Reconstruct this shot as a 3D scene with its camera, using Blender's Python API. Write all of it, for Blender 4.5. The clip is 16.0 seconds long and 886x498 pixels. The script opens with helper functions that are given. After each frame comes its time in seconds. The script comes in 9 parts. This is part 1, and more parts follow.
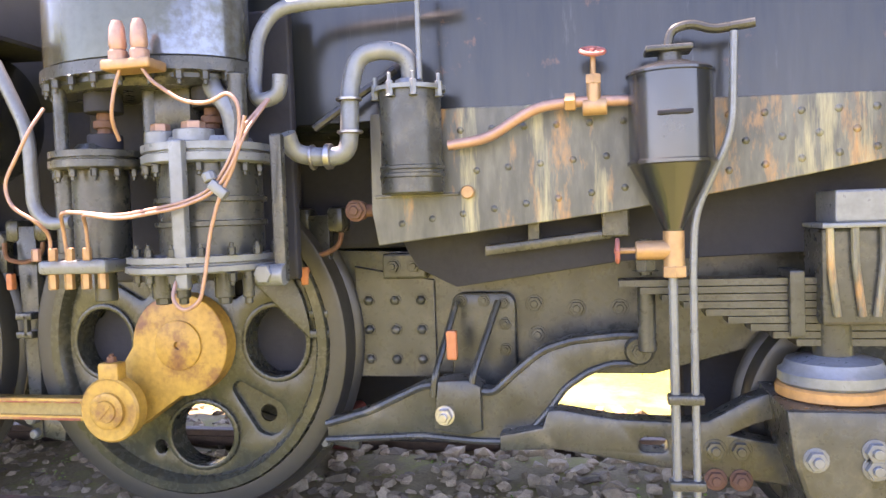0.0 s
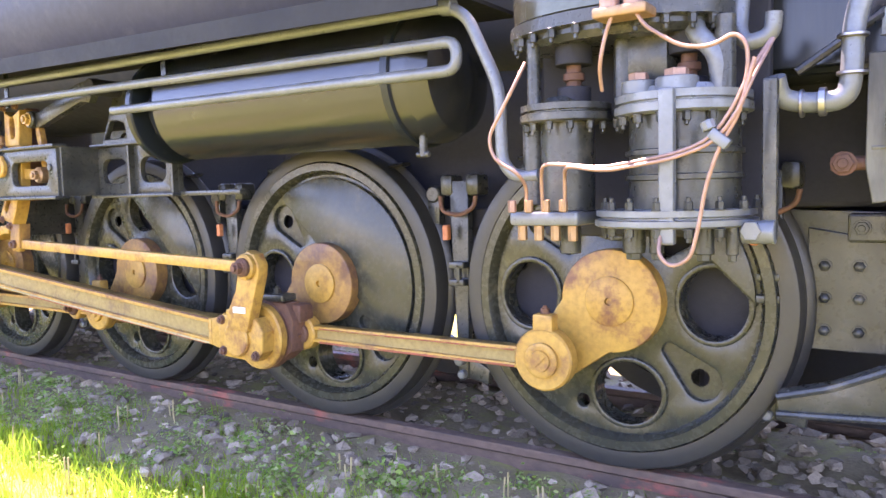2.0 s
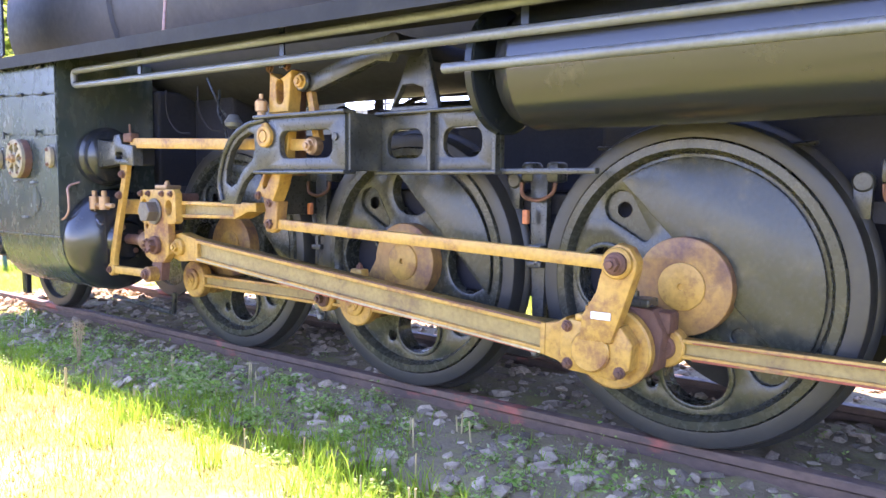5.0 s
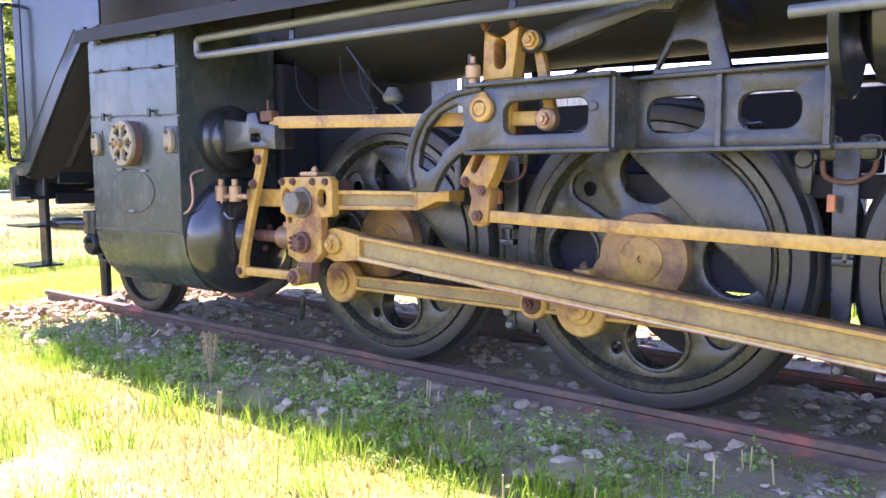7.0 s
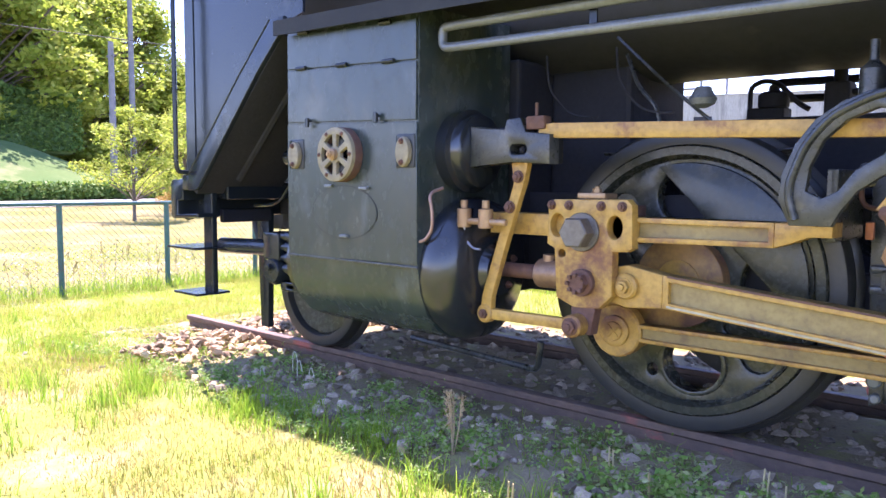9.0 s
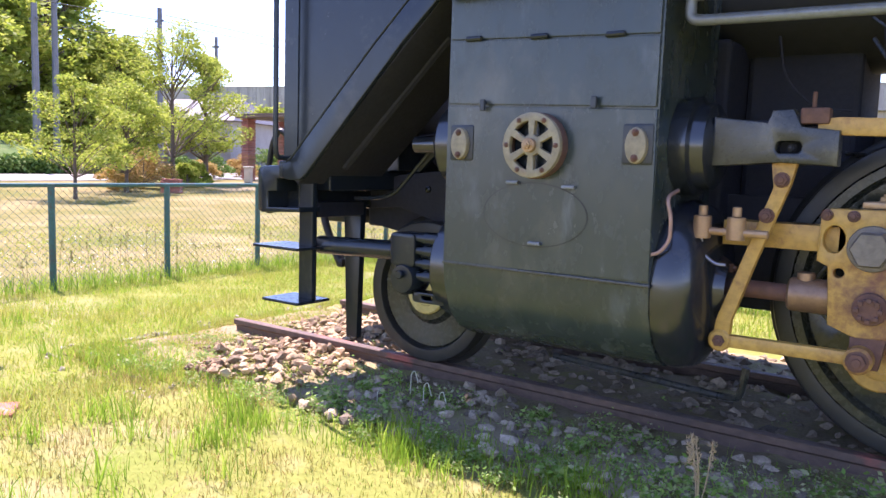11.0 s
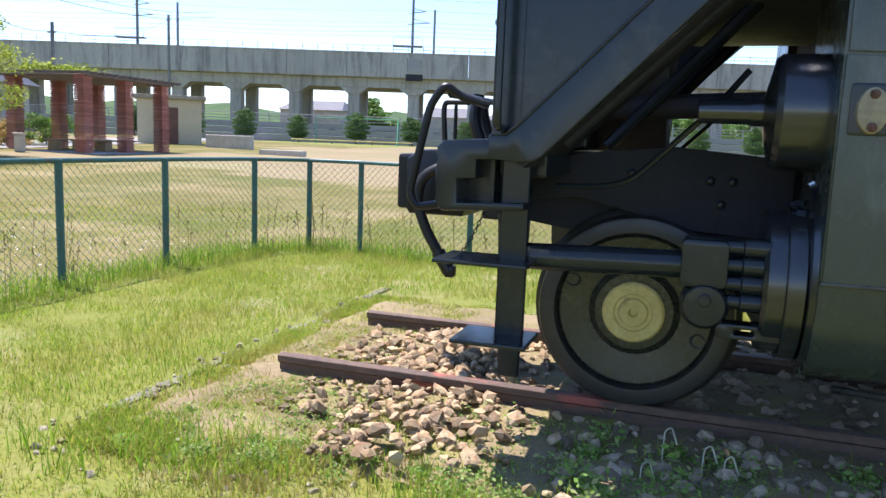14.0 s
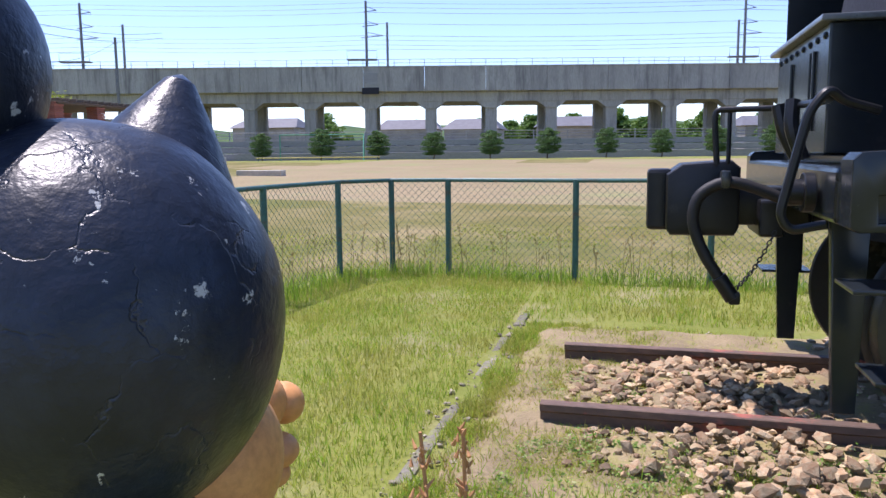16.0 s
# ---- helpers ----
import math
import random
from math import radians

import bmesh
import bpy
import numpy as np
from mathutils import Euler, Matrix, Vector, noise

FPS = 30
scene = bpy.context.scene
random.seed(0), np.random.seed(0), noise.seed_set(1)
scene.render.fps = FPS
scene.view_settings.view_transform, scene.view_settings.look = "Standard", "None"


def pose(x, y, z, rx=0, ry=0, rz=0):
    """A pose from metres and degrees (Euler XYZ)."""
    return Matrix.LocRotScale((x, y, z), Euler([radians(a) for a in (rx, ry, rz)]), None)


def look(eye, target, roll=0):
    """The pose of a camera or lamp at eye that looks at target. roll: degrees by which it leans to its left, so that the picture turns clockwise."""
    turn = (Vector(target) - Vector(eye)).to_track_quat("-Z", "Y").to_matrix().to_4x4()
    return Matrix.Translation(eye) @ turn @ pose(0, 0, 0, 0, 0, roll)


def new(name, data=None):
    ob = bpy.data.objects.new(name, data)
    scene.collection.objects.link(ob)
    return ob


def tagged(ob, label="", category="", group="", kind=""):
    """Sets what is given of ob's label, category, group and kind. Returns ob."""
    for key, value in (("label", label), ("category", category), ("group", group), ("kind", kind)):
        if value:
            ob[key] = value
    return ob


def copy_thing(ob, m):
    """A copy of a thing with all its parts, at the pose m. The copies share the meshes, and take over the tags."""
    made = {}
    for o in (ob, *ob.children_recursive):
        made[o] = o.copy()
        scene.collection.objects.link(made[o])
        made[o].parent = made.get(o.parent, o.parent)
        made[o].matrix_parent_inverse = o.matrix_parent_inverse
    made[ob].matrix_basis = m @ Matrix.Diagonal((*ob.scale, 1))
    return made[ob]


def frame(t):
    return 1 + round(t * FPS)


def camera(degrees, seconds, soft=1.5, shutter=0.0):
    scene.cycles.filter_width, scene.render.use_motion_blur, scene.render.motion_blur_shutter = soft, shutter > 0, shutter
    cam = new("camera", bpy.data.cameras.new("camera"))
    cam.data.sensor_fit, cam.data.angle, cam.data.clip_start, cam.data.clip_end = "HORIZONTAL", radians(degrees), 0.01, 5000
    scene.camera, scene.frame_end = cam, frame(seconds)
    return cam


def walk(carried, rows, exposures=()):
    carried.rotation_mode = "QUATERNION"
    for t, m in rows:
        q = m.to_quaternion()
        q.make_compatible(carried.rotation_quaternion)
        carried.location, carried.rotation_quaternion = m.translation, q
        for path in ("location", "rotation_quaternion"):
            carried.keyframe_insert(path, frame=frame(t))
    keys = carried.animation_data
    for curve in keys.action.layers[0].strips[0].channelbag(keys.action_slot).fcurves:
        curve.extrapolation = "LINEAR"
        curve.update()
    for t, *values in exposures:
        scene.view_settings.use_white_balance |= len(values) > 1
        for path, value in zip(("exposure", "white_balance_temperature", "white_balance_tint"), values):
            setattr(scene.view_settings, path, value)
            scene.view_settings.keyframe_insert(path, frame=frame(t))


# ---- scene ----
cam = camera(60.7, 16.0)
PATH = [
    (0, (3.208, -2.854, 1.171), (2.805, -0.897, 1.09), -2.0),
    (0.5, (3.061, -2.896, 1.163), (2.365, -1.024, 1.049), -1.0),
    (1, (2.941, -2.924, 1.162), (2.055, -1.137, 1.018), -0.6),
    (1.5, (2.806, -2.949, 1.153), (1.772, -1.246, 0.983), -0.5),
    (2, (2.661, -2.964, 1.157), (1.554, -1.305, 1.003), -1.5),
    (2.5, (2.559, -2.963, 1.153), (1.398, -1.344, 0.979), -2.3),
    (3, (2.368, -3.028, 1.151), (1.229, -1.394, 0.966), -2.0),
    (3.5, (2.116, -3.088, 1.144), (0.996, -1.442, 0.953), -2.0),
    (4, (1.837, -3.115, 1.127), (0.659, -1.508, 0.955), -1.1),
    (4.5, (1.526, -3.138, 1.129), (0.294, -1.57, 0.978), 0.2),
    (4.7, (1.383, -3.155, 1.116), (0.141, -1.595, 0.958), 0.6),
    (6.8, (-0.034, -3.332, 1.094), (-1.26, -1.765, 0.895), -0.4),
    (7, (-0.179, -3.332, 1.082), (-1.401, -1.761, 0.886), -0.2),
    (7.5, (-0.549, -3.325, 1.101), (-1.798, -1.775, 0.918), 0.3),
    (8, (-0.909, -3.355, 1.086), (-2.18, -1.82, 0.92), 0.8),
    (8.5, (-1.258, -3.358, 1.102), (-2.546, -1.837, 0.935), 0.9),
    (9, (-1.631, -3.363, 1.136), (-2.957, -1.876, 0.964), 0.4),
    (9.2, (-1.785, -3.384, 1.148), (-3.107, -1.894, 0.972), 0.4),
    (11.3, (-3.312, -3.658, 1.181), (-4.431, -2.014, 0.962), 1.2),
    (11.5, (-3.514, -3.652, 1.182), (-4.606, -1.991, 0.963), 0.6),
    (12, (-4.02, -3.631, 1.178), (-5.059, -1.935, 0.967), 0.9),
    (12.5, (-4.437, -3.592, 1.153), (-5.388, -1.844, 0.95), 1.5),
    (13, (-4.829, -3.539, 1.152), (-5.66, -1.734, 0.921), 1.2),
    (13.5, (-5.171, -3.48, 1.153), (-5.945, -1.652, 0.905), 1.4),
    (14, (-5.5, -3.44, 1.139), (-6.124, -1.56, 0.861), 2.2),
    (14.5, (-5.891, -3.414, 1.162), (-6.372, -1.495, 0.865), 1.9),
    (15, (-6.281, -3.377, 1.162), (-6.78, -1.46, 0.883), 1.1),
    (15.2, (-6.446, -3.383, 1.175), (-7.0, -1.481, 0.902), 0.8),
    (15.5, (-6.702, -3.386, 1.158), (-7.344, -1.51, 0.9), -0.5),
    (16, (-7.074, -3.439, 1.157), (-7.584, -1.521, 0.908), -0.6),
]
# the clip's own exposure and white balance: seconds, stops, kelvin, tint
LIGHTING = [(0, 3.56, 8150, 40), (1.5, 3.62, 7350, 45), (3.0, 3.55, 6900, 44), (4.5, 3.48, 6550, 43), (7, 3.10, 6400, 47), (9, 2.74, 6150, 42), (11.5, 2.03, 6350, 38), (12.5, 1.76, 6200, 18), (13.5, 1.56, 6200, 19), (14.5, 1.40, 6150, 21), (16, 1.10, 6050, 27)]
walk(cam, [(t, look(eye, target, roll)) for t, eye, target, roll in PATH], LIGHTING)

# ---- light ----
world = bpy.data.worlds.new("sky")
scene.world = world
world.use_nodes = True
wn = world.node_tree
SUN_EL, SUN_DIR = 69.0, (-0.966, 0.26)          # height of the sun; where it stands, in the plan
sky = wn.nodes.new("ShaderNodeTexSky")
sky.sky_type, sky.sun_disc = "NISHITA", False
sky.sun_elevation = radians(SUN_EL)
sky.sun_rotation = math.atan2(SUN_DIR[0], SUN_DIR[1])
sky.altitude = 600.0
sky.air_density, sky.dust_density, sky.ozone_density = 1.0, 0.0, 4.0
wn.links.new(sky.outputs[0], wn.nodes["Background"].inputs[0])
wn.nodes["Background"].inputs[1].default_value = 0.108
sun = new("sun", bpy.data.lights.new("sun", "SUN"))
sun.data.energy, sun.data.angle, sun.data.color = 3.5, radians(0.6), (1.0, 0.95, 0.86)
ce = math.cos(radians(SUN_EL))
sun.matrix_world = look((SUN_DIR[0] * ce * 30, SUN_DIR[1] * ce * 30, 30 * math.sin(radians(SUN_EL))), (0, 0, 0))

# ---- materials ----


def mat(name, col, col2=None, rough=0.5, metal=0.0, scale=3.0, fine=40.0, bump=0.15, spread=(0.35, 0.65), stain=None,
        stain_at=(0.55, 0.7), stain_scale=5.0, rand=0.0, island=0.0, spec=0.5, stretch=(1, 1, 1), coat=0.0, streak=None, streak_at=(0.56, 0.7), streak_map=(6, 6, 0.5)):
    m = bpy.data.materials.new(name)
    m.use_nodes = True
    n, l = m.node_tree.nodes, m.node_tree.links
    b = n["Principled BSDF"]
    tc = n.new("ShaderNodeTexCoord")
    mp = n.new("ShaderNodeMapping")
    mp.inputs["Scale"].default_value = stretch
    l.new(tc.outputs["Object"], mp.inputs[0])

    def nz(s, d=6.0, r=0.6):
        q = n.new("ShaderNodeTexNoise")
        q.inputs["Scale"].default_value, q.inputs["Detail"].default_value, q.inputs["Roughness"].default_value = s, d, r
        l.new(mp.outputs[0], q.inputs["Vector"])
        return q

    def ramp(src, lo, hi):
        q = n.new("ShaderNodeMapRange")
        q.inputs[1].default_value, q.inputs[2].default_value = lo, hi
        l.new(src, q.inputs[0])
        return q.outputs[0]

    def mix(f, a, c):
        q = n.new("ShaderNodeMix")
        q.data_type = "RGBA"
        l.new(f, q.inputs[0])
        for v, s in ((a, q.inputs[6]), (c, q.inputs[7])):
            if isinstance(v, tuple):
                s.default_value = (*v, 1)
            else:
                l.new(v, s)
        return q.outputs[2]

    col2 = col2 or tuple(c * 0.7 for c in col)
    big, small = nz(scale), nz(fine, 4.0)
    out = mix(ramp(big.outputs[0], *spread), col, col2)
    out = mix(ramp(small.outputs[0], 0.4, 0.9), out, tuple(0.75 * c for c in col2))
    if stain:
        out = mix(ramp(nz(stain_scale, 8.0, 0.7).outputs[0], *stain_at), out, stain)
    if streak:
        mp2, q = n.new("ShaderNodeMapping"), n.new("ShaderNodeTexNoise")
        mp2.inputs["Scale"].default_value, mp2.inputs["Location"].default_value = streak_map, (3.7, 1.3, 5.1)
        l.new(tc.outputs["Object"], mp2.inputs[0])
        q.inputs["Scale"].default_value, q.inputs["Detail"].default_value, q.inputs["Roughness"].default_value = 1.0, 7.0, 0.68
        l.new(mp2.outputs[0], q.inputs["Vector"])
        out = mix(ramp(q.outputs[0], *streak_at), out, streak)
    if rand or island:
        hs = n.new("ShaderNodeHueSaturation")
        if rand:
            src = n.new("ShaderNodeObjectInfo").outputs["Random"]
        else:
            src = n.new("ShaderNodeNewGeometry").outputs["Random Per Island"]
        r = n.new("ShaderNodeMapRange")
        k = rand or island
        r.inputs[3].default_value, r.inputs[4].default_value = 1 - k, 1 + k
        l.new(src, r.inputs[0])
        l.new(r.outputs[0], hs.inputs["Value"])
        l.new(out, hs.inputs["Color"])
        out = hs.outputs[0]
    l.new(out, b.inputs["Base Color"])
    rr = n.new("ShaderNodeMapRange")
    rr.inputs[3].default_value, rr.inputs[4].default_value = max(0.03, rough - 0.12), min(1, rough + 0.15)
    l.new(small.outputs[0], rr.inputs[0])
    l.new(rr.outputs[0], b.inputs["Roughness"])
    b.inputs["Metallic"].default_value = metal
    b.inputs["Specular IOR Level"].default_value = spec
    b.inputs["Coat Weight"].default_value = coat
    b.inputs["Coat Roughness"].default_value = 0.25
    if bump:
        bp = n.new("ShaderNodeBump")
        bp.inputs["Strength"].default_value, bp.inputs["Distance"].default_value = bump, 0.01
        l.new(small.outputs[0], bp.inputs["Height"])
        l.new(bp.outputs[0], b.inputs["Normal"])
    return m


M_BLACK = mat("black_paint", (0.011, 0.015, 0.020), (0.019, 0.024, 0.027), 0.20, scale=2.0, fine=25, bump=0.012, stain=(0.06, 0.057, 0.048), stain_at=(0.56, 0.85), spec=0.38)
M_WHEEL = mat("wheel_paint", (0.025, 0.028, 0.023), (0.042, 0.043, 0.031), 0.25, scale=3.0, bump=0.03, stain=(0.13, 0.112, 0.065), stain_at=(0.55, 0.80), stain_scale=6.0)
# near-black iron; shade inside and under the engine is put into its colour
M_DARK = mat("dark_iron", (0.019, 0.020, 0.028), (0.028, 0.028, 0.035), 0.7, bump=0.2, spec=0.3)
M_GLOSS = mat("gloss_black_paint", (0.012, 0.015, 0.020), (0.020, 0.022, 0.023), 0.18, scale=2.0, fine=9, bump=0.0, stain=(0.07, 0.062, 0.045), stain_at=(0.60, 0.85), spec=0.6, coat=0.35)
M_FLAT = mat("dull_black_paint", (0.016, 0.017, 0.018), (0.028, 0.028, 0.026), 0.6, scale=4.0, bump=0.05, spec=0.25, stain=(0.07, 0.065, 0.055), stain_at=(0.6, 0.8))
M_CASING = mat("casing_paint", (0.026, 0.039, 0.037), (0.040, 0.052, 0.045), 0.24, scale=1.6, fine=14, bump=0.012, stain=(0.10, 0.098, 0.080), stain_at=(0.53, 0.80), stain_scale=3.0, stretch=(1, 1, 0.6), streak=(0.085, 0.10, 0.105), streak_at=(0.55, 0.70), streak_map=(5, 5, 1.6))
M_JACKET = mat("flaking_black_paint", (0.014, 0.017, 0.020), (0.030, 0.032, 0.032), 0.17, scale=2.5, fine=22, bump=0.03, stain=(0.10, 0.10, 0.098), stain_at=(0.62, 0.78), stain_scale=3.0, stretch=(4.0, 1, 0.5), spec=0.45, streak=(0.16, 0.075, 0.04), streak_at=(0.60, 0.68), streak_map=(5, 1, 4))
M_RED = mat("worn_red_lining", (0.36, 0.075, 0.04), (0.24, 0.06, 0.035), 0.6, scale=9, bump=0.15, stain=(0.30, 0.17, 0.06), stain_at=(0.5, 0.62), stain_scale=7)
M_HUB = mat("pale_hub_paint", (0.70, 0.58, 0.22), (0.58, 0.46, 0.15), 0.5, scale=9.0, bump=0.2, stain=(0.14, 0.09, 0.05), stain_at=(0.58, 0.70), stain_scale=14.0)
M_GREY = mat("grey_paint", (0.058, 0.061, 0.058), (0.022, 0.024, 0.022), 0.28, scale=6.0, bump=0.08, stain=(0.15, 0.135, 0.10), stain_at=(0.54, 0.80), stain_scale=7.0)
M_TYRE = mat("tyre_steel", (0.035, 0.036, 0.036), (0.055, 0.052, 0.045), 0.38, metal=0.3, bump=0.08)
M_OCHRE = mat("ochre_paint", (0.50, 0.292, 0.060), (0.39, 0.21, 0.044), 0.45, scale=5.0, bump=0.2, stain=(0.17, 0.065, 0.035), stain_at=(0.51, 0.67), stain_scale=5.0)
M_BOSS = mat("grimy_ochre_paint", (0.46, 0.26, 0.065), (0.33, 0.17, 0.05), 0.45, scale=4.0, bump=0.2, stain=(0.13, 0.06, 0.04), stain_at=(0.46, 0.62), stain_scale=3.2)
M_WEB = mat("olive_ochre", (0.33, 0.24, 0.085), (0.24, 0.165, 0.06), 0.5, scale=5.0, bump=0.15, stain=(0.13, 0.07, 0.045), stain_at=(0.56, 0.75), stain_scale=5.0)
M_RUSTY = mat("rust_brown", (0.17, 0.075, 0.045), (0.10, 0.05, 0.035), 0.75, scale=8.0, bump=0.35)
M_STEEL = mat("bare_steel", (0.42, 0.42, 0.45), (0.30, 0.29, 0.29), 0.32, metal=0.9, bump=0.05)
M_PIPE = mat("pipe_paint", (0.18, 0.20, 0.22), (0.135, 0.145, 0.155), 0.3, bump=0.0, metal=0.15, stain=(0.24, 0.24, 0.23), stain_at=(0.58, 0.75))
M_RAIL = mat("rusty_rail", (0.165, 0.100, 0.066), (0.098, 0.064, 0.048), 0.7, scale=5.0, bump=0.3, stain=(0.36, 0.10, 0.065), stain_at=(0.565, 0.66), stain_scale=4.0, stretch=(0.5, 1, 1))
M_COPPER = mat("copper_tube", (0.42, 0.255, 0.195), (0.33, 0.19, 0.14), 0.42, metal=0.4, bump=0.05)
M_BRASS = mat("aged_brass", (0.45, 0.29, 0.15), (0.33, 0.19, 0.10), 0.45, metal=0.4, bump=0.15)
M_PLATE = mat("firebox_plate", (0.125, 0.125, 0.105), (0.055, 0.057, 0.050), 0.38, scale=4.5, fine=14, bump=0.12, stain=(0.40, 0.19, 0.06), stain_at=(0.53, 0.68), stain_scale=3.4, stretch=(2.4, 1, 0.6), streak=(0.32, 0.29, 0.17), streak_at=(0.535, 0.63), streak_map=(5.5, 1, 0.55))
M_GROUND = mat("grassy_soil", (0.225, 0.225, 0.06), (0.165, 0.19, 0.042), 0.95, scale=0.8, fine=30, bump=0.6, stain=(0.27, 0.24, 0.13), stain_at=(0.5, 0.7), stain_scale=1.2, spec=0.1)
M_FIELD = mat("dry_field", (0.170, 0.138, 0.046), (0.120, 0.128, 0.034), 0.95, scale=0.25, fine=12, bump=0.5, stain=(0.25, 0.20, 0.10), stain_at=(0.45, 0.65), stain_scale=0.4, spec=0.1)
M_SAND = mat("sandy_field", (0.30, 0.235, 0.14), (0.24, 0.195, 0.11), 0.95, scale=0.15, fine=8, bump=0.3, stain=(0.22, 0.23, 0.10), stain_at=(0.5, 0.7), stain_scale=0.2, spec=0.1)
M_DIRT = mat("ballast_soil", (0.33, 0.26, 0.15), (0.23, 0.18, 0.105), 0.95, scale=3.0, fine=60, bump=0.9, stain=(0.27, 0.25, 0.09), stain_at=(0.50, 0.66), spec=0.1)
M_CONC = mat("weathered_concrete", (0.40, 0.39, 0.36), (0.31, 0.30, 0.28), 0.9, scale=0.3, fine=12, bump=0.2, stain=(0.19, 0.185, 0.18), stain_at=(0.5, 0.72), stain_scale=0.8, stretch=(1, 1, 0.2), streak=(0.15, 0.145, 0.14), streak_at=(0.52, 0.70), streak_map=(1.1, 1.1, 0.10))
M_FENCE = mat("green_fence_paint", (0.05, 0.155, 0.135), (0.04, 0.11, 0.10), 0.5, bump=0.1, stain=(0.10, 0.075, 0.05), stain_at=(0.54, 0.68))
M_BRICK = mat("red_brick", (0.42, 0.17, 0.12), (0.32, 0.12, 0.09), 0.85, scale=6, fine=50, bump=0.3, rand=0.2)

# ---- building tools ----
PLACE = {}


def thing(name, at, label, category, group="", kind=""):
    ob = new(name)
    ob.location = at
    ob.empty_display_size = 0.1
    PLACE[ob.name] = Vector(at)
    return tagged(ob, label, category, group, kind)


def finish(bm, sharp=35):
    bmesh.ops.recalc_face_normals(bm, faces=bm.faces[:])
    lim = radians(sharp)
    for f in bm.faces:
        f.smooth = True
    for e in bm.edges:
        if len(e.link_faces) == 2:
            turn, (p, q) = e.calc_face_angle(), (f.calc_area() for f in e.link_faces)
            # a broad face beside its narrow bevel stays flat
            if turn > lim or (turn > 0.15 and max(p, q) > 10 * min(p, q)):
                e.smooth = False


def part(name, bm, material, parent, label="", sharp=35):
    """Links a bmesh, built in world places, as one mesh under a thing or a part."""
    at = PLACE[parent.name] if parent else Vector((0, 0, 0))
    bmesh.ops.translate(bm, verts=bm.verts[:], vec=-at)
    finish(bm, sharp)
    me = bpy.data.meshes.new(name)
    bm.to_mesh(me)
    bm.free()
    for m in (material if isinstance(material, (list, tuple)) else [material]):
        me.materials.append(m)
    ob = new(name, me)
    if parent:
        ob.parent = parent
    PLACE[ob.name] = at
    return tagged(ob, label)


def solid(name, bm, material, label, category, group="", kind="", at=None, sharp=35):
    """A thing that is one mesh, with its origin at its base."""
    if at is None:
        vs = [v.co for v in bm.verts]
        lo = [min(v[k] for v in vs) for k in range(3)]
        hi = [max(v[k] for v in vs) for k in range(3)]
        at = ((lo[0] + hi[0]) / 2, (lo[1] + hi[1]) / 2, lo[2])
    bmesh.ops.translate(bm, verts=bm.verts[:], vec=-Vector(at))
    finish(bm, sharp)
    me = bpy.data.meshes.new(name)
    bm.to_mesh(me)
    bm.free()
    for m in (material if isinstance(material, (list, tuple)) else [material]):
        me.materials.append(m)
    ob = new(name, me)
    ob.location = at
    PLACE[ob.name] = Vector(at)
    return tagged(ob, label, category, group, kind)


def B():
    return bmesh.new()


def box(bm, a, b, bevel=0.004, m=None):
    lo = [min(p, q) for p, q in zip(a, b)]
    hi = [max(p, q) for p, q in zip(a, b)]
    vs = [bm.verts.new((x, y, z)) for x in (lo[0], hi[0]) for y in (lo[1], hi[1]) for z in (lo[2], hi[2])]
    fs = [bm.faces.new([vs[i] for i in f]) for f in ((0, 1, 3, 2), (4, 6, 7, 5), (0, 4, 5, 1), (2, 3, 7, 6), (0, 2, 6, 4), (1, 5, 7, 3))]
    if bevel:
        es = list({e for f in fs for e in f.edges})
        r = bmesh.ops.bevel(bm, geom=es, offset=min(bevel, 0.45 * min(h - q for h, q in zip(hi, lo))), segments=2, affect="EDGES", profile=0.5)
        vs = list({v for f in r["faces"] for v in f.verts} | {v for v in vs if v.is_valid})
    if m is not None:
        bmesh.ops.transform(bm, matrix=m, verts=vs)
    return vs


def frame_axes(d):
    d = Vector(d).normalized()
    a = Vector((0, 0, 1)) if abs(d.z) < 0.9 else Vector((1, 0, 0))
    u = d.cross(a).normalized()
    return d, u, d.cross(u)


def lathe(bm, profile, at, axis, seg=24):
    """Spins (radius, distance along the axis) about the axis through at; open ends are closed."""
    d, u, w = frame_axes(axis)
    at = Vector(at)
    rings = []
    for r, h in profile:
        if r < 1e-5:
            rings.append([bm.verts.new(at + d * h)])
        else:
            rings.append([bm.verts.new(at + d * h + r * (math.cos(k * math.tau / seg) * u + math.sin(k * math.tau / seg) * w)) for k in range(seg)])
    for p, q in zip(rings, rings[1:]):
        for k in range(seg):
            j = (k + 1) % seg
            if len(p) == 1 and len(q) == 1:
                continue
            if len(p) == 1:
                bm.faces.new((p[0], q[j], q[k]))
            elif len(q) == 1:
                bm.faces.new((p[k], p[j], q[0]))
            else:
                bm.faces.new((p[k], p[j], q[j], q[k]))
    for r in (rings[0], rings[-1]):
        if len(r) > 1:
            bm.faces.new(r)
    return rings


def cyl(bm, a, b, r, r2=None, seg=16, bev=0.003):
    a, b = Vector(a), Vector(b)
    h = (b - a).length
    r2 = r if r2 is None else r2
    bev = min(bev, 0.3 * h, 0.3 * r)
    return lathe(bm, [(r - bev, 0), (r, bev), (r2, h - bev), (r2 - bev, h)], a, b - a, seg)


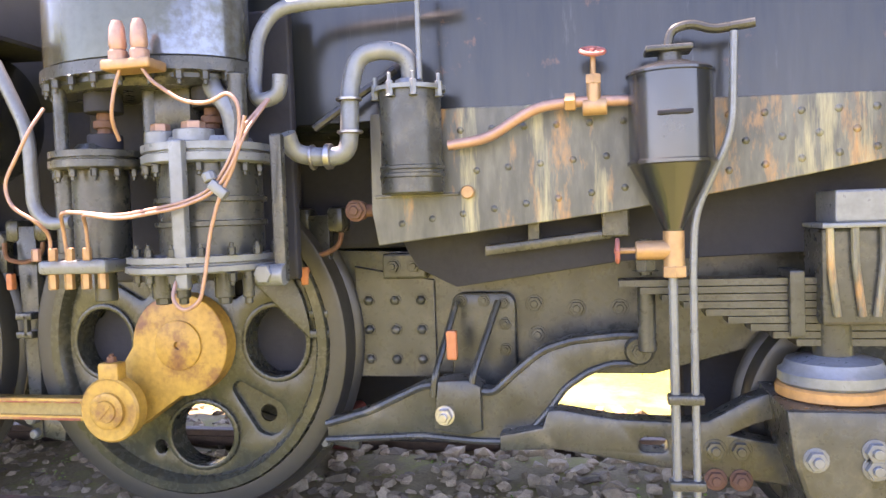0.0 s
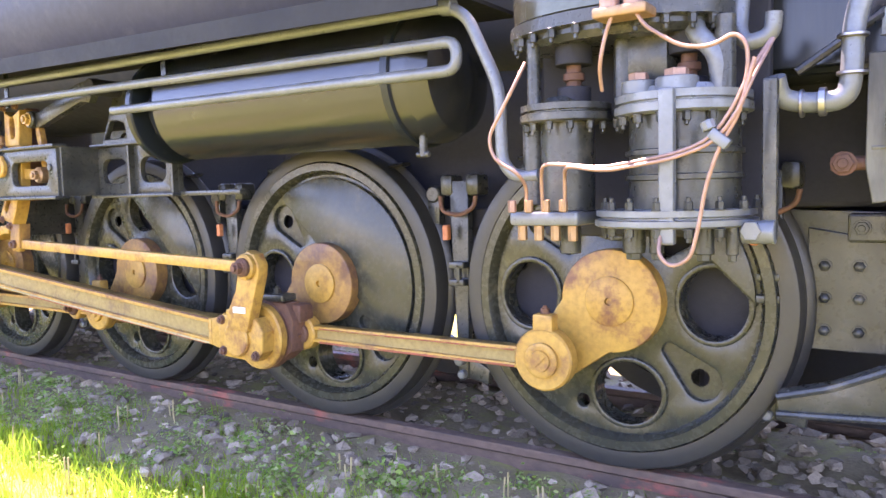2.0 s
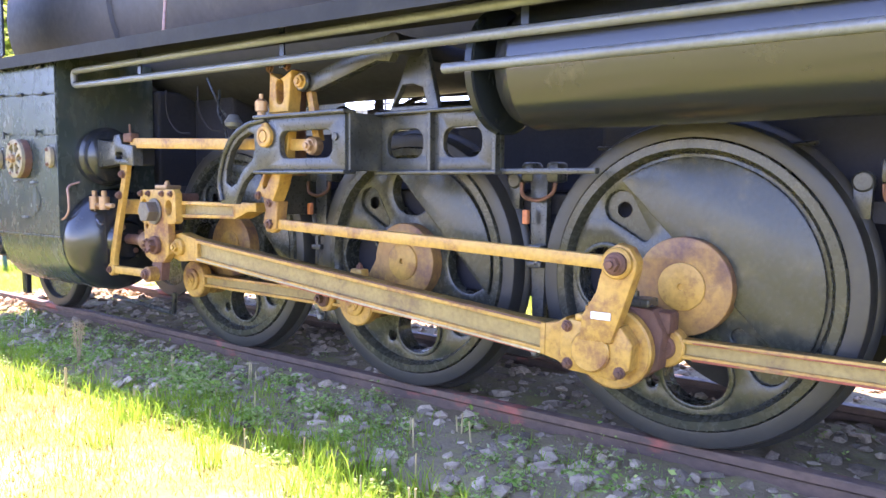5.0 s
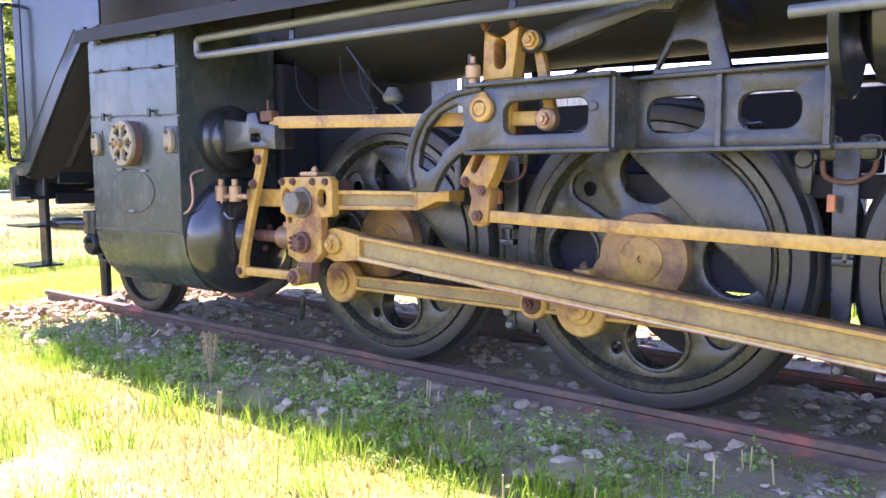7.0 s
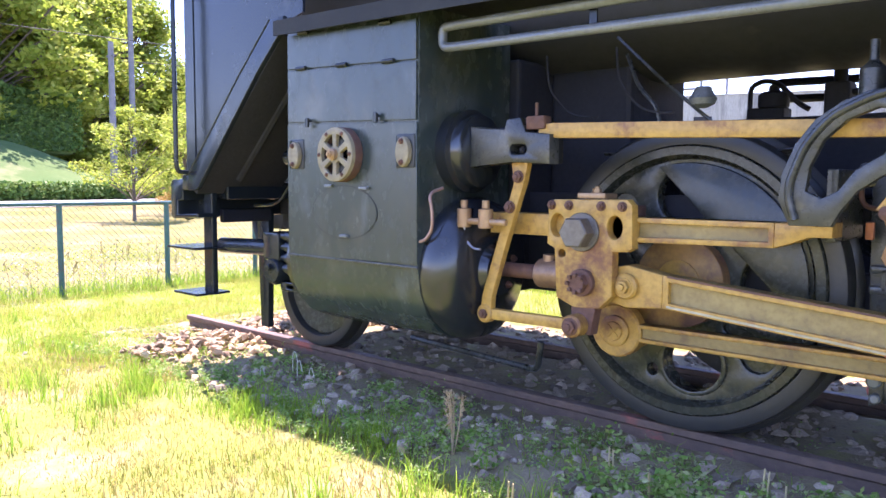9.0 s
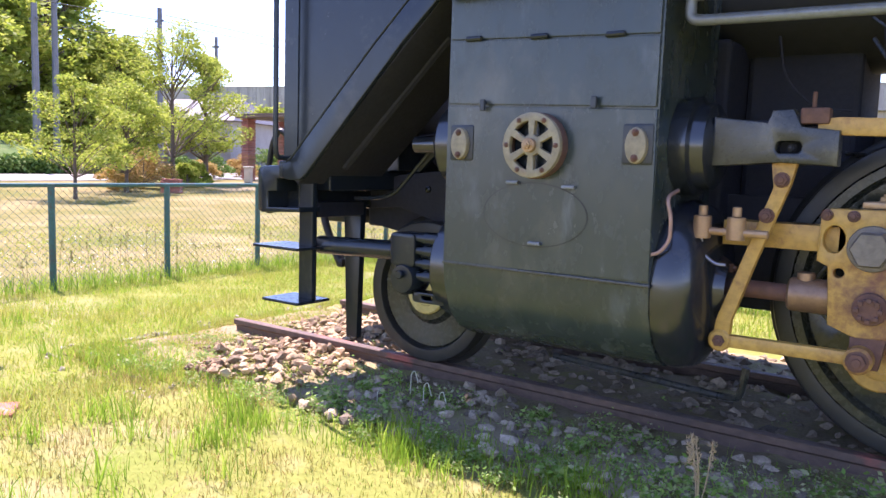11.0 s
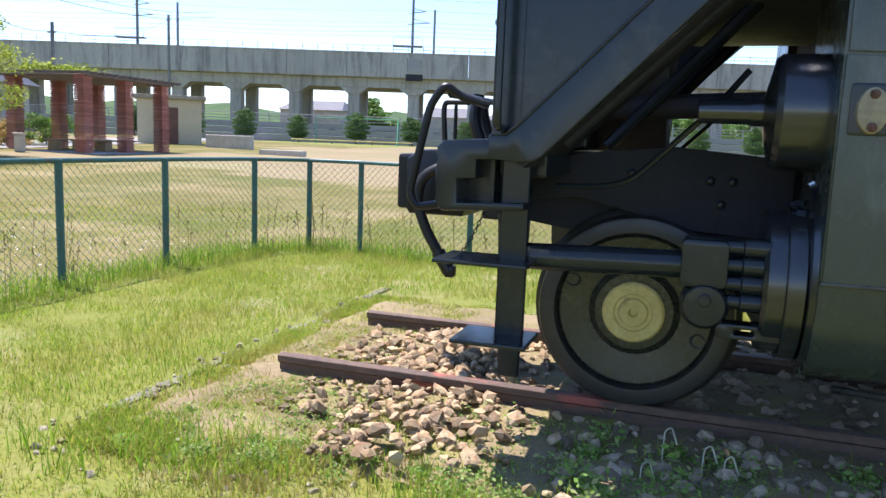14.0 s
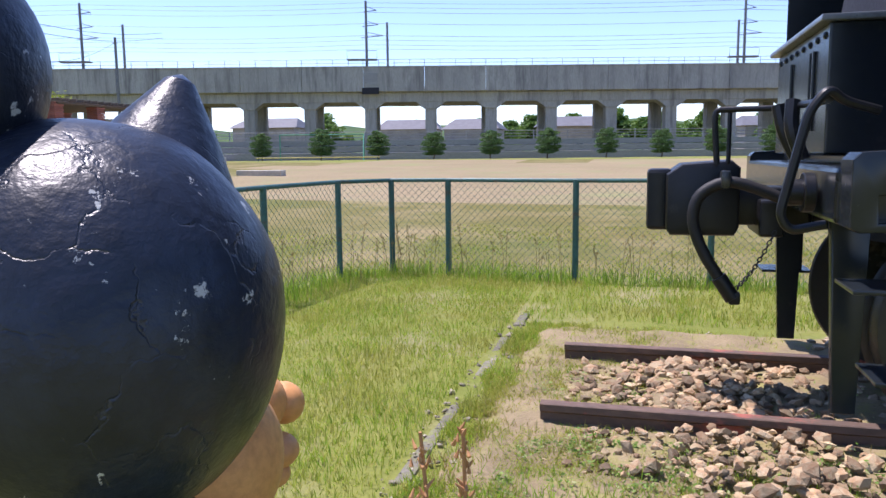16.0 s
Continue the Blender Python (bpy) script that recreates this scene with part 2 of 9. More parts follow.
def nut(bm, at, axis, r=0.022, h=0.02, bolt=True):
    at, d = Vector(at), Vector(axis).normalized()
    cyl(bm, at, at + d * 0.004, r * 1.25, seg=14, bev=0.001)
    cyl(bm, at, at + d * h, r, seg=6, bev=0.002)
    if bolt:
        cyl(bm, at, at + d * (h * 1.5), r * 0.52, seg=10, bev=0.002)


def rivet(bm, at, axis, r=0.014):
    lathe(bm, [(r, -0.002), (r * 0.95, r * 0.25), (r * 0.6, r * 0.6), (0, r * 0.75)], at, axis, 10)


def rounded(pts, rad, n=5):
    pts = [Vector(p) for p in pts]
    out = [pts[0]]
    for a, p, c in zip(pts, pts[1:], pts[2:]):
        u, w = (a - p), (c - p)
        k = min(rad, 0.48 * u.length, 0.48 * w.length)
        s, e = p + u.normalized() * k, p + w.normalized() * k
        out += [(1 - t) ** 2 * s + 2 * t * (1 - t) * p + t * t * e for t in [i / n for i in range(n + 1)]]
    return out + [pts[-1]]


def tube(bm, pts, r, seg=10, rad=0.06, n=5):
    pts = rounded(pts, rad, n) if rad else [Vector(p) for p in pts]
    d, u, w = frame_axes(pts[1] - pts[0])
    rings = []
    for i, p in enumerate(pts):
        t = (pts[min(i + 1, len(pts) - 1)] - pts[max(i - 1, 0)])
        if t.length < 1e-7:
            continue
        t.normalize()
        u = (u - t * u.dot(t)).normalized()
        w = t.cross(u)
        rings.append([bm.verts.new(p + r * (math.cos(k * math.tau / seg) * u + math.sin(k * math.tau / seg) * w)) for k in range(seg)])
    for p, q in zip(rings, rings[1:]):
        for k in range(seg):
            bm.faces.new((p[k], p[(k + 1) % seg], q[(k + 1) % seg], q[k]))
    bm.faces.new(rings[0])
    bm.faces.new(rings[-1])


def plate(bm, outer, holes, y0, y1, bevel=0.0):
    """A flat piece in the plane of x and z, with holes through it, from y0 (near) to y1."""
    t = bmesh.new()
    es = []
    for loop in [outer] + list(holes):
        vs = [t.verts.new((p[0], y0, p[1])) for p in loop]
        es += [t.edges.new((a, b)) for a, b in zip(vs, vs[1:] + vs[:1])]
    bmesh.ops.triangle_fill(t, use_beauty=True, use_dissolve=False, edges=es)
    rim = [e for e in t.edges if len(e.link_faces) == 1]
    r = bmesh.ops.extrude_face_region(t, geom=t.faces[:])
    up = [g for g in r["geom"] if isinstance(g, bmesh.types.BMVert)]
    bmesh.ops.translate(t, verts=up, vec=(0, y1 - y0, 0))
    bmesh.ops.recalc_face_normals(t, faces=t.faces[:])
    if bevel:
        t.edges.ensure_lookup_table()
        ed = [e for e in t.edges if len(e.link_faces) == 2 and e.calc_face_angle() > 1.0 and abs(e.verts[0].co.y - y0) < 1e-5 and abs(e.verts[1].co.y - y0) < 1e-5]
        bmesh.ops.bevel(t, geom=ed, offset=bevel, segments=2, affect="EDGES", profile=0.5)
    me = bpy.data.meshes.new("tmp")
    t.to_mesh(me)
    t.free()
    bm.from_mesh(me)
    bpy.data.meshes.remove(me)


def ring(cx, cz, rx, rz=None, n=28, turn=0.0, a0=0.0):
    rz = rz or rx
    c, s = math.cos(turn), math.sin(turn)
    out = []
    for k in range(n):
        a = a0 + k * math.tau / n
        x, z = rx * math.cos(a), rz * math.sin(a)
        out.append((cx + x * c - z * s, cz + x * s + z * c))
    return out


def drop(cx, cz, ang, r0, r1, w0, w1, n=8):
    """A tapered slot that points away from (cx, cz) at the angle ang, from the radius r0 to r1, half as wide as w0 and w1."""
    out = []
    for c, w, a in ((r1, w1, -90), (r0, w0, 90)):
        for k in range(n + 1):
            q = radians(a + k * 180 / n)
            out.append((c + w * math.cos(q), w * math.sin(q)))
    ca, sa = math.cos(ang), math.sin(ang)
    return [(cx + x * ca - z * sa, cz + x * sa + z * ca) for x, z in out]


def rrect(x0, z0, x1, z1, r, n=5):
    out = []
    for cx, cz, a in ((x1 - r, z0 + r, -90), (x1 - r, z1 - r, 0), (x0 + r, z1 - r, 90), (x0 + r, z0 + r, 180)):
        out += [(cx + r * math.cos(radians(a + k * 90 / n)), cz + r * math.sin(radians(a + k * 90 / n))) for k in range(n + 1)]
    return out


def sculpt(name, verts, faces, material, label="", category="", kind="", parent=None, smooth=False):
    """One mesh from arrays, for what nobody could count."""
    me = bpy.data.meshes.new(name)
    me.from_pydata(verts, [], faces)
    me.materials.append(material)
    if smooth:
        me.shade_smooth()
    ob = new(name, me)
    if parent:
        ob.parent = parent
    return tagged(ob, label, category, "", kind)

# ---- ground and track ----
GZ = -0.13


def ground_z(x, y):
    """Height of the ground: a bed under the track, a lawn, rising a little far off."""
    d = math.hypot(x + 3, y)
    z = GZ + 0.02 * noise.noise((x * 0.9, y * 0.9, 0.3)) + 0.012 * noise.noise((x * 3.1, y * 3.1, 1.7))
    if d > 14:
        z = GZ + (0.02 * noise.noise((x * 0.9, y * 0.9, 0.3))) * max(0, 1 - (d - 14) / 10) + min(0.86, (d - 14) * 0.02)
    return z


def spaced(lo, a, b, hi, step, grow):
    out = [a]
    while out[-1] < b:
        out.append(out[-1] + step)
    s = step
    while out[-1] < hi:
        s *= grow
        out.append(out[-1] + s)
    s = step
    while out[0] > lo:
        s *= grow
        out.insert(0, out[0] - s)
    return out


gx, gy = spaced(-900, -13, 6, 900, 0.16, 1.18), spaced(-900, -4.5, 7, 1400, 0.16, 1.18)
gv = [(x, y, ground_z(x, y)) for y in gy for x in gx]
nx = len(gx)
gf = [(j * nx + i, j * nx + i + 1, (j + 1) * nx + i + 1, (j + 1) * nx + i) for j in range(len(gy) - 1) for i in range(nx - 1)]
GROUND = sculpt("ground", gv, gf, M_GROUND, "sunlit lawn and dry field around the railway track", "ground", "structure", smooth=True)

GROUND.data.materials.append(M_FIELD)
GROUND.data.materials.append(M_SAND)
for f in GROUND.data.polygons:
    x, y = f.center.x, f.center.y
    w = 3 * noise.noise((x * 0.12, y * 0.12, 5))
    if x < -10.4 or y > 4.5:
        f.material_index = 0 if y > 46 + 0.27 * (x + 42) + w and y < 80 else 2 if (15 + w < y < 50 + w and -27 + w < x < 60) or (20 < y < 50 and -60 < x < -36) else 1

# ballast bed with a concrete kerb at its head end
bx0, bx1, by0, by1 = -7.95, 6.5, -1.0, 2.2
nbx, nby = 240, 56
bv, bf = [], []
for j in range(nby + 1):
    for i in range(nbx + 1):
        x, y = bx0 + (bx1 - bx0) * i / nbx, by0 + (by1 - by0) * j / nby
        edge = min(1, max(0, min(x - bx0, y - by0, by1 - y) / 0.25))
        mid = 0.06 if 0.1 < y < 1.0 and x > -7.0 else 0.0
        z = GZ - 0.035 + edge * (0.075 + 0.5 * mid) + 0.02 * noise.noise((x * 5, y * 5, 4)) + 0.012 * noise.noise((x * 14, y * 14, 2))
        bv.append((x, y, z))
for j in range(nby):
    for i in range(nbx):
        k = j * (nbx + 1) + i
        bf.append((k, k + 1, k + nbx + 2, k + nbx + 1))
sculpt("ballast_bed", bv, bf, M_DIRT, "dusty brown soil and stone bed under the rails", "track bed", "structure", smooth=True)


def bar(profile, y, x0, x1, n=30):
    """A straight bar of one cross-section along the track."""
    bm = B()
    rows = [[bm.verts.new((x0 + (x1 - x0) * i / n, y + p, q)) for p, q in profile] for i in range(n + 1)]
    for a, b in zip(rows, rows[1:]):
        for k in range(len(profile)):
            j = (k + 1) % len(profile)
            bm.faces.new((a[k], a[j], b[j], b[k]))
    bm.faces.new(rows[0])
    bm.faces.new(rows[-1])
    return bm


def rail(y):
    ob = thing("rail", (-7.52, y, -0.145), "rusty red-brown steel rail on stone ballast", "rail", "rails of the track")
    part("rail_head", bar([(-0.033, 0), (-0.029, 0.004), (0.029, 0.004), (0.033, 0), (0.033, -0.03), (0.012, -0.044), (-0.012, -0.044), (-0.033, -0.03)], y, -7.52, 6.5), M_RAIL, ob)
    part("rail_web", bar([(-0.010, -0.044), (0.010, -0.044), (0.009, -0.117), (-0.009, -0.117)], y, -7.52, 6.5), M_RAIL, ob)
    part("rail_foot", bar([(-0.010, -0.115), (0.010, -0.115), (0.055, -0.135), (0.055, -0.145), (-0.055, -0.145), (-0.055, -0.135)], y, -7.52, 6.5), M_RAIL, ob)
    return ob


RY0, RY1 = -0.012, 1.122
YC = (RY0 + RY1) / 2
rail(RY0)
rail(RY1)

# ---- locomotive ----
AX = (-3.10, -1.55, 0.0, 1.55)
WR = 0.70
PIN = (-0.235, -0.235)
loco = thing("steam_locomotive", (-1.0, YC, 0.0), "black steam locomotive with ochre rods, preserved on a short track", "locomotive")


def mirror(bm):
    bmesh.ops.transform(bm, matrix=Matrix.Translation((0, 2 * YC, 0)) @ Matrix.Diagonal((1, -1, 1, 1)), verts=bm.verts[:])
    return bm


def tyre_mesh(x, z, r, w=0.13):
    bm = B()
    y = -0.075
    pro = [(r - 0.085, y + 0.02), (r - 0.078, y + 0.004), (r - 0.026, y), (r - 0.013, y + 0.005), (r - 0.007, y + 0.02), (r - 0.001, y + 0.09), (r + 0.02, y + 0.10), (r + 0.027, y + 0.112),
           (r + 0.02, y + w), (r - 0.085, y + w), (r - 0.085, y + 0.02)]
    d, n = None, 72
    rings = []
    for rr, yy in pro[:-1]:
        rings.append([bm.verts.new((x + rr * math.cos(k * math.tau / n), yy, z + rr * math.sin(k * math.tau / n))) for k in range(n)])
    for p, q in zip(rings, rings[1:] + rings[:1]):
        for k in range(n):
            bm.faces.new((p[k], p[(k + 1) % n], q[(k + 1) % n], q[k]))
    return bm


def ring_band(bm, x, z, pro, n=64):
    """A closed ring about the y axis from (radius, y) corners."""
    rings = [[bm.verts.new((x + rr * math.cos(k * math.tau / n), yy, z + rr * math.sin(k * math.tau / n))) for k in range(n)] for rr, yy in pro]
    for p, q in zip(rings, rings[1:] + rings[:1]):
        for k in range(n):
            bm.faces.new((p[k], p[(k + 1) % n], q[(k + 1) % n], q[k]))


def segment(x, z, r, d, ang, n=30):
    """A counterweight's outline: the part of a disc past a chord."""
    h = math.acos(d / r)
    return [(x + r * math.cos(ang + t), z + r * math.sin(ang + t)) for t in [-h + 2 * h * k / n for k in range(n + 1)]]


def driving_wheel(x, chord, far=False):
    z = WR
    fix = mirror if far else (lambda b: b)
    # wheel centre: two dished plates with lightening holes
    bm = B()
    holes = [ring(x + 0.385 * math.cos(a), z + 0.385 * math.sin(a), 0.135, 0.148, 28, a) for a in (0.0, math.pi / 2, math.pi, -math.pi / 2 + 0.12)]
    for a in (radians(135), radians(-42), radians(45)):
        if a == radians(45) and chord < 0.35:
            continue
        holes.append(drop(x, z, a, 0.29, 0.455, 0.030, 0.075))
    holes.append(ring(x - 0.15, z - 0.44, 0.028, n=12))
    plate(bm, ring(x, z, 0.60, n=72), holes, -0.038, 0.03, 0.010)
    w = part("driving_wheel", fix(bm), M_WHEEL, loco, "dull olive-black cast wheel centre with round holes")
    bm = B()
    ring_band(bm, x, z, [(0.552, -0.034), (0.564, -0.066), (0.576, -0.084), (0.612, -0.084), (0.619, -0.068), (0.619, 0.04), (0.552, 0.04)], 72)
    part("rim", fix(bm), M_WHEEL, w)
    for a in (0.0, math.pi / 2, math.pi, -math.pi / 2 + 0.12):
        bm = B()
        hx, hz = x + 0.385 * math.cos(a), z + 0.385 * math.sin(a)
        if math.cos(a) * 0.385 * 0.707 + math.sin(a) * 0.385 * 0.707 > chord - 0.02:
            bm.free()
            continue
        outer, inner = ring(hx, hz, 0.148, 0.162, 28, a), ring(hx, hz, 0.128, 0.140, 28, a)
        plate(bm, outer, [inner], -0.050, 0.06, 0.005)
        part("hole_lip", fix(bm), M_WHEEL, w)
    for a in (radians(135), radians(-42)):
        bm = B()
        hx, hz = x + 0.44 * math.cos(a), z + 0.44 * math.sin(a)
        plate(bm, drop(x, z, a, 0.28, 0.455, 0.036, 0.085), [ring(hx, hz, 0.036, n=16)], -0.012, 0.0)
        part("web_plate", fix(bm), M_WHEEL, w)
    bm = B()
    plate(bm, segment(x, z, 0.540, chord, radians(45)), [], -0.062, 0.02, 0.008)
    part("counterweight", fix(bm), M_WHEEL, w)
    part("tyre", fix(tyre_mesh(x, z, WR)), M_TYRE, w, "worn dark steel tyre")
    # crank boss: disc and web in ochre
    bm = B()
    px, pz = x + PIN[0], z + PIN[1]
    a0 = math.atan2(PIN[1], PIN[0])
    out = [(x + 0.208 * math.cos(a0 + radians(t)), z + 0.208 * math.sin(a0 + radians(t))) for t in range(44, 320, 8)]
    out += [(px + 0.108 * math.cos(a0 + radians(t)), pz + 0.108 * math.sin(a0 + radians(t))) for t in range(-84, 85, 14)]
    plate(bm, out, [], -0.115, -0.03, 0.008)
    boss = part("crank_boss", fix(bm), M_OCHRE if x > 1 else M_BOSS, w, "ochre-painted crank boss with rust stains")
    bm = B()
    lathe(bm, [(0.10, 0.0), (0.10, 0.012), (0.092, 0.016), (0.016, 0.016), (0.014, 0.004), (0.0, 0.004)], (x, -0.113, z), (0, -1, 0), 32)
    part("axle_end", fix(bm), M_OCHRE, w)
    bm = B()
    cyl(bm, (px, -0.10, pz), (px, -0.26, pz), 0.062, seg=24)
    part("crank_pin", fix(bm), M_RUSTY, w)
    return w


for ax, ch in zip(AX, (0.27, 0.27, 0.09, 0.385)):
    driving_wheel(ax, ch)
for ax, ch in zip(AX, (0.27, 0.27, 0.09, 0.385)):
    driving_wheel(ax, ch, True)
for ax in AX:
    bm = B()
    cyl(bm, (ax, 0.03, WR), (ax, 2 * YC - 0.03, WR), 0.095, seg=20)
    part("axle", bm, M_DARK, loco)


def carrying_wheel(x, r, far=False):
    fix = mirror if far else (lambda b: b)
    bm = B()
    lathe(bm, [(0.0, 0.04), (r - 0.07, 0.04), (r - 0.06, 0.0), (r - 0.10, -0.035), (0.20, -0.02), (0.17, -0.05), (0.0, -0.05)], (x, 0, r), (0, 1, 0), 56)
    w = part("carrying_wheel", fix(bm), M_WHEEL, loco, "small dull black disc wheel")
    for a in (157, -21):
        hx, hz = x + 0.298 * math.cos(radians(a)), r + 0.298 * math.sin(radians(a))
        # shallow cup, not cut through; its dark colour paints the hole's shade
        bm = B()
        lathe(bm, [(0.0, 0.012), (0.020, 0.012), (0.024, -0.002), (0.032, -0.004), (0.034, 0.01)], (hx, -0.031, hz), (0, 1, 0), 20)
        part("wheel_hole", fix(bm), M_DARK, w, "shallow dark cup standing for a round hole in the disc")
    part("tyre", fix(tyre_mesh(x, r, r)), M_TYRE, w)
    bm = B()
    lathe(bm, [(0.135, 0), (0.135, 0.02), (0.125, 0.028), (0.085, 0.028), (0.08, 0.020), (0.065, 0.020), (0.06, 0.03), (0.02, 0.03), (0.016, 0.01), (0, 0.01)], (x, -0.05, r), (0, -1, 0), 32)
    part("hub", fix(bm), M_HUB, w, "pale ochre-painted axle end")


carrying_wheel(-5.725, 0.43)
carrying_wheel(-5.725, 0.43, True)
carrying_wheel(4.12, 0.43)
carrying_wheel(4.12, 0.43, True)

# frames between the wheels
for yy in (0.10, 2 * YC - 0.10):
    bm = B()
    plate(bm, [(-6.3, 0.80), (-5.1, 0.62), (-4.2, 0.56), (2.06, 0.56), (2.06, 1.06), (-5.2, 1.10), (-6.3, 1.05)],
          [rrect(a + 0.45, 0.78, a + 1.1, 0.98, 0.06) for a in AX[:3]], yy - 0.035, yy + 0.035, 0.004)
    # dark iron here paints the shade seen through the wheel holes
    part("main_frame", bm, M_DARK, loco, "black plate frame behind the wheels")
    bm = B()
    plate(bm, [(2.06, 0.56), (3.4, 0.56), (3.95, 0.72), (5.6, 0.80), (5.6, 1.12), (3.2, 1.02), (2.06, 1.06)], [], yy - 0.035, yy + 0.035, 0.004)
    # near frame grey; the far one's shade is put in with the dark iron
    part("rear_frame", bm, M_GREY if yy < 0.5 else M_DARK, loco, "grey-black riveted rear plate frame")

# boiler, firebox, smokebox
bm = B()
lathe(bm, [(0.0, -6.05), (0.80, -6.05), (0.86, -6.0), (0.86, -4.3), (0.83, -4.29), (0.83, -0.4), (0.90, 1.2), (0.92, 3.0), (0.0, 3.0)], (0, YC, 2.52), (1, 0, 0), 48)
# black lifted towards navy: glare haze under the boiler is put into the colour
M_BOILER = mat("hazy_boiler_paint", (0.036, 0.038, 0.048), (0.050, 0.050, 0.056), 0.5, scale=2.0, fine=18, bump=0.03, stain=(0.085, 0.08, 0.075), stain_at=(0.58, 0.8))
part("boiler", bm, M_BOILER, loco, "black boiler with a dull sheen")
bm = B()
lathe(bm, [(0.30, 0), (0.28, 0.3), (0.24, 0.7), (0.28, 0.75), (0.26, 0.8), (0, 0.8)], (-5.2, YC, 3.3), (0, 0, 1), 28)
part("chimney", bm, M_BLACK, loco)
bm = B()
plate(bm, [(1.5, 1.50), (1.5, 2.6), (5.6, 2.6), (5.6, 1.50)], [], -0.22, 2 * YC + 0.22, 0.02)
part("firebox", bm, M_BLACK, loco, "black firebox with chalky streaks")
# running board


def board_z(x):
    return 1.872 - 0.026 * x


for s in (1, -1):
    bm = B()
    y0, y1 = (-0.84, -0.28) if s > 0 else (2 * YC + 0.28, 2 * YC + 0.84)
    vs = [bm.verts.new((x, y, board_z(x) + dz)) for x in (-5.12, 1.25) for y in (y0, y1) for dz in (-0.015, 0.0)]
    for f in ((0, 1, 3, 2), (4, 6, 7, 5), (0, 4, 5, 1), (2, 3, 7, 6), (0, 2, 6, 4), (1, 5, 7, 3)):
        bm.faces.new([vs[i] for i in f])
    ye = -0.845 if s > 0 else 2 * YC + 0.845
    vs = [bm.verts.new((x, ye + y, board_z(x) + dz)) for x in (-5.12, 1.25) for y in (-0.006, 0.006) for dz in (-0.075, 0.004)]
    for f in ((0, 1, 3, 2), (4, 6, 7, 5), (0, 4, 5, 1), (2, 3, 7, 6), (0, 2, 6, 4), (1, 5, 7, 3)):
        bm.faces.new([vs[i] for i in f])
    part("running_board", bm, M_FLAT, loco, "grey-black running board with an edge angle")

# cylinder casing
for fix in (lambda b: b, mirror):
    bm = B()
    sec = [(-0.30, 1.97), (-0.80, 1.97), (-0.805, 0.74), (-0.79, 0.62), (-0.74, 0.50), (-0.66, 0.41), (-0.55, 0.36), (-0.40, 0.35), (-0.2, 0.42), (-0.1, 0.6), (-0.1, 1.97)]
    rows = [[bm.verts.new((x, y, z)) for y, z in sec] for x in (-5.09, -4.09)]
    for k in range(len(sec)):
        j = (k + 1) % len(sec)
        bm.faces.new((rows[0][k], rows[0][j], rows[1][j], rows[1][k]))
    bm.faces.new(rows[0])
    bm.faces.new(rows[1])
    part("cylinder_casing", fix(bm), M_CASING, loco, "greenish black sheet casing with hinged panels")

# smoke deflector and its sloped foot
for fix in (lambda b: b, mirror):
    bm = B()
    plate(bm, [(-6.22, 1.13), (-6.16, 1.12), (-5.26, 2.00), (-5.0, 2.06), (-5.0, 3.2), (-6.22, 3.2)], [], -0.742, -0.725)
    part("smoke_deflector", fix(bm), M_BLACK, loco, "dark flat smoke deflector plate")
for fix in (lambda b: b, mirror):
    bm = B()
    plate(bm, [(-6.225, 1.15), (-6.12, 1.15), (-6.12, 3.2), (-6.225, 3.2)], [], -0.748, -0.741)
    part("deflector_lip", fix(bm), M_BLACK, loco)
# buffer beam
bm = B()
box(bm, (-6.44, -0.60, 0.90), (-6.24, 2 * YC + 0.60, 1.10), 0.02)
part("buffer_beam", bm, M_BLACK, loco, "thick black buffer beam")

# air reservoir
bm = B()
lathe(bm, [(0.0, -0.66), (0.12, -0.65), (0.22, -0.60), (0.255, -0.52), (0.255, 0.98), (0.22, 1.06), (0.12, 1.11), (0.0, 1.12)], (0, -0.42, 1.60), (1, 0, 0), 40)
part("air_reservoir", bm, mat("tank_paint", (0.013, 0.015, 0.019), (0.022, 0.023, 0.022), 0.2, scale=2.0, fine=9, bump=0.0, stain=(0.07, 0.062, 0.045), stain_at=(0.60, 0.85), spec=0.7, coat=0.15), loco, "long black air reservoir under the running board")


# ---- locomotive: rods and valve gear ----
PZ = WR + PIN[1]


def fluted(bm, outer, inset, y0, y1, web):
    """A bar with a channel along its face: a frame of edges round a thinner web."""
    n = len(outer)
    cx, cz = sum(p[0] for p in outer) / n, sum(p[1] for p in outer) / n
    inner = []
    for i in range(n):
        p, a, c = Vector(outer[i]), Vector(outer[i - 1]), Vector(outer[(i + 1) % n])
        d1, d2 = (p - a).normalized(), (c - p).normalized()
        n1, n2 = Vector((-d1.y, d1.x)), Vector((-d2.y, d2.x))
        if n1.dot(Vector((cx, cz)) - p) < 0:
            n1, n2 = -n1, -n2
        m = (n1 + n2) / max(0.3, 1 + n1.dot(n2))
        inner.append(tuple(p + m * inset))
    plate(bm, outer, [inner], y0, y1, 0.004)
    k = len(bm.faces)
    plate(bm, outer, [], y0 + web, y1 - 0.002)
    bm.faces.ensure_lookup_table()
    for f in bm.faces[k:]:
        f.material_index = 1


def boss(bm, x, z, r, y0, y1, n=28):
    cyl(bm, (x, y1, z), (x, y0, z), r, seg=n, bev=0.008)


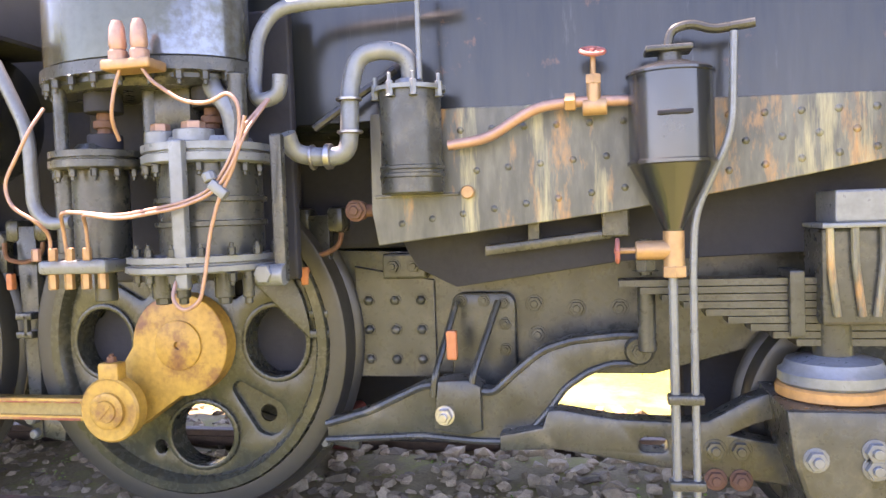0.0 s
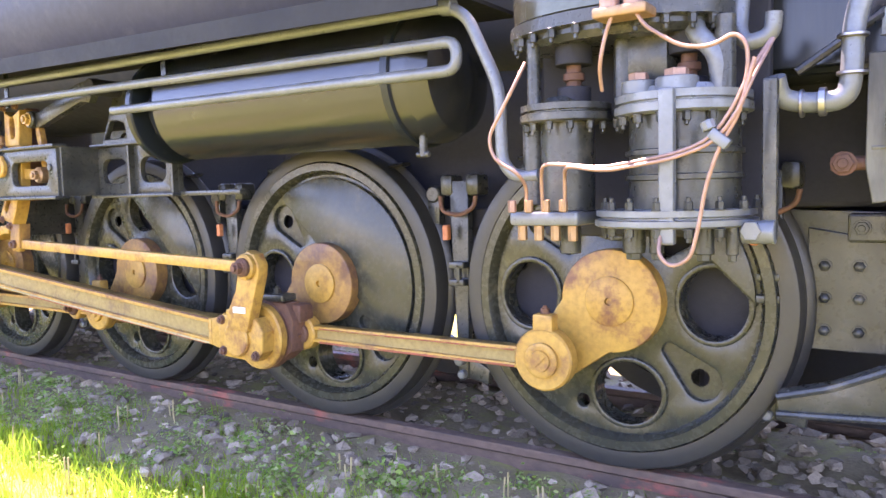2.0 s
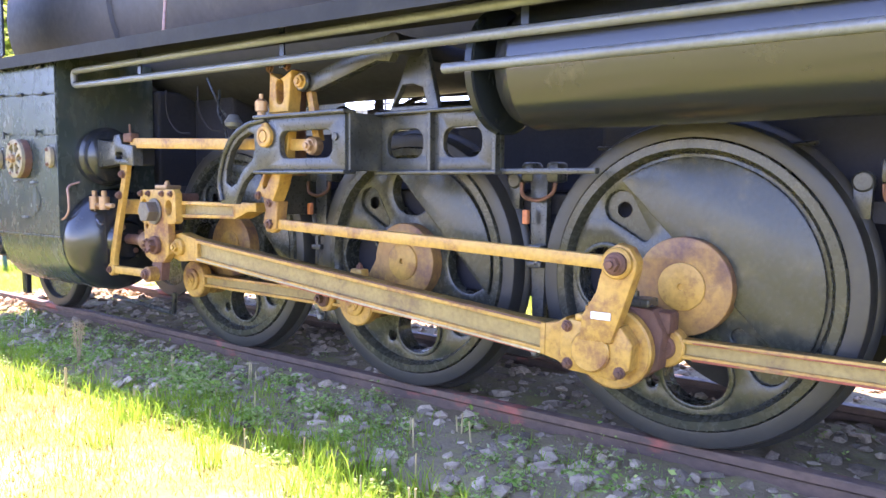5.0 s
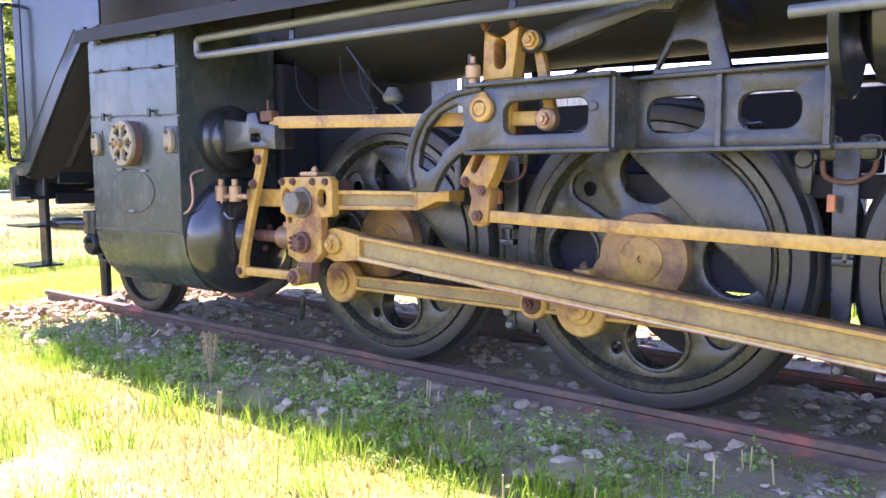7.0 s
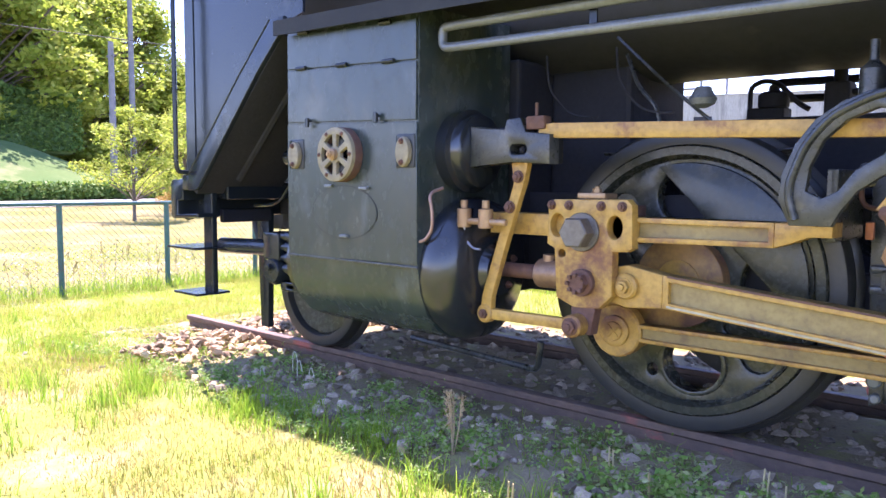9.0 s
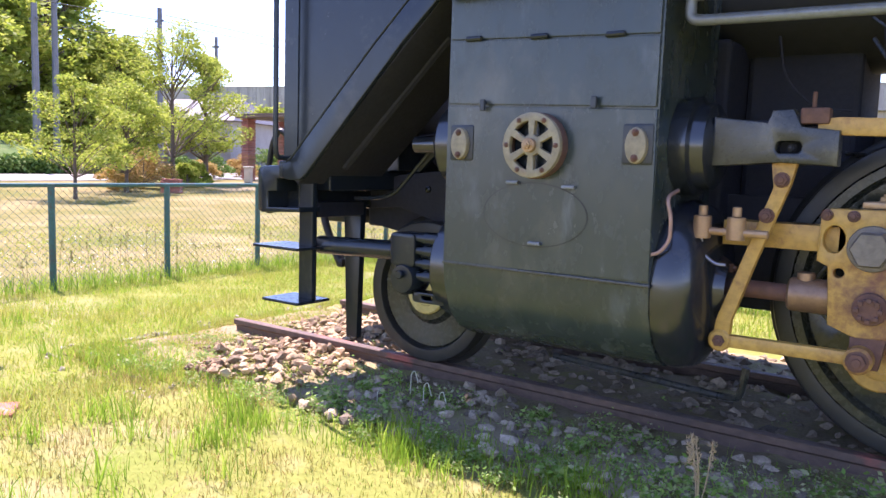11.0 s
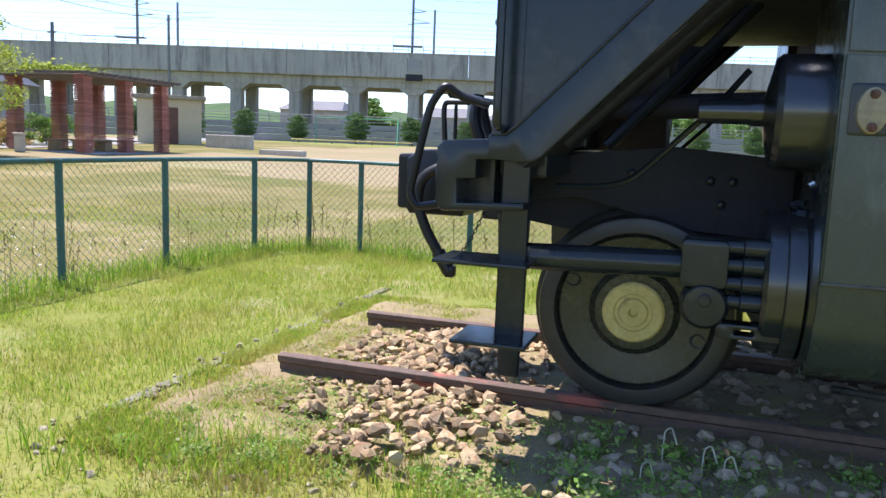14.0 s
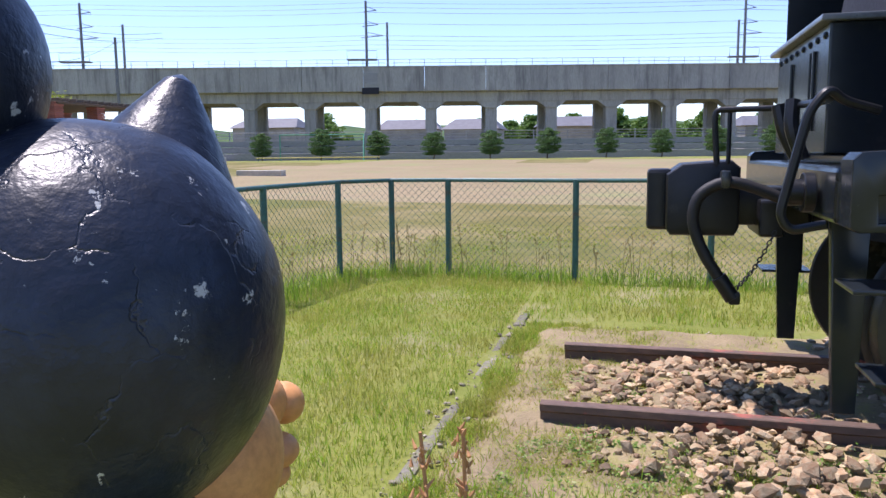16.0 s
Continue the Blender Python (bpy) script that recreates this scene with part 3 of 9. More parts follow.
# main rod, with its big end and the return crank
bm = B()
fluted(bm, [(-3.02, 0.625), (-0.46, 0.400), (-0.46, 0.535), (-3.02, 0.765)], 0.026, -0.44, -0.36, 0.026)
plate(bm, [(-3.30, 0.635), (-3.18, 0.61), (-3.02, 0.625), (-3.02, 0.765), (-3.18, 0.795), (-3.30, 0.77)], [], -0.44, -0.36, 0.006)
plate(bm, [(-0.46, 0.398), (-0.40, 0.385), (-0.36, 0.36), (-0.36, 0.575), (-0.40, 0.55), (-0.46, 0.537)], [], -0.44, -0.36, 0.006)
main_rod = part("main_rod", bm, [M_OCHRE, M_WEB], loco, "long fluted ochre main rod with rust-red edges")
bm = B()
k = (0.535 - 0.765) / 2.56
for s, dz in ((0, -0.128),):
    vs = [bm.verts.new((x, y, 0.765 + k * (x + 3.02) + dz + q)) for x in (-3.0, -0.48) for y in (-0.443, -0.438) for q in (-0.004, 0.005)]
    for f in ((0, 1, 3, 2), (4, 6, 7, 5), (0, 4, 5, 1), (2, 3, 7, 6), (0, 2, 6, 4), (1, 5, 7, 3)):
        bm.faces.new([vs[i] for i in f])
part("bright_edge", bm, M_STEEL, main_rod, "polished steel edge line")
bm = B()
vs = [bm.verts.new((x, y, 0.625 + (0.400 - 0.625) / 2.56 * (x + 3.02) + q)) for x in (-2.2, -0.5) for y in (-0.4425, -0.438) for q in (-0.001, 0.0085)]
for f in ((0, 1, 3, 2), (4, 6, 7, 5), (0, 4, 5, 1), (2, 3, 7, 6), (0, 2, 6, 4), (1, 5, 7, 3)):
    bm.faces.new([vs[i] for i in f])
part("red_edge", bm, M_RED, main_rod, "worn red line along the rod's lower edge")
bm = B()
vs = [bm.verts.new((x, y, 0.765 + k * (x + 3.02) + q)) for x in (-3.0, -0.48) for y in (-0.4425, -0.438) for q in (-0.0075, 0.001)]
for f in ((0, 1, 3, 2), (4, 6, 7, 5), (0, 4, 5, 1), (2, 3, 7, 6), (0, 2, 6, 4), (1, 5, 7, 3)):
    bm.faces.new([vs[i] for i in f])
part("rusty_edge", bm, M_RUSTY, main_rod, "rust-brown worn upper edge")
bm = B()
boss(bm, -3.18, 0.705, 0.055, -0.47, -0.35)
nut(bm, (-3.18, -0.47, 0.705), (0, -1, 0), 0.03, 0.025)
part("wedge_bolt", bm, M_OCHRE, main_rod)
bm = B()
plate(bm, [(-0.37, 0.42), (-0.33, 0.36), (-0.12, 0.35), (-0.06, 0.40), (-0.05, 0.50), (-0.10, 0.565), (-0.33, 0.575), (-0.37, 0.53)], [], -0.475, -0.33, 0.012)
big = part("big_end", bm, M_OCHRE, main_rod, "heavy ochre big end with bolts")
bm = B()
boss(bm, -0.225, 0.455, 0.085, -0.495, -0.46)
part("bearing_cap", bm, M_OCHRE, big)
for bx_, bz_ in ((-0.335, 0.545), (-0.10, 0.385), (-0.33, 0.39)):
    bm = B()
    nut(bm, (bx_, -0.475, bz_), (0, -1, 0), 0.02, 0.018)
    part("bolt", bm, M_RUSTY, big)
bm = B()
box(bm, (-0.30, -0.48, 0.57), (-0.18, -0.36, 0.60), 0.008)
nut(bm, (-0.26, -0.42, 0.60), (0, 0, 1), 0.02, 0.03)
part("oil_box", bm, M_OCHRE, big)
bm = B()
plate(bm, [(-0.33, 0.40), (-0.28, 0.345), (-0.08, 0.33), (-0.005, 0.385), (0.015, 0.54), (-0.03, 0.625), (-0.22, 0.64), (-0.31, 0.58)], [], -0.335, -0.245, 0.014)
st_ = part("big_end_strap", bm, M_RUSTY, main_rod, "grimy brown strap behind the big end")
bm = B()
box(bm, (-0.19, -0.34, 0.63), (-0.045, -0.24, 0.665), 0.008)
nut(bm, (-0.13, -0.29, 0.665), (0, 0, 1), 0.02, 0.024)
part("strap_lid", bm, M_GREY, st_)
for x_, y0_, y1_, r_ in ((-0.17, -0.40, -0.35, 0.165), (-0.20, -0.35, -0.29, 0.18), (-0.235, -0.29, -0.24, 0.15)):
    bm = B()
    boss(bm, x_, PZ - 0.005, r_, y0_, y1_, 36)
    part("crank_collar", bm, M_RUSTY if r_ != 0.165 else M_OCHRE, loco, "rusty brown crank pin collar")
bm = B()
plate(bm, [(-0.27, 0.50), (-0.13, 0.50), (-0.075, 0.66), (-0.035, 0.78), (-0.03, 0.83), (-0.06, 0.88), (-0.11, 0.895), (-0.155, 0.87), (-0.17, 0.82), (-0.20, 0.70), (-0.26, 0.60)], [], -0.50, -0.44, 0.010)
rc = part("return_crank", bm, M_OCHRE, loco, "ochre return crank arm")
bm = B()
boss(bm, -0.099, 0.82, 0.045, -0.555, -0.44)
nut(bm, (-0.099, -0.555, 0.82), (0, -1, 0), 0.03, 0.03)
part("pin", bm, M_RUSTY, rc)
bm = B()
box(bm, (-0.215, -0.507, 0.592), (-0.13, -0.500, 0.622), 0.002, None)
part("paint_tag", bm, mat("white_tag", (0.75, 0.75, 0.74), rough=0.5), rc, "small white painted patch")

# eccentric rod
bm = B()
plate(bm, [(-2.12, 0.868), (-0.16, 0.795), (-0.16, 0.848), (-2.12, 0.922)], [], -0.525, -0.49, 0.004)
boss(bm, -0.105, 0.82, 0.062, -0.53, -0.485)
boss(bm, -2.15, 0.895, 0.05, -0.53, -0.485)
er = part("eccentric_rod", bm, M_OCHRE, loco, "slim ochre eccentric rod")
bm = B()
nut(bm, (-2.15, -0.53, 0.895), (0, -1, 0), 0.028, 0.028)
part("pin_nut", bm, M_RUSTY, er)


# side rods
def side_rod(x0, x1, ends):
    bm = B()
    fluted(bm, [(x0, PZ - 0.04), (x1, PZ - 0.045), (x1, PZ + 0.045), (x0, PZ + 0.04)], 0.018, -0.245, -0.185, 0.020)
    for x, r in ends:
        boss(bm, x, PZ, r, -0.25, -0.18, 32)
    return part("side_rod", bm, [M_OCHRE, M_WEB], loco, "fluted ochre side rod with red edges")


def rod_cap(x, rod, r=0.072, cross=False):
    bm = B()
    lathe(bm, [(r, 0), (r, 0.016), (r - 0.01, 0.02), (r * 0.62, 0.018), (r * 0.58, 0.026), (0, 0.026)], (x, -0.25, PZ), (0, -1, 0), 28)
    for a in ((0, 1) if cross else (0,)):
        box(bm, (-0.006, -0.004, -r * 0.5), (0.006, 0.002, r * 0.5), 0.001, Matrix.Translation((x, -0.276, PZ)) @ Matrix.Rotation(radians(45 + 90 * a), 4, "Y"))
    part("bearing_cap", bm, M_OCHRE, rod)
    bm = B()
    box(bm, (x - 0.045, -0.246, PZ + 0.09), (x + 0.045, -0.184, PZ + 0.185), 0.01)
    o = part("oil_cup", bm, M_OCHRE, rod)
    bm = B()
    nut(bm, (x, -0.215, PZ + 0.185), (0, 0, 1), 0.018, 0.022)
    part("oil_plug", bm, M_RUSTY, o)


def knuckle(x, rod, r=0.05):
    bm = B()
    boss(bm, x, PZ, r, -0.27, -0.24)
    nut(bm, (x, -0.27, PZ), (0, -1, 0), 0.027, 0.03)
    part("knuckle_pin", bm, M_RUSTY, rod)


r1 = side_rod(AX[0] + PIN[0], -2.04, [(AX[0] + PIN[0], 0.125), (-2.04, 0.078)])
rod_cap(AX[0] + PIN[0], r1, cross=True)
knuckle(-2.04, r1)
r2 = side_rod(-2.04, -0.02, [(AX[1] + PIN[0], 0.13), (-0.015, 0.085)])
rod_cap(AX[1] + PIN[0], r2, cross=True)
r3 = side_rod(-0.015, AX[3] + PIN[0], [(AX[3] + PIN[0], 0.128)])
rod_cap(AX[3] + PIN[0], r3)
knuckle(-0.015, r3)
bm = B()
box(bm, (0.10, -0.2475, PZ - 0.0435), (AX[3] + PIN[0] - 0.13, -0.243, PZ - 0.034), 0.001)
part("red_edge", bm, M_RED, r3, "worn red line along the rod's lower edge")
bm = B()
box(bm, (0.10, -0.2475, PZ + 0.026), (AX[3] + PIN[0] - 0.13, -0.243, PZ + 0.032), 0.001)
part("red_edge", bm, M_RED, r3, "worn red line along the rod's upper flange")
bm = B()
box(bm, (-0.06, -0.30, PZ + 0.06), (0.03, -0.20, PZ + 0.15), 0.015)
part("oil_cup", bm, M_RUSTY, r3)

# crosshead
bm = B()
plate(bm, [(-3.55, 1.05), (-3.52, 1.07), (-3.16, 1.075), (-3.135, 1.05), (-3.13, 0.87), (-3.155, 0.855), (-3.22, 0.85), (-3.22, 0.66), (-3.28, 0.60), (-3.40, 0.59), (-3.50, 0.63), (-3.515, 0.85), (-3.555, 0.87)],
      [ring(-3.50, 0.955, 0.038, 0.052, 18), ring(-3.215, 0.955, 0.036, 0.05, 18), ring(-3.475, 0.83, 0.018, n=14)], -0.50, -0.45, 0.008)
xh = part("crosshead", bm, M_OCHRE, loco, "ochre crosshead block with large bolts")
bm = B()
box(bm, (-3.50, -0.45, 0.88), (-3.17, -0.30, 1.05), 0.01)
box(bm, (-3.48, -0.46, 0.62), (-3.30, -0.34, 0.80), 0.01)
part("crosshead_body", bm, M_RUSTY, xh)
bm = B()
cyl(bm, (-3.37, -0.50, 0.93), (-3.37, -0.515, 0.93), 0.085, seg=28)
cyl(bm, (-3.37, -0.51, 0.93), (-3.37, -0.585, 0.93), 0.07, seg=6, bev=0.006)
part("hex_nut", bm, mat("worn_nut_steel", (0.20, 0.18, 0.155), (0.13, 0.11, 0.09), 0.45, metal=0.4, bump=0.15), xh, "large worn steel hexagon nut")
bm = B()
cyl(bm, (-3.36, -0.50, 0.71), (-3.36, -0.53, 0.71), 0.06, seg=24)
cyl(bm, (-3.36, -0.53, 0.71), (-3.36, -0.565, 0.71), 0.045, seg=6)
for q in range(8):
    a = q * math.tau / 8
    box(bm, (-3.36 + 0.038 * math.cos(a) - 0.008, -0.58, 0.71 + 0.038 * math.sin(a) - 0.008), (-3.36 + 0.038 * math.cos(a) + 0.008, -0.56, 0.71 + 0.038 * math.sin(a) + 0.008), 0.002)
part("castle_nut", bm, M_RUSTY, xh)
for x_ in (-3.53, -3.44, -3.28, -3.18):
    bm = B()
    nut(bm, (x_, -0.50, 1.045), (0, -1, 0), 0.018, 0.018)
    part("bolt", bm, M_RUSTY, xh)
bm = B()
box(bm, (-3.42, -0.47, 1.075), (-3.28, -0.36, 1.10), 0.006)
nut(bm, (-3.35, -0.42, 1.10), (0, 0, 1), 0.02, 0.02)
part("oil_lid", bm, M_BRASS, xh)
# piston rod and gland
bm = B()
cyl(bm, (-3.95, -0.40, 0.72), (-3.48, -0.40, 0.72), 0.036, seg=24)
part("piston_rod", bm, M_RUSTY, loco, "rust-filmed piston rod")
bm = B()
cyl(bm, (-3.66, -0.40, 0.72), (-3.50, -0.40, 0.72), 0.068, seg=28, bev=0.01)
cyl(bm, (-3.60, -0.40, 0.775), (-3.60, -0.40, 0.81), 0.035, seg=16)
part("rod_collar", bm, mat("stained_collar", (0.34, 0.21, 0.12), (0.22, 0.13, 0.08), 0.4, metal=0.4, bump=0.1), loco, "stained metal collar on the piston rod")
# slide bar
bm = B()
fluted(bm, [(-3.16, 0.895), (-2.58, 0.905), (-2.58, 1.0), (-3.16, 1.0)], 0.022, -0.455, -0.33, 0.03)
plate(bm, [(-2.58, 0.905), (-2.52, 0.925), (-2.46, 0.95), (-2.38, 0.952), (-2.38, 1.005), (-2.58, 1.0)], [], -0.455, -0.33, 0.006)
plate(bm, [(-3.92, 0.90), (-3.16, 0.90), (-3.16, 1.0), (-3.92, 1.0)], [], -0.45, -0.33, 0.006)
part("slide_bar", bm, [M_OCHRE, M_WEB], loco, "ochre slide bar with a recessed panel")
bm = B()
box(bm, (-2.44, -0.335, 0.93), (-2.40, 0.06, 1.20), 0.006)
part("slide_bar_hanger", bm, M_GREY, loco)
# combination lever and union link
bm = B()
plate(bm, [(-3.735, 1.24), (-3.64, 1.24), (-3.66, 1.15), (-3.765, 0.84), (-3.84, 0.60), (-3.845, 0.50), (-3.91, 0.50), (-3.90, 0.60), (-3.82, 0.84), (-3.72, 1.14)], [], -0.535, -0.50, 0.005)
boss(bm, -3.88, 0.515, 0.045, -0.545, -0.49)
cl = part("combination_lever", bm, M_OCHRE, loco, "upright ochre lever with a worn lower end")
for z_, x_ in ((1.17, -3.69), (1.03, -3.735), (0.515, -3.88)):
    bm = B()
    nut(bm, (x_, -0.54, z_), (0, -1, 0), 0.024, 0.02)
    part("pin", bm, M_RUSTY, cl)
bm = B()
plate(bm, [(-3.88, 0.49), (-3.40, 0.495), (-3.40, 0.545), (-3.88, 0.54)], [], -0.535, -0.50, 0.005)
boss(bm, -3.38, 0.52, 0.05, -0.57, -0.47)
ul = part("union_link", bm, M_OCHRE, loco, "short ochre union link")
bm = B()
nut(bm, (-3.38, -0.57, 0.52), (0, -1, 0), 0.032, 0.02)
part("pin", bm, M_RUSTY, ul)
bm = B()
plate(bm, [(-3.42, 0.48), (-3.32, 0.48), (-3.30, 0.60), (-3.42, 0.60)], [], -0.50, -0.44, 0.006)
part("drop_arm", bm, M_RUSTY, xh)
# radius rod
bm = B()
plate(bm, [(-3.58, 1.335), (-3.50, 1.34), (-1.80, 1.285), (-1.80, 1.345), (-3.50, 1.405), (-3.58, 1.40)], [], -0.545, -0.51, 0.004)
rr_ = part("radius_rod", bm, M_OCHRE, loco, "long flat ochre radius rod")
bm = B()
box(bm, (-3.64, -0.56, 1.38), (-3.54, -0.50, 1.44), 0.008)
cyl(bm, (-3.60, -0.53, 1.44), (-3.60, -0.53, 1.50), 0.008, seg=8)
part("oil_cup", bm, M_RUSTY, rr_)
bm = B()
boss(bm, -1.80, 1.31, 0.048, -0.56, -0.50)
nut(bm, (-1.80, -0.56, 1.31), (0, -1, 0), 0.03, 0.025)
part("pin", bm, M_BRASS, rr_)
# valve stem guide and valve chest
bm = B()
plate(bm, [(-3.95, 1.41), (-3.75, 1.385), (-3.735, 1.43), (-3.66, 1.435), (-3.63, 1.37), (-3.50, 1.355), (-3.50, 1.225), (-3.70, 1.235), (-3.95, 1.215)],
      [rrect(-3.715, 1.27, -3.625, 1.315, 0.018)], -0.575, -0.50, 0.008)
vg = part("valve_stem_guide", bm, M_GREY, loco, "grey-green cast valve stem guide")
bm = B()
box(bm, (-3.94, -0.50, 1.23), (-3.55, -0.38, 1.40), 0.01)
part("guide_back", bm, M_DARK, vg)
bm = B()
nut(bm, (-3.665, -0.53, 1.292), (0, -1, 0), 0.014, 0.02)
part("bolt", bm, M_DARK, vg)
bm = B()
lathe(bm, [(0.0, -4.10), (0.20, -4.10), (0.205, -4.03), (0.18, -4.02), (0.175, -3.97), (0.14, -3.95), (0.09, -3.945), (0.0, -3.94)], (0, -0.46, 1.295), (1, 0, 0), 40)
part("valve_chest_cover", bm, M_GLOSS, loco, "rounded black valve chest cover")
bm = B()
lathe(bm, [(0.0, -5.34), (0.05, -5.34), (0.05, -5.30), (0.19, -5.27), (0.205, -5.25), (0.205, -5.09), (0.0, -5.09)], (0, -0.46, 1.29), (1, 0, 0), 40)
cyl(bm, (-5.52, -0.46, 1.29), (-5.30, -0.46, 1.29), 0.045, seg=18)
part("valve_chest_front", bm, M_GLOSS, loco, "black valve chest front with a stub rod")
bm = B()
lathe(bm, [(0.0, -4.10), (0.36, -4.10), (0.365, -4.06), (0.34, -3.99), (0.27, -3.94), (0.14, -3.92), (0.12, -3.88), (0.0, -3.88)], (0, -0.40, 0.71), (1, 0, 0), 44)
cv = part("cylinder_cover", bm, M_GLOSS, loco, "bulging blue-black cylinder cover")
for q in range(4):
    a = q * math.pi / 2 + 0.5
    bm = B()
    nut(bm, (-3.90, -0.40 + 0.095 * math.cos(a), 0.72 + 0.095 * math.sin(a)), (1, 0, 0), 0.02, 0.03)
    part("stud_nut", bm, M_RUSTY, cv)
bm = B()
lathe(bm, [(0.0, -5.16), (0.10, -5.16), (0.22, -5.14), (0.33, -5.12), (0.35, -5.09), (0.0, -5.09)], (0, -0.40, 0.71), (1, 0, 0), 44)
cf = part("cylinder_front", bm, M_GLOSS, loco, "ribbed black front cylinder cover")
for q in range(9):
    bm = B()
    a = radians(100 + 20 * q)
    y_, z_ = -0.40 + 0.26 * math.cos(a) * 1.0, 0.71 + 0.26 * math.sin(a)
    nut(bm, (-5.135, y_, z_), (-1, 0, 0), 0.02, 0.03)
    part("stud_nut", bm, M_BLACK, cf)
bm = B()
lathe(bm, [(0.0, -5.29), (0.13, -5.29), (0.16, -5.27), (0.25, -5.26), (0.265, -5.245), (0.265, -5.19), (0.285, -5.185), (0.285, -5.13), (0.0, -5.13)], (0, -0.42, 0.68), (1, 0, 0), 40)
part("cover_flange", bm, M_GLOSS, cf)
for z_ in (0.815, 0.75, 0.685, 0.62):
    bm = B()
    lathe(bm, [(0.0, -5.42), (0.024, -5.415), (0.026, -5.33), (0.034, -5.325), (0.034, -5.24), (0.0, -5.24)], (0, -0.61, z_), (1, 0, 0), 16)
    part("cover_stud", bm, M_BLACK, cf)
bm = B()
plate(bm, rrect(-5.535, 0.665, -5.375, 0.835, 0.02), [], -0.645, -0.50, 0.01)
gb_ = part("guide_bracket", bm, M_BLACK, cf)
bm = B()
lathe(bm, [(0.0, -0.10), (0.07, -0.095), (0.085, -0.07), (0.085, 0.04), (0.05, 0.06), (0.0, 0.06)], (-5.445, -0.56, 0.60), (0, 1, 0), 28)
cyl(bm, (-5.445, -0.655, 0.625), (-5.445, -0.685, 0.625), 0.022, seg=14)
part("guide_casting", bm, M_BLACK, gb_)
bm = B()
plate(bm, rrect(-5.40, 0.485, -5.17, 0.54, 0.02), [rrect(-5.34, 0.502, -5.27, 0.523, 0.01)], -0.62, -0.54, 0.006)
part("cover_lug", bm, M_BLACK, cf)
# oil fittings beside the valve guide
for x_ in (-3.96, -3.83):
    bm = B()
    cyl(bm, (x_, -0.60, 0.93), (x_, -0.60, 1.02), 0.035, seg=18)
    cyl(bm, (x_, -0.60, 1.02), (x_, -0.60, 1.06), 0.018, seg=12)
    cyl(bm, (x_, -0.60, 0.96), (x_ + 0.12, -0.60, 0.96), 0.016, seg=10)
    part("oil_fitting", bm, M_BRASS, loco, "small brass lubricator fitting")
bm = B()
tube(bm, [(-3.96, -0.60, 0.93), (-3.955, -0.60, 0.87), (-3.90, -0.60, 0.83), (-3.86, -0.60, 0.83)], 0.006)
part("oil_tube", bm, M_STEEL, loco)
bm = B()
tube(bm, [(-4.045, -0.66, 1.115), (-4.063, -0.74, 1.09), (-4.039, -0.74, 1.009), (-4.04, -0.74, 0.917), (-4.075, -0.75, 0.87), (-4.11, -0.76, 0.858)], 0.008)
part("copper_tube", bm, M_COPPER, loco, "bent copper drain tube")

# expansion link and its bracket
bm = B()
plate(bm, [(-2.10, 1.49), (-2.09, 1.70), (-2.05, 1.73), (-1.95, 1.735), (-1.915, 1.70), (-1.945, 1.49)], [rrect(-2.04, 1.53, -1.98, 1.66, 0.03)], -0.58, -0.50, 0.006)
plate(bm, [(-2.225, 1.06), (-2.12, 1.22), (-1.985, 1.22), (-2.03, 1.10), (-2.075, 1.02)], [drop(-2.13, 1.13, radians(60), -0.03, 0.05, 0.018, 0.022)], -0.58, -0.50, 0.006)
plate(bm, [(-2.11, 1.20), (-2.10, 1.50), (-1.945, 1.50), (-1.98, 1.20)], [], -0.565, -0.51, 0.004)
lk = part("expansion_link", bm, M_OCHRE, loco, "slotted ochre expansion link")
bm = B()
plate(bm, [(-2.22, 1.07), (-2.08, 1.02), (-2.09, 0.96), (-2.10, 0.87), (-2.18, 0.85), (-2.21, 0.90), (-2.19, 0.97)], [], -0.54, -0.47, 0.008)
part("link_foot", bm, M_BOSS, lk, "rust-stained ochre link foot")
bm = B()
box(bm, (-2.02, -0.50, 1.16), (-1.98, -0.42, 1.72), 0.006)
part("link_back", bm, M_RUSTY, lk)
for x_, z_ in ((-2.19, 1.05), (-2.10, 1.01), (-2.08, 1.72), (-1.94, 1.72)):
    bm = B()
    nut(bm, (x_, -0.58, z_), (0, -1, 0), 0.02, 0.018)
    part("bolt", bm, M_RUSTY, lk)
bm = B()
lathe(bm, [(0.022, 0), (0.022, 0.03), (0.034, 0.035), (0.034, 0.085), (0.02, 0.095), (0.012, 0.10), (0.012, 0.125), (0, 0.125)], (-2.135, -0.60, 1.465), (0, 0, 1), 16)
part("oil_cup", bm, M_BRASS, loco, "small brass oil cup on the link bracket")
bm = B()
lathe(bm, [(0.035, 0), (0.045, 0.01), (0.045, 0.12), (0.025, 0.14), (0.016, 0.15), (0.016, 0.22), (0, 0.22)], (-2.29, -0.40, 1.42), (0, 0, 1), 16)
part("oil_bottle", bm, M_GREY, loco, "dark upright oil bottle behind the link")
bm = B()
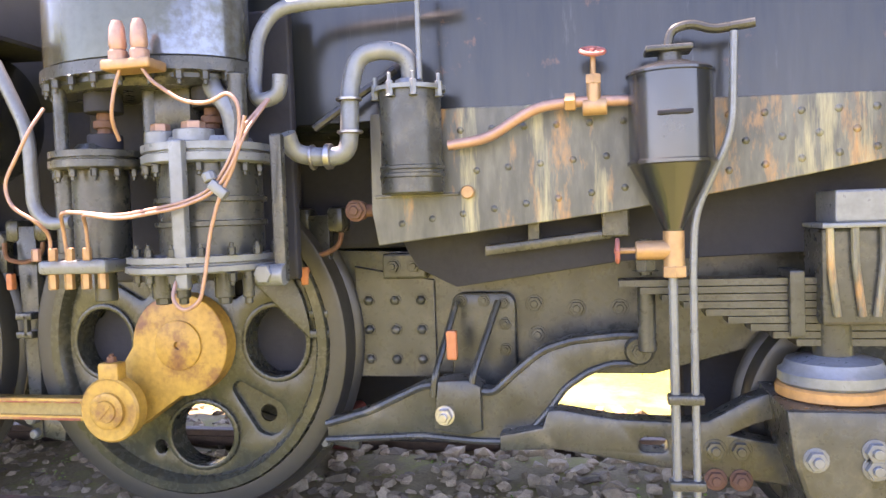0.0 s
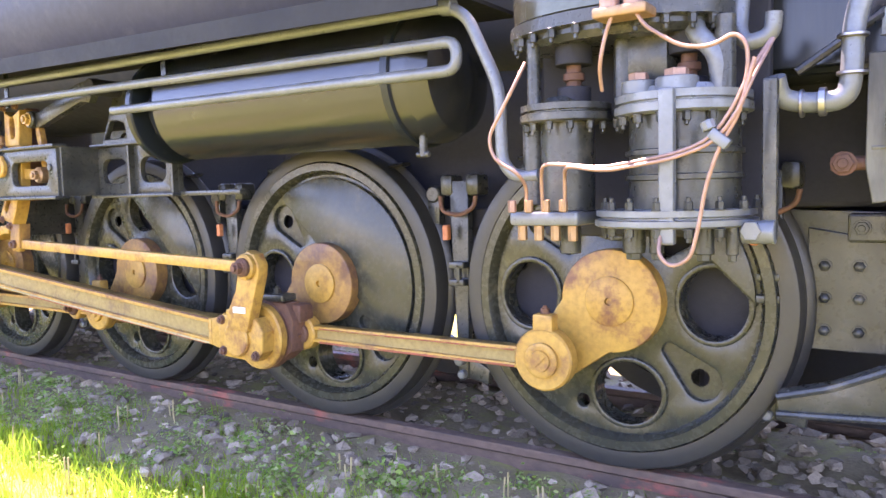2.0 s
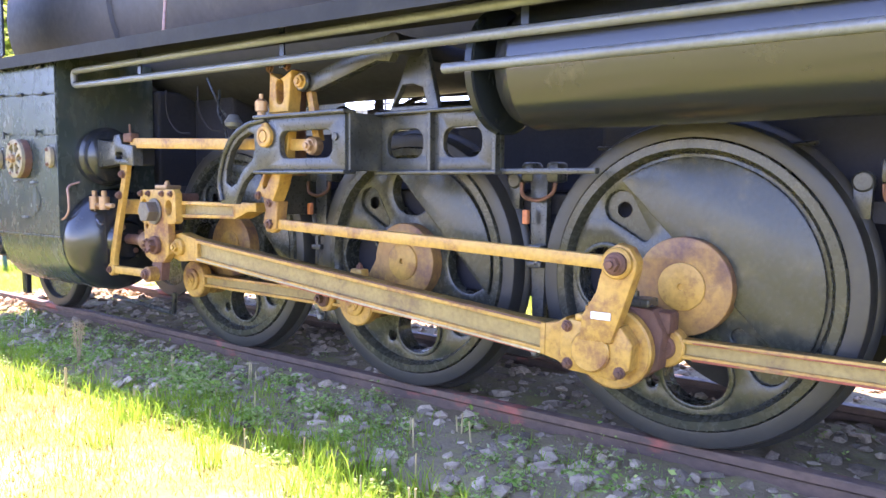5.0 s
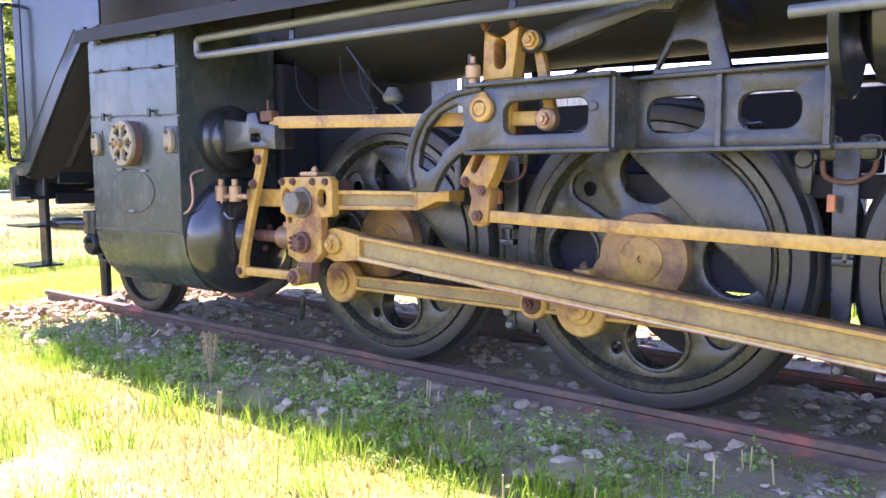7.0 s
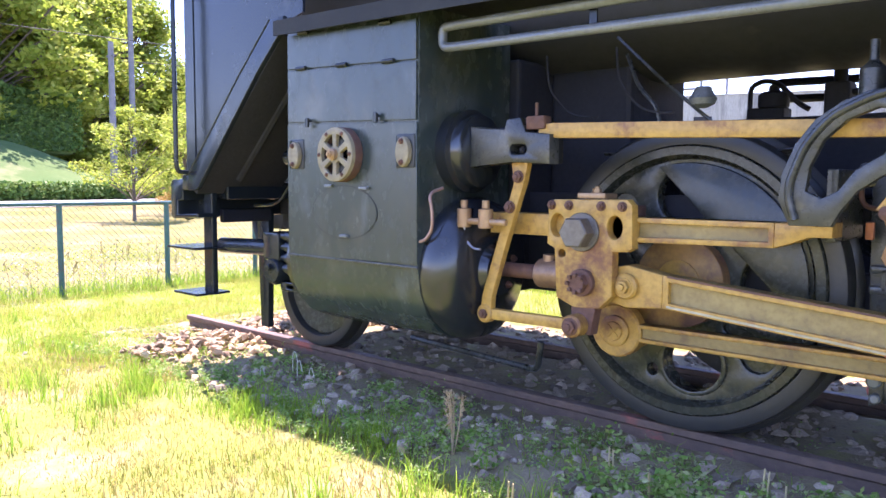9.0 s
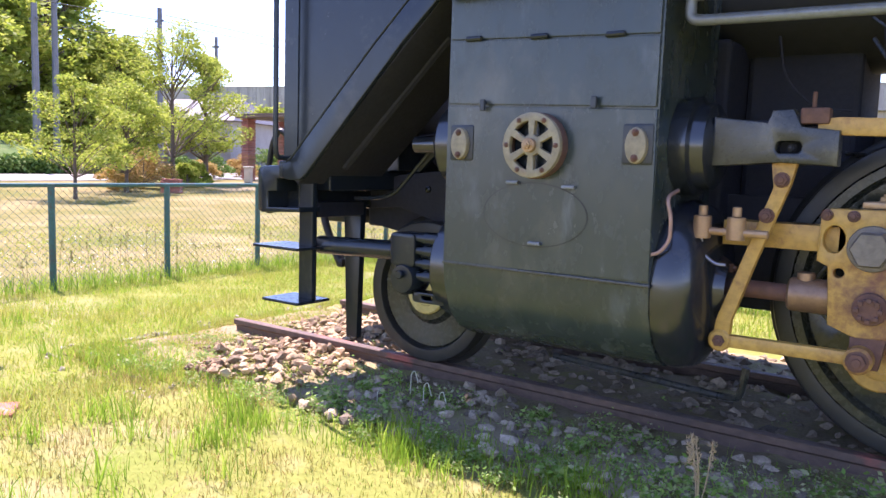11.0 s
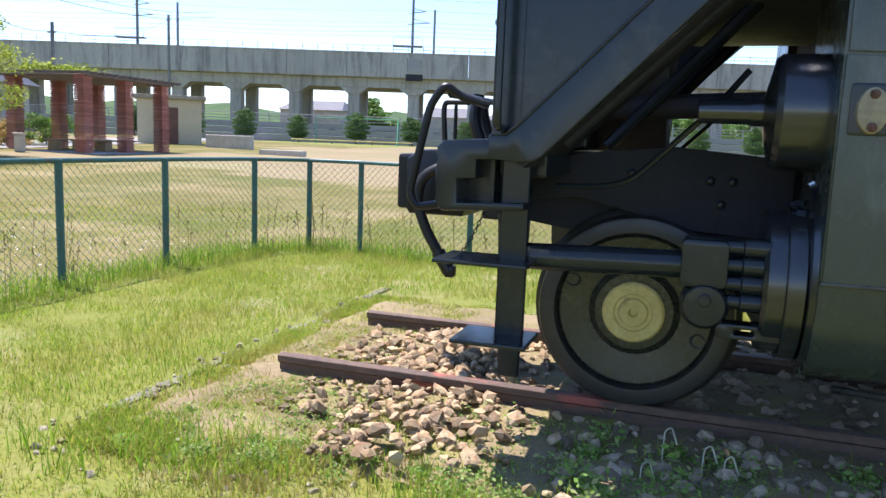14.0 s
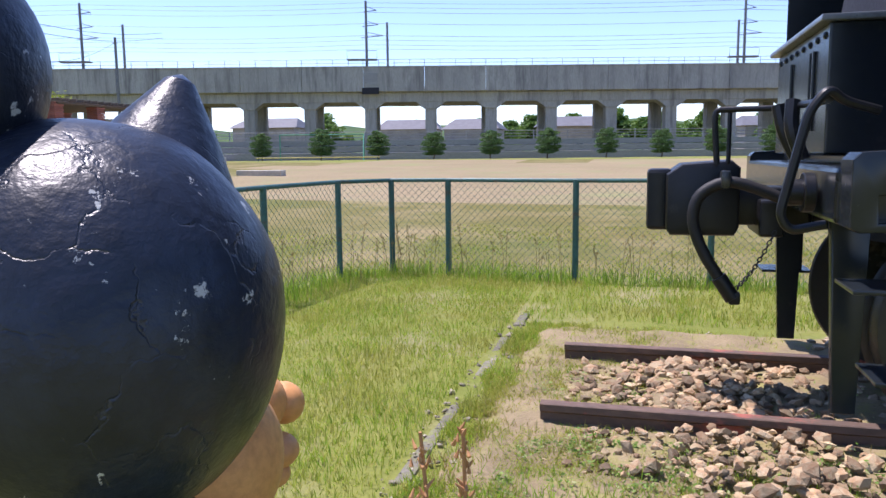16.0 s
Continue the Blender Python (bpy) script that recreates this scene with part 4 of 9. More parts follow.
plate(bm, [(-2.52, 1.09), (-2.51, 1.18), (-2.47, 1.28), (-2.41, 1.36), (-2.33, 1.415), (-2.25, 1.445), (-2.07, 1.465), (-1.48, 1.455), (-1.48, 1.18), (-2.12, 1.185), (-2.20, 1.17), (-2.27, 1.12), (-2.32, 1.05), (-2.345, 1.0), (-2.48, 1.0)],
      [[(-2.43, 1.12), (-2.42, 1.20), (-2.38, 1.29), (-2.31, 1.355), (-2.22, 1.39), (-2.18, 1.38), (-2.17, 1.30), (-2.20, 1.24), (-2.28, 1.19), (-2.33, 1.12), (-2.38, 1.095)], rrect(-1.965, 1.245, -1.57, 1.385, 0.05)],
      -0.62, -0.585, 0.006)
lb = part("link_bracket", bm, M_GREY, loco, "grey-black cast bracket with oval windows")
bm = B()
plate(bm, [(-1.48, 1.18), (-1.48, 1.455), (-1.42, 1.47), (-1.30, 1.72), (-1.25, 1.80), (-1.19, 1.80), (-1.16, 1.70), (-1.10, 1.47), (-0.745, 1.455), (-0.745, 1.18)],
      [rrect(-1.43, 1.245, -1.20, 1.385, 0.055), rrect(-1.07, 1.245, -0.85, 1.385, 0.055), [(-1.39, 1.50), (-1.33, 1.60), (-1.26, 1.60), (-1.20, 1.58), (-1.18, 1.50)]], -0.375, -0.345, 0.006)
part("back_plate", bm, M_GREY, lb)
bm = B()
box(bm, (-1.495, -0.60, 1.18), (-1.465, -0.35, 1.46), 0.004)
part("step_web", bm, M_GREY, lb)
for (x0_, x1_, y0_) in ((-2.15, -1.46, -0.65), (-1.48, -0.74, -0.42)):
    for z_ in (1.165, 1.455):
        bm = B()
        box(bm, (x0_, y0_, z_), (x1_, y0_ + 0.09, z_ + 0.018), 0.005)
        part("flange", bm, M_GREY, lb)
for x_ in (-1.135, -0.76):
    bm = B()
    box(bm, (x_ - 0.012, -0.41, 1.17), (x_ + 0.012, -0.36, 1.46), 0.004)
    part("rib", bm, M_GREY, lb)
bm = B()
box(bm, (-0.765, -0.37, 1.165), (-0.28, -0.33, 1.19), 0.004)
part("foot_bar", bm, M_GREY, lb)
bm = B()
tube(bm, [(-2.46, -0.625, 1.02), (-2.49, -0.625, 1.12), (-2.44, -0.625, 1.27), (-2.36, -0.625, 1.37), (-2.22, -0.625, 1.435), (-2.07, -0.625, 1.45)], 0.014, rad=0.05)
part("rim_bead", bm, M_GREY, lb)
bm = B()
lathe(bm, [(0.058, 0), (0.058, 0.03), (0.05, 0.036), (0.036, 0.036), (0.034, 0.03), (0.03, 0.03), (0.028, 0.038), (0, 0.038)], (-2.07, -0.61, 1.362), (0, -1, 0), 28)
boss(bm, -2.07, 1.405, 0.03, -0.64, -0.60)
part("trunnion", bm, M_OCHRE, lb, "round ochre trunnion cap")
bm = B()
cyl(bm, (-1.545, -0.62, 1.345), (-1.545, -0.63, 1.345), 0.02, seg=16)
part("cast_mark", bm, M_GREY, lb)
bm = B()
plate(bm, [(-1.93, 1.60), (-1.80, 1.59), (-1.52, 1.66), (-1.36, 1.70), (-1.28, 1.69), (-1.24, 1.74), (-1.24, 1.82), (-1.40, 1.80), (-1.60, 1.735), (-1.80, 1.68), (-1.93, 1.67)], [], -0.53, -0.485, 0.008)
boss(bm, -1.87, 1.64, 0.05, -0.555, -0.47)
la = part("lifting_arm", bm, M_GREY, loco, "grey reversing arm above the link")
bm = B()
nut(bm, (-1.87, -0.555, 1.64), (0, -1, 0), 0.032, 0.025)
plate(bm, [(-1.89, 1.63), (-1.85, 1.63), (-1.78, 1.34), (-1.83, 1.34)], [], -0.51, -0.475, 0.004)
part("lifting_link", bm, M_OCHRE, la)
bm = B()
cyl(bm, (-1.24, -0.55, 1.77), (-1.24, YC, 1.77), 0.045, seg=18)
part("reversing_shaft", bm, M_DARK, loco)
# far side gear, dimly seen: its shade is put in with darker materials
bm = B()
plate(bm, [(-2.5, 1.18), (-2.5, 1.455), (-0.745, 1.455), (-0.745, 1.18)], [rrect(-2.2, 1.245, -1.57, 1.385, 0.05), rrect(-1.43, 1.245, -1.20, 1.385, 0.055), rrect(-1.07, 1.245, -0.85, 1.385, 0.055)], -0.375, -0.345, 0.004)
part("far_bracket", mirror(bm), M_DARK, loco)
bm = B()
lathe(bm, [(0.0, -0.66), (0.12, -0.65), (0.22, -0.60), (0.255, -0.52), (0.255, 0.98), (0.22, 1.06), (0.12, 1.11), (0.0, 1.12)], (0, 2 * YC + 0.42, 1.60), (1, 0, 0), 24)
part("far_reservoir", bm, M_BLACK, loco)

bm = B()
tube(bm, [(1.2, 1.79, 1.69), (-3.25, 1.79, 1.80), (-3.35, 1.79, 1.80), (-3.35, 1.79, 1.70), (-3.25, 1.79, 1.695), (1.2, 1.79, 1.58)], 0.026, 10, 0.05)
part("far_cooling_pipe", bm, M_DARK, loco, "dark pipe bent back on itself")
bm = B()
box(bm, (-3.20, 0.90, 1.42), (-3.00, 1.04, 1.56), 0.012)
flub = part("far_lubricator", bm, M_DARK, loco, "dark mechanical lubricator on the frame")
bm = B()
lathe(bm, [(0.075, 0), (0.08, 0.01), (0.08, 0.07), (0.06, 0.085), (0.03, 0.09), (0.025, 0.12), (0, 0.12)], (-3.07, 0.95, 1.56), (0, 0, 1), 20)
part("lubricator_body", bm, M_DARK, flub)
bm = B()
tube(bm, [(-3.19, 0.93, 1.50), (-3.19, 0.93, 1.68), (-3.12, 0.93, 1.71), (-3.04, 0.93, 1.69), (-2.93, 0.93, 1.57), (-2.88, 0.93, 1.54)], 0.014, 8, 0.04)
part("lubricator_arm", bm, M_DARK, flub)
bm = B()
box(bm, (-2.80, 0.88, 1.44), (-2.68, 1.02, 1.67), 0.012)
cyl(bm, (-2.74, 0.95, 1.67), (-2.74, 0.95, 1.74), 0.035, seg=12)
part("far_valve", bm, M_DARK, loco, "dark valve body behind the frame")
bm = B()
tube(bm, [(-2.68, 0.95, 1.62), (-2.52, 0.95, 1.63), (-2.48, 0.95, 1.70), (-2.30, 0.95, 1.74)], 0.016, 8, 0.04)
part("far_valve_pipe", bm, M_DARK, loco)
bm = B()
tube(bm, [(-3.50, 0.10, 1.78), (-3.38, 0.0, 1.60), (-3.27, -0.02, 1.50), (-3.24, -0.02, 1.30)], 0.010, 8, 0.06)
part("oil_tube", bm, M_GREY, loco)
for x_ in (-3.83, -3.44):
    bm = B()
    tube(bm, [(x_, -0.12, 1.78), (x_ + 0.03, -0.14, 1.60), (x_ + 0.16, -0.14, 1.47), (x_ + 0.30, -0.12, 1.46)], 0.006, 6, 0.08)
    part("oil_tube", bm, M_DARK, loco)

# ---- locomotive: pipes under the running board ----


bm = B()
tube(bm, [(1.20, -0.68, 1.802), (-3.97, -0.68, 1.862), (-4.035, -0.68, 1.86), (-4.035, -0.68, 1.77), (-3.97, -0.68, 1.765), (1.10, -0.68, 1.682), (1.215, -0.68, 1.68), (1.215, -0.68, 1.58), (1.10, -0.68, 1.58), (-0.83, -0.68, 1.598)], 0.0215, 14, 0.05, 6)
cp = part("cooling_pipe", bm, M_PIPE, loco, "long grey cooling pipe bent back on itself")
for x_, z0_, z1_ in ((-3.25, 1.745, 1.93), (-1.9, 1.70, 1.90), (-0.45, 1.58, 1.86)):
    bm = B()
    box(bm, (x_ - 0.018, -0.655, z0_), (x_ + 0.018, -0.645, z1_), 0.002)
    part("pipe_hanger", bm, M_BLACK, cp)
bm = B()
tube(bm, [(1.18, -0.68, 1.803), (1.26, -0.68, 1.76), (1.31, -0.68, 1.66), (1.385, -0.68, 1.50), (1.39, -0.68, 1.25), (1.44, -0.68, 1.195), (1.53, -0.68, 1.20)], 0.0215, 14, 0.06)
part("delivery_pipe", bm, M_PIPE, loco, "grey pipe falling to the air pump")
bm = B()
cyl(bm, (1.16, -0.68, 1.803), (1.21, -0.68, 1.80), 0.032, seg=12)
part("pipe_union", bm, M_PIPE, loco)
for x_ in (-0.72, 0.87):
    bm = B()
    ring_ = [(0.258, 0), (0.268, 0.004), (0.268, 0.036), (0.258, 0.04)]
    lathe(bm, ring_, (x_, -0.42, 1.60), (1, 0, 0), 40)
    part("tank_band", bm, M_BLACK, loco)
bm = B()
cyl(bm, (0.95, -0.52, 1.29), (0.95, -0.52, 1.38), 0.016, seg=12)
cyl(bm, (0.92, -0.52, 1.30), (0.98, -0.52, 1.30), 0.012, seg=12)
part("drain_cock", bm, M_GREY, loco)

# ---- air pump ----
bm = B()
lathe(bm, [(0.33, 0.0), (0.355, 0.01), (0.355, 0.62), (0.30, 0.68), (0, 0.70)], (0, 0, 0), (0, 0, 1), 40)
bmesh.ops.transform(bm, matrix=Matrix.Translation((1.755, -0.56, 1.69)) @ Matrix.Diagonal((1, 0.62, 1, 1)), verts=bm.verts[:])
# blue-grey and olive patches paint reflections into the grey jacket's colour
pump = part("air_pump", bm, mat("sheen_jacket", (0.19, 0.21, 0.24), (0.11, 0.11, 0.082), 0.18, metal=0.6, scale=2.5, bump=0.06, spread=(0.42, 0.56)), loco, "two-cylinder air pump with a shiny grey jacket")
bm = B()
lathe(bm, [(0.30, 0.0), (0.33, 0.02), (0.33, 0.035), (0.372, 0.04), (0.372, 0.078), (0.34, 0.08)], (0, 0, 0), (0, 0, 1), 40)
bmesh.ops.transform(bm, matrix=Matrix.Translation((1.76, -0.56, 1.612)) @ Matrix.Diagonal((1, 0.64, 1, 1)), verts=bm.verts[:])
part("top_flange", bm, M_GREY, pump)
for q in range(12):
    a = radians(180 + 15 * q + 7)
    bm = B()
    nut(bm, (1.76 + 0.352 * math.cos(a), -0.56 + 0.226 * math.sin(a), 1.652), (0, 0, -1), 0.014, 0.03)
    part("flange_bolt", bm, M_GREY, pump)
for x_, y_, r_ in ((1.525, -0.70, 0.022), (1.80, -0.62, 0.03), (2.12, -0.66, 0.03)):
    bm = B()
    cyl(bm, (x_, y_, 1.42), (x_, y_, 1.64), r_, seg=16)
    part("pillar", bm, M_GREY, pump)
for x_, y_ in ((1.64, -0.64), (2.0, -0.60)):
    bm = B()
    cyl(bm, (x_, y_, 1.43), (x_, y_, 1.48), 0.055, seg=20)
    part("gland", bm, M_DARK, pump)
    bm = B()
    cyl(bm, (x_, y_, 1.55), (x_, y_, 1.64), 0.06, seg=20)
    part("gland", bm, M_DARK, pump)
    bm = B()
    cyl(bm, (x_, y_, 1.46), (x_, y_, 1.57), 0.024, seg=16)
    cyl(bm, (x_, y_, 1.50), (x_, y_, 1.525), 0.035, seg=16)
    part("piston_rod", bm, M_RUSTY, pump)
bm = B()
box(bm, (1.78, -0.64, 1.47), (1.95, -0.52, 1.65), 0.03)
part("centre_casting", bm, M_GREY, pump)
# left air cylinder
bm = B()
cyl(bm, (1.615, -0.64, 1.08), (1.615, -0.64, 1.38), 0.088, seg=32)
lc = part("air_cylinder", bm, M_GREY, pump, "grey-green small pump cylinder")
bm = B()
lathe(bm, [(0.14, 0), (0.15, 0.006), (0.15, 0.028), (0.135, 0.032), (0.135, 0.036), (0.148, 0.038), (0.148, 0.058), (0.08, 0.062), (0.06, 0.085), (0, 0.085)], (1.61, -0.64, 1.365), (0, 0, 1), 36)
part("head_flange", bm, M_GREY, lc)
for q in range(7):
    a = radians(180 + 30 * q)
    bm = B()
    nut(bm, (1.61 + 0.128 * math.cos(a), -0.64 + 0.128 * math.sin(a), 1.365), (0, 0, -1), 0.012, 0.025)
    part("flange_bolt", bm, M_GREY, lc)
bm = B()
box(bm, (1.455, -0.76, 1.035), (1.70, -0.52, 1.08), 0.012)
mf = part("bottom_manifold", bm, M_PIPE, lc)
for x_ in (1.49, 1.55, 1.61, 1.67):
    bm = B()
    cyl(bm, (x_, -0.73, 0.985), (x_, -0.73, 1.04), 0.016, seg=6)
    part("tube_nut", bm, M_BRASS, mf)
    bm = B()
    cyl(bm, (x_, -0.80, 1.08), (x_, -0.80, 1.12), 0.014, seg=6)
    part("tube_nut", bm, M_BRASS if x_ > 1.5 else M_COPPER, mf)
bm = B()
cyl(bm, (1.63, -0.66, 0.94), (1.63, -0.66, 1.04), 0.035, seg=18)
part("drain_plug", bm, M_GREY, lc)
bm = B()
cyl(bm, (1.50, -0.66, 1.10), (1.50, -0.66, 1.37), 0.035, seg=18)
part("side_pipe", bm, M_GREY, lc)
# right air cylinder
bm = B()
lathe(bm, [(0.165, 0), (0.165, 0.09), (0.176, 0.093), (0.176, 0.107), (0.165, 0.11), (0.165, 0.165), (0.176, 0.168), (0.176, 0.182), (0.165, 0.185), (0.165, 0.29)], (1.985, -0.60, 1.08), (0, 0, 1), 36)
rcy = part("air_cylinder", bm, M_GREY, pump, "grey-green large pump cylinder with ribs")
bm = B()
lathe(bm, [(0.19, 0), (0.205, 0.006), (0.205, 0.03), (0.19, 0.034), (0.19, 0.038), (0.203, 0.04), (0.203, 0.062), (0.15, 0.066), (0.14, 0.085), (0, 0.085)], (1.98, -0.60, 1.365), (0, 0, 1), 40)
part("head_flange", bm, M_PIPE, rcy)
bm = B()
lathe(bm, [(0.235, 0), (0.245, 0.006), (0.245, 0.022), (0.225, 0.025), (0.225, 0.03), (0.24, 0.034), (0.24, 0.052), (0.16, 0.055)], (1.955, -0.60, 1.03), (0, 0, 1), 40)
part("base_flange", bm, M_PIPE, rcy)
for q in range(9):
    a = radians(180 + 22.5 * q)
    for (r_, z_, d_) in ((0.185, 1.365, -1), (0.225, 1.03, -1), (0.225, 1.082, 1)):
        bm = B()
        nut(bm, (1.97 + r_ * math.cos(a), -0.60 + r_ * math.sin(a), z_), (0, 0, d_), 0.013, 0.026)
        part("flange_bolt", bm, M_GREY, rcy)
for x_, y_ in ((1.877, -0.70), (1.995, -0.71)):
    bm = B()
    cyl(bm, (x_, y_, 1.43), (x_, y_, 1.47), 0.062 if x_ > 1.9 else 0.05, seg=24)
    cap = part("valve_cap", bm, M_PIPE, rcy)
    bm = B()
    cyl(bm, (x_, y_, 1.465), (x_, y_, 1.495), 0.036 if x_ > 1.9 else 0.03, seg=6)
    part("cap_nut", bm, M_COPPER, cap, "worn pinkish brass cap nut")
bm = B()
box(bm, (1.975, -0.83, 0.985), (2.02, -0.795, 1.43), 0.008)
part("strap", bm, M_PIPE, rcy)
for x_, r_ in ((1.86, 0.035), (1.93, 0.022), (2.07, 0.03), (2.15, 0.018)):
    bm = B()
    cyl(bm, (x_, -0.70, 0.95), (x_, -0.70, 1.035), r_, seg=16)
    cyl(bm, (x_, -0.70, 0.93), (x_, -0.70, 0.955), r_ * 0.7, seg=6)
    part("drain_plug", bm, M_GREY, rcy)
bm = B()
tube(bm, [(2.02, -0.60, 1.70), (2.03, -0.66, 1.60), (2.10, -0.67, 1.54), (2.11, -0.66, 1.42)], 0.03, 14, 0.07)
part("steam_pipe", bm, M_PIPE, pump)
# lubricator on the jacket
for x_ in (1.845, 1.915):
    bm = B()
    lathe(bm, [(0.028, 0), (0.028, 0.03), (0.022, 0.035), (0.026, 0.05), (0.022, 0.10), (0.014, 0.12), (0, 0.122)], (x_, -0.85, 1.66), (0, 0, 1), 16)
    part("lubricator", bm, M_COPPER, pump, "pinkish copper lubricator cup")
bm = B()
box(bm, (1.80, -0.88, 1.635), (1.96, -0.78, 1.665), 0.008)
part("lubricator_block", bm, M_BRASS, pump)
Y = -0.86
for pts in ([(1.545, -0.80, 1.55), (1.54, Y, 1.48), (1.44, Y, 1.32), (1.46, Y, 1.25), (1.545, Y, 1.205), (1.545, -0.80, 1.16), (1.54, -0.80, 1.09)],
            [(1.60, -0.80, 1.09), (1.605, -0.82, 1.19), (1.63, Y, 1.23), (1.70, Y, 1.225), (1.82, Y, 1.21), (2.03, Y, 1.24), (2.13, Y, 1.275), (2.19, Y, 1.36), (2.225, Y, 1.44), (2.26, -0.75, 1.54)],
            [(1.675, -0.80, 1.09), (1.685, -0.82, 1.19), (1.71, Y - 0.01, 1.222), (1.83, Y - 0.01, 1.20), (2.03, Y - 0.01, 1.228), (2.14, Y - 0.01, 1.265), (2.20, Y - 0.01, 1.34), (2.235, Y, 1.43), (2.265, -0.75, 1.54)],
            [(2.24, Y, 1.48), (2.20, Y - 0.005, 1.33), (2.155, Y - 0.005, 1.26), (2.115, Y, 1.15), (2.10, Y, 1.05), (2.075, Y, 0.95), (2.02, Y, 0.925), (1.985, Y, 0.96), (1.98, -0.82, 1.02)],
            [(1.925, -0.86, 1.64), (1.95, Y, 1.60), (2.05, Y, 1.53), (2.13, Y, 1.52), (2.19, Y, 1.55), (2.22, Y, 1.52), (2.225, Y, 1.46), (2.20, Y + 0.008, 1.35), (2.16, Y + 0.008, 1.275)],
            [(1.855, -0.86, 1.64), (1.835, Y, 1.59), (1.815, Y, 1.50), (1.80, -0.80, 1.44)]):
    bm = B()
    tube(bm, pts, 0.0058, 10, 0.05, 4)
    part("copper_tube", bm, M_COPPER, pump, "thin pinkish copper tube")
bm = B()
box(bm, (-0.03, -0.012, -0.015), (0.03, 0.012, 0.015), 0.004, Matrix.Translation((2.155, Y - 0.01, 1.275)) @ Matrix.Rotation(radians(40), 4, "Y"))
cyl(bm, (2.13, Y - 0.005, 1.30), (2.12, Y - 0.005, 1.325), 0.02, seg=10)
part("tube_clip", bm, M_PIPE, pump)

# ---- pipes behind the pump ----
bm = B()
box(bm, (2.222, -0.67, 0.99), (2.262, -0.635, 1.45), 0.008)
post = part("pipe_post", bm, M_GREY, loco, "upright grey bar beside the pump")
bm = B()
cyl(bm, (2.17, -0.67, 1.015), (2.26, -0.67, 1.015), 0.034, seg=16)
cyl(bm, (2.20, -0.71, 1.02), (2.20, -0.64, 1.02), 0.03, seg=6)
part("pipe_elbow", bm, M_PIPE, post)
bm = B()
tube(bm, [(2.75, -0.46, 1.895), (2.30, -0.50, 1.885), (2.20, -0.52, 1.87), (2.145, -0.55, 1.78), (2.14, -0.58, 1.60), (2.165, -0.60, 1.56), (2.235, -0.60, 1.575), (2.24, -0.60, 1.64)], 0.024, 12, 0.06)
part("hook_pipe", bm, M_PIPE, loco, "bent grey pipe")
bm = B()
tube(bm, [(2.235, -0.56, 1.46), (2.245, -0.53, 1.40), (2.31, -0.50, 1.385), (2.42, -0.50, 1.385), (2.43, -0.50, 1.48), (2.43, -0.49, 1.60), (2.46, -0.48, 1.71), (2.55, -0.46, 1.725), (2.62, -0.45, 1.70), (2.625, -0.44, 1.60)], 0.030, 14, 0.07)
sp = part("steam_pipe", bm, M_PIPE, loco, "thick grey steam pipe with flanges")
for a_, b_ in (((2.295, -0.50, 1.385), (2.305, -0.50, 1.385)), ((2.345, -0.50, 1.385), (2.365, -0.50, 1.385)), ((2.43, -0.50, 1.455), (2.43, -0.50, 1.465)), ((2.43, -0.50, 1.56), (2.43, -0.50, 1.57))):
    bm = B()
    cyl(bm, a_, b_, 0.042, seg=20, bev=0.002)
    part("pipe_flange", bm, M_STEEL, sp)
bm = B()
tube(bm, [(2.27, -0.40, 1.49), (2.40, -0.38, 1.58), (2.55, -0.35, 1.68)], 0.014, 8, 0)
part("stay_rod", bm, M_GREY, loco)
bm = B()
tube(bm, [(2.66, -0.47, 1.62), (2.66, -0.47, 1.95)], 0.009, 8, 0)
part("thin_pipe", bm, M_PIPE, loco)
# strainer can
bm = B()
lathe(bm, [(0.100, 0), (0.103, 0.004), (0.103, 0.05), (0.107, 0.053), (0.107, 0.063), (0.103, 0.066), (0.103, 0.075), (0.107, 0.078), (0.107, 0.088), (0.101, 0.091), (0.101, 0.33), (0, 0.33)], (2.615, -0.43, 1.255), (0, 0, 1), 36)
can = part("strainer_can", bm, M_GREY, loco, "grey-green upright strainer can with bands")
bm = B()
lathe(bm, [(0.118, 0), (0.118, 0.014), (0.05, 0.02), (0.045, 0.04), (0.02, 0.05), (0, 0.05)], (2.615, -0.43, 1.585), (0, 0, 1), 32)
part("lid", bm, M_PIPE, can)
for a in (200, 250, 290, 340):
    bm = B()
    nut(bm, (2.615 + 0.112 * math.cos(radians(a)), -0.43 + 0.112 * math.sin(radians(a)), 1.56), (0, 0, 1), 0.012, 0.05)
    part("lid_bolt", bm, M_PIPE, can)

# ---- firebox side and ashpan ----
bm = B()
plate(bm, [(1.6, 1.52), (1.6, 2.7), (5.8, 2.7), (5.8, 1.50)], [], -0.30, -0.27, 0.004)
part("firebox_jacket", bm, M_JACKET, loco, "black firebox jacket with chalky drips")
ash_low = [(2.46, 1.53), (2.455, 1.20), (2.475, 1.085), (2.84, 1.125), (3.28, 1.175), (3.60, 1.225), (3.92, 1.28), (4.10, 1.31), (5.7, 1.46), (5.7, 1.60), (4.06, 1.505), (3.62, 1.515), (2.76, 1.535)]
bm = B()
box(bm, (2.02, 0.06, 1.06), (2.52, 0.60, 1.62), 0.02)
part("throat_plate", bm, M_DARK, loco, "dark throat plate behind the air pump")
bm = B()
plate(bm, ash_low, [], -0.375, -0.34, 0.004)
fp = part("firebox_plate", bm, M_PLATE, loco, "rust-streaked grey firebox plate with stay bolts")
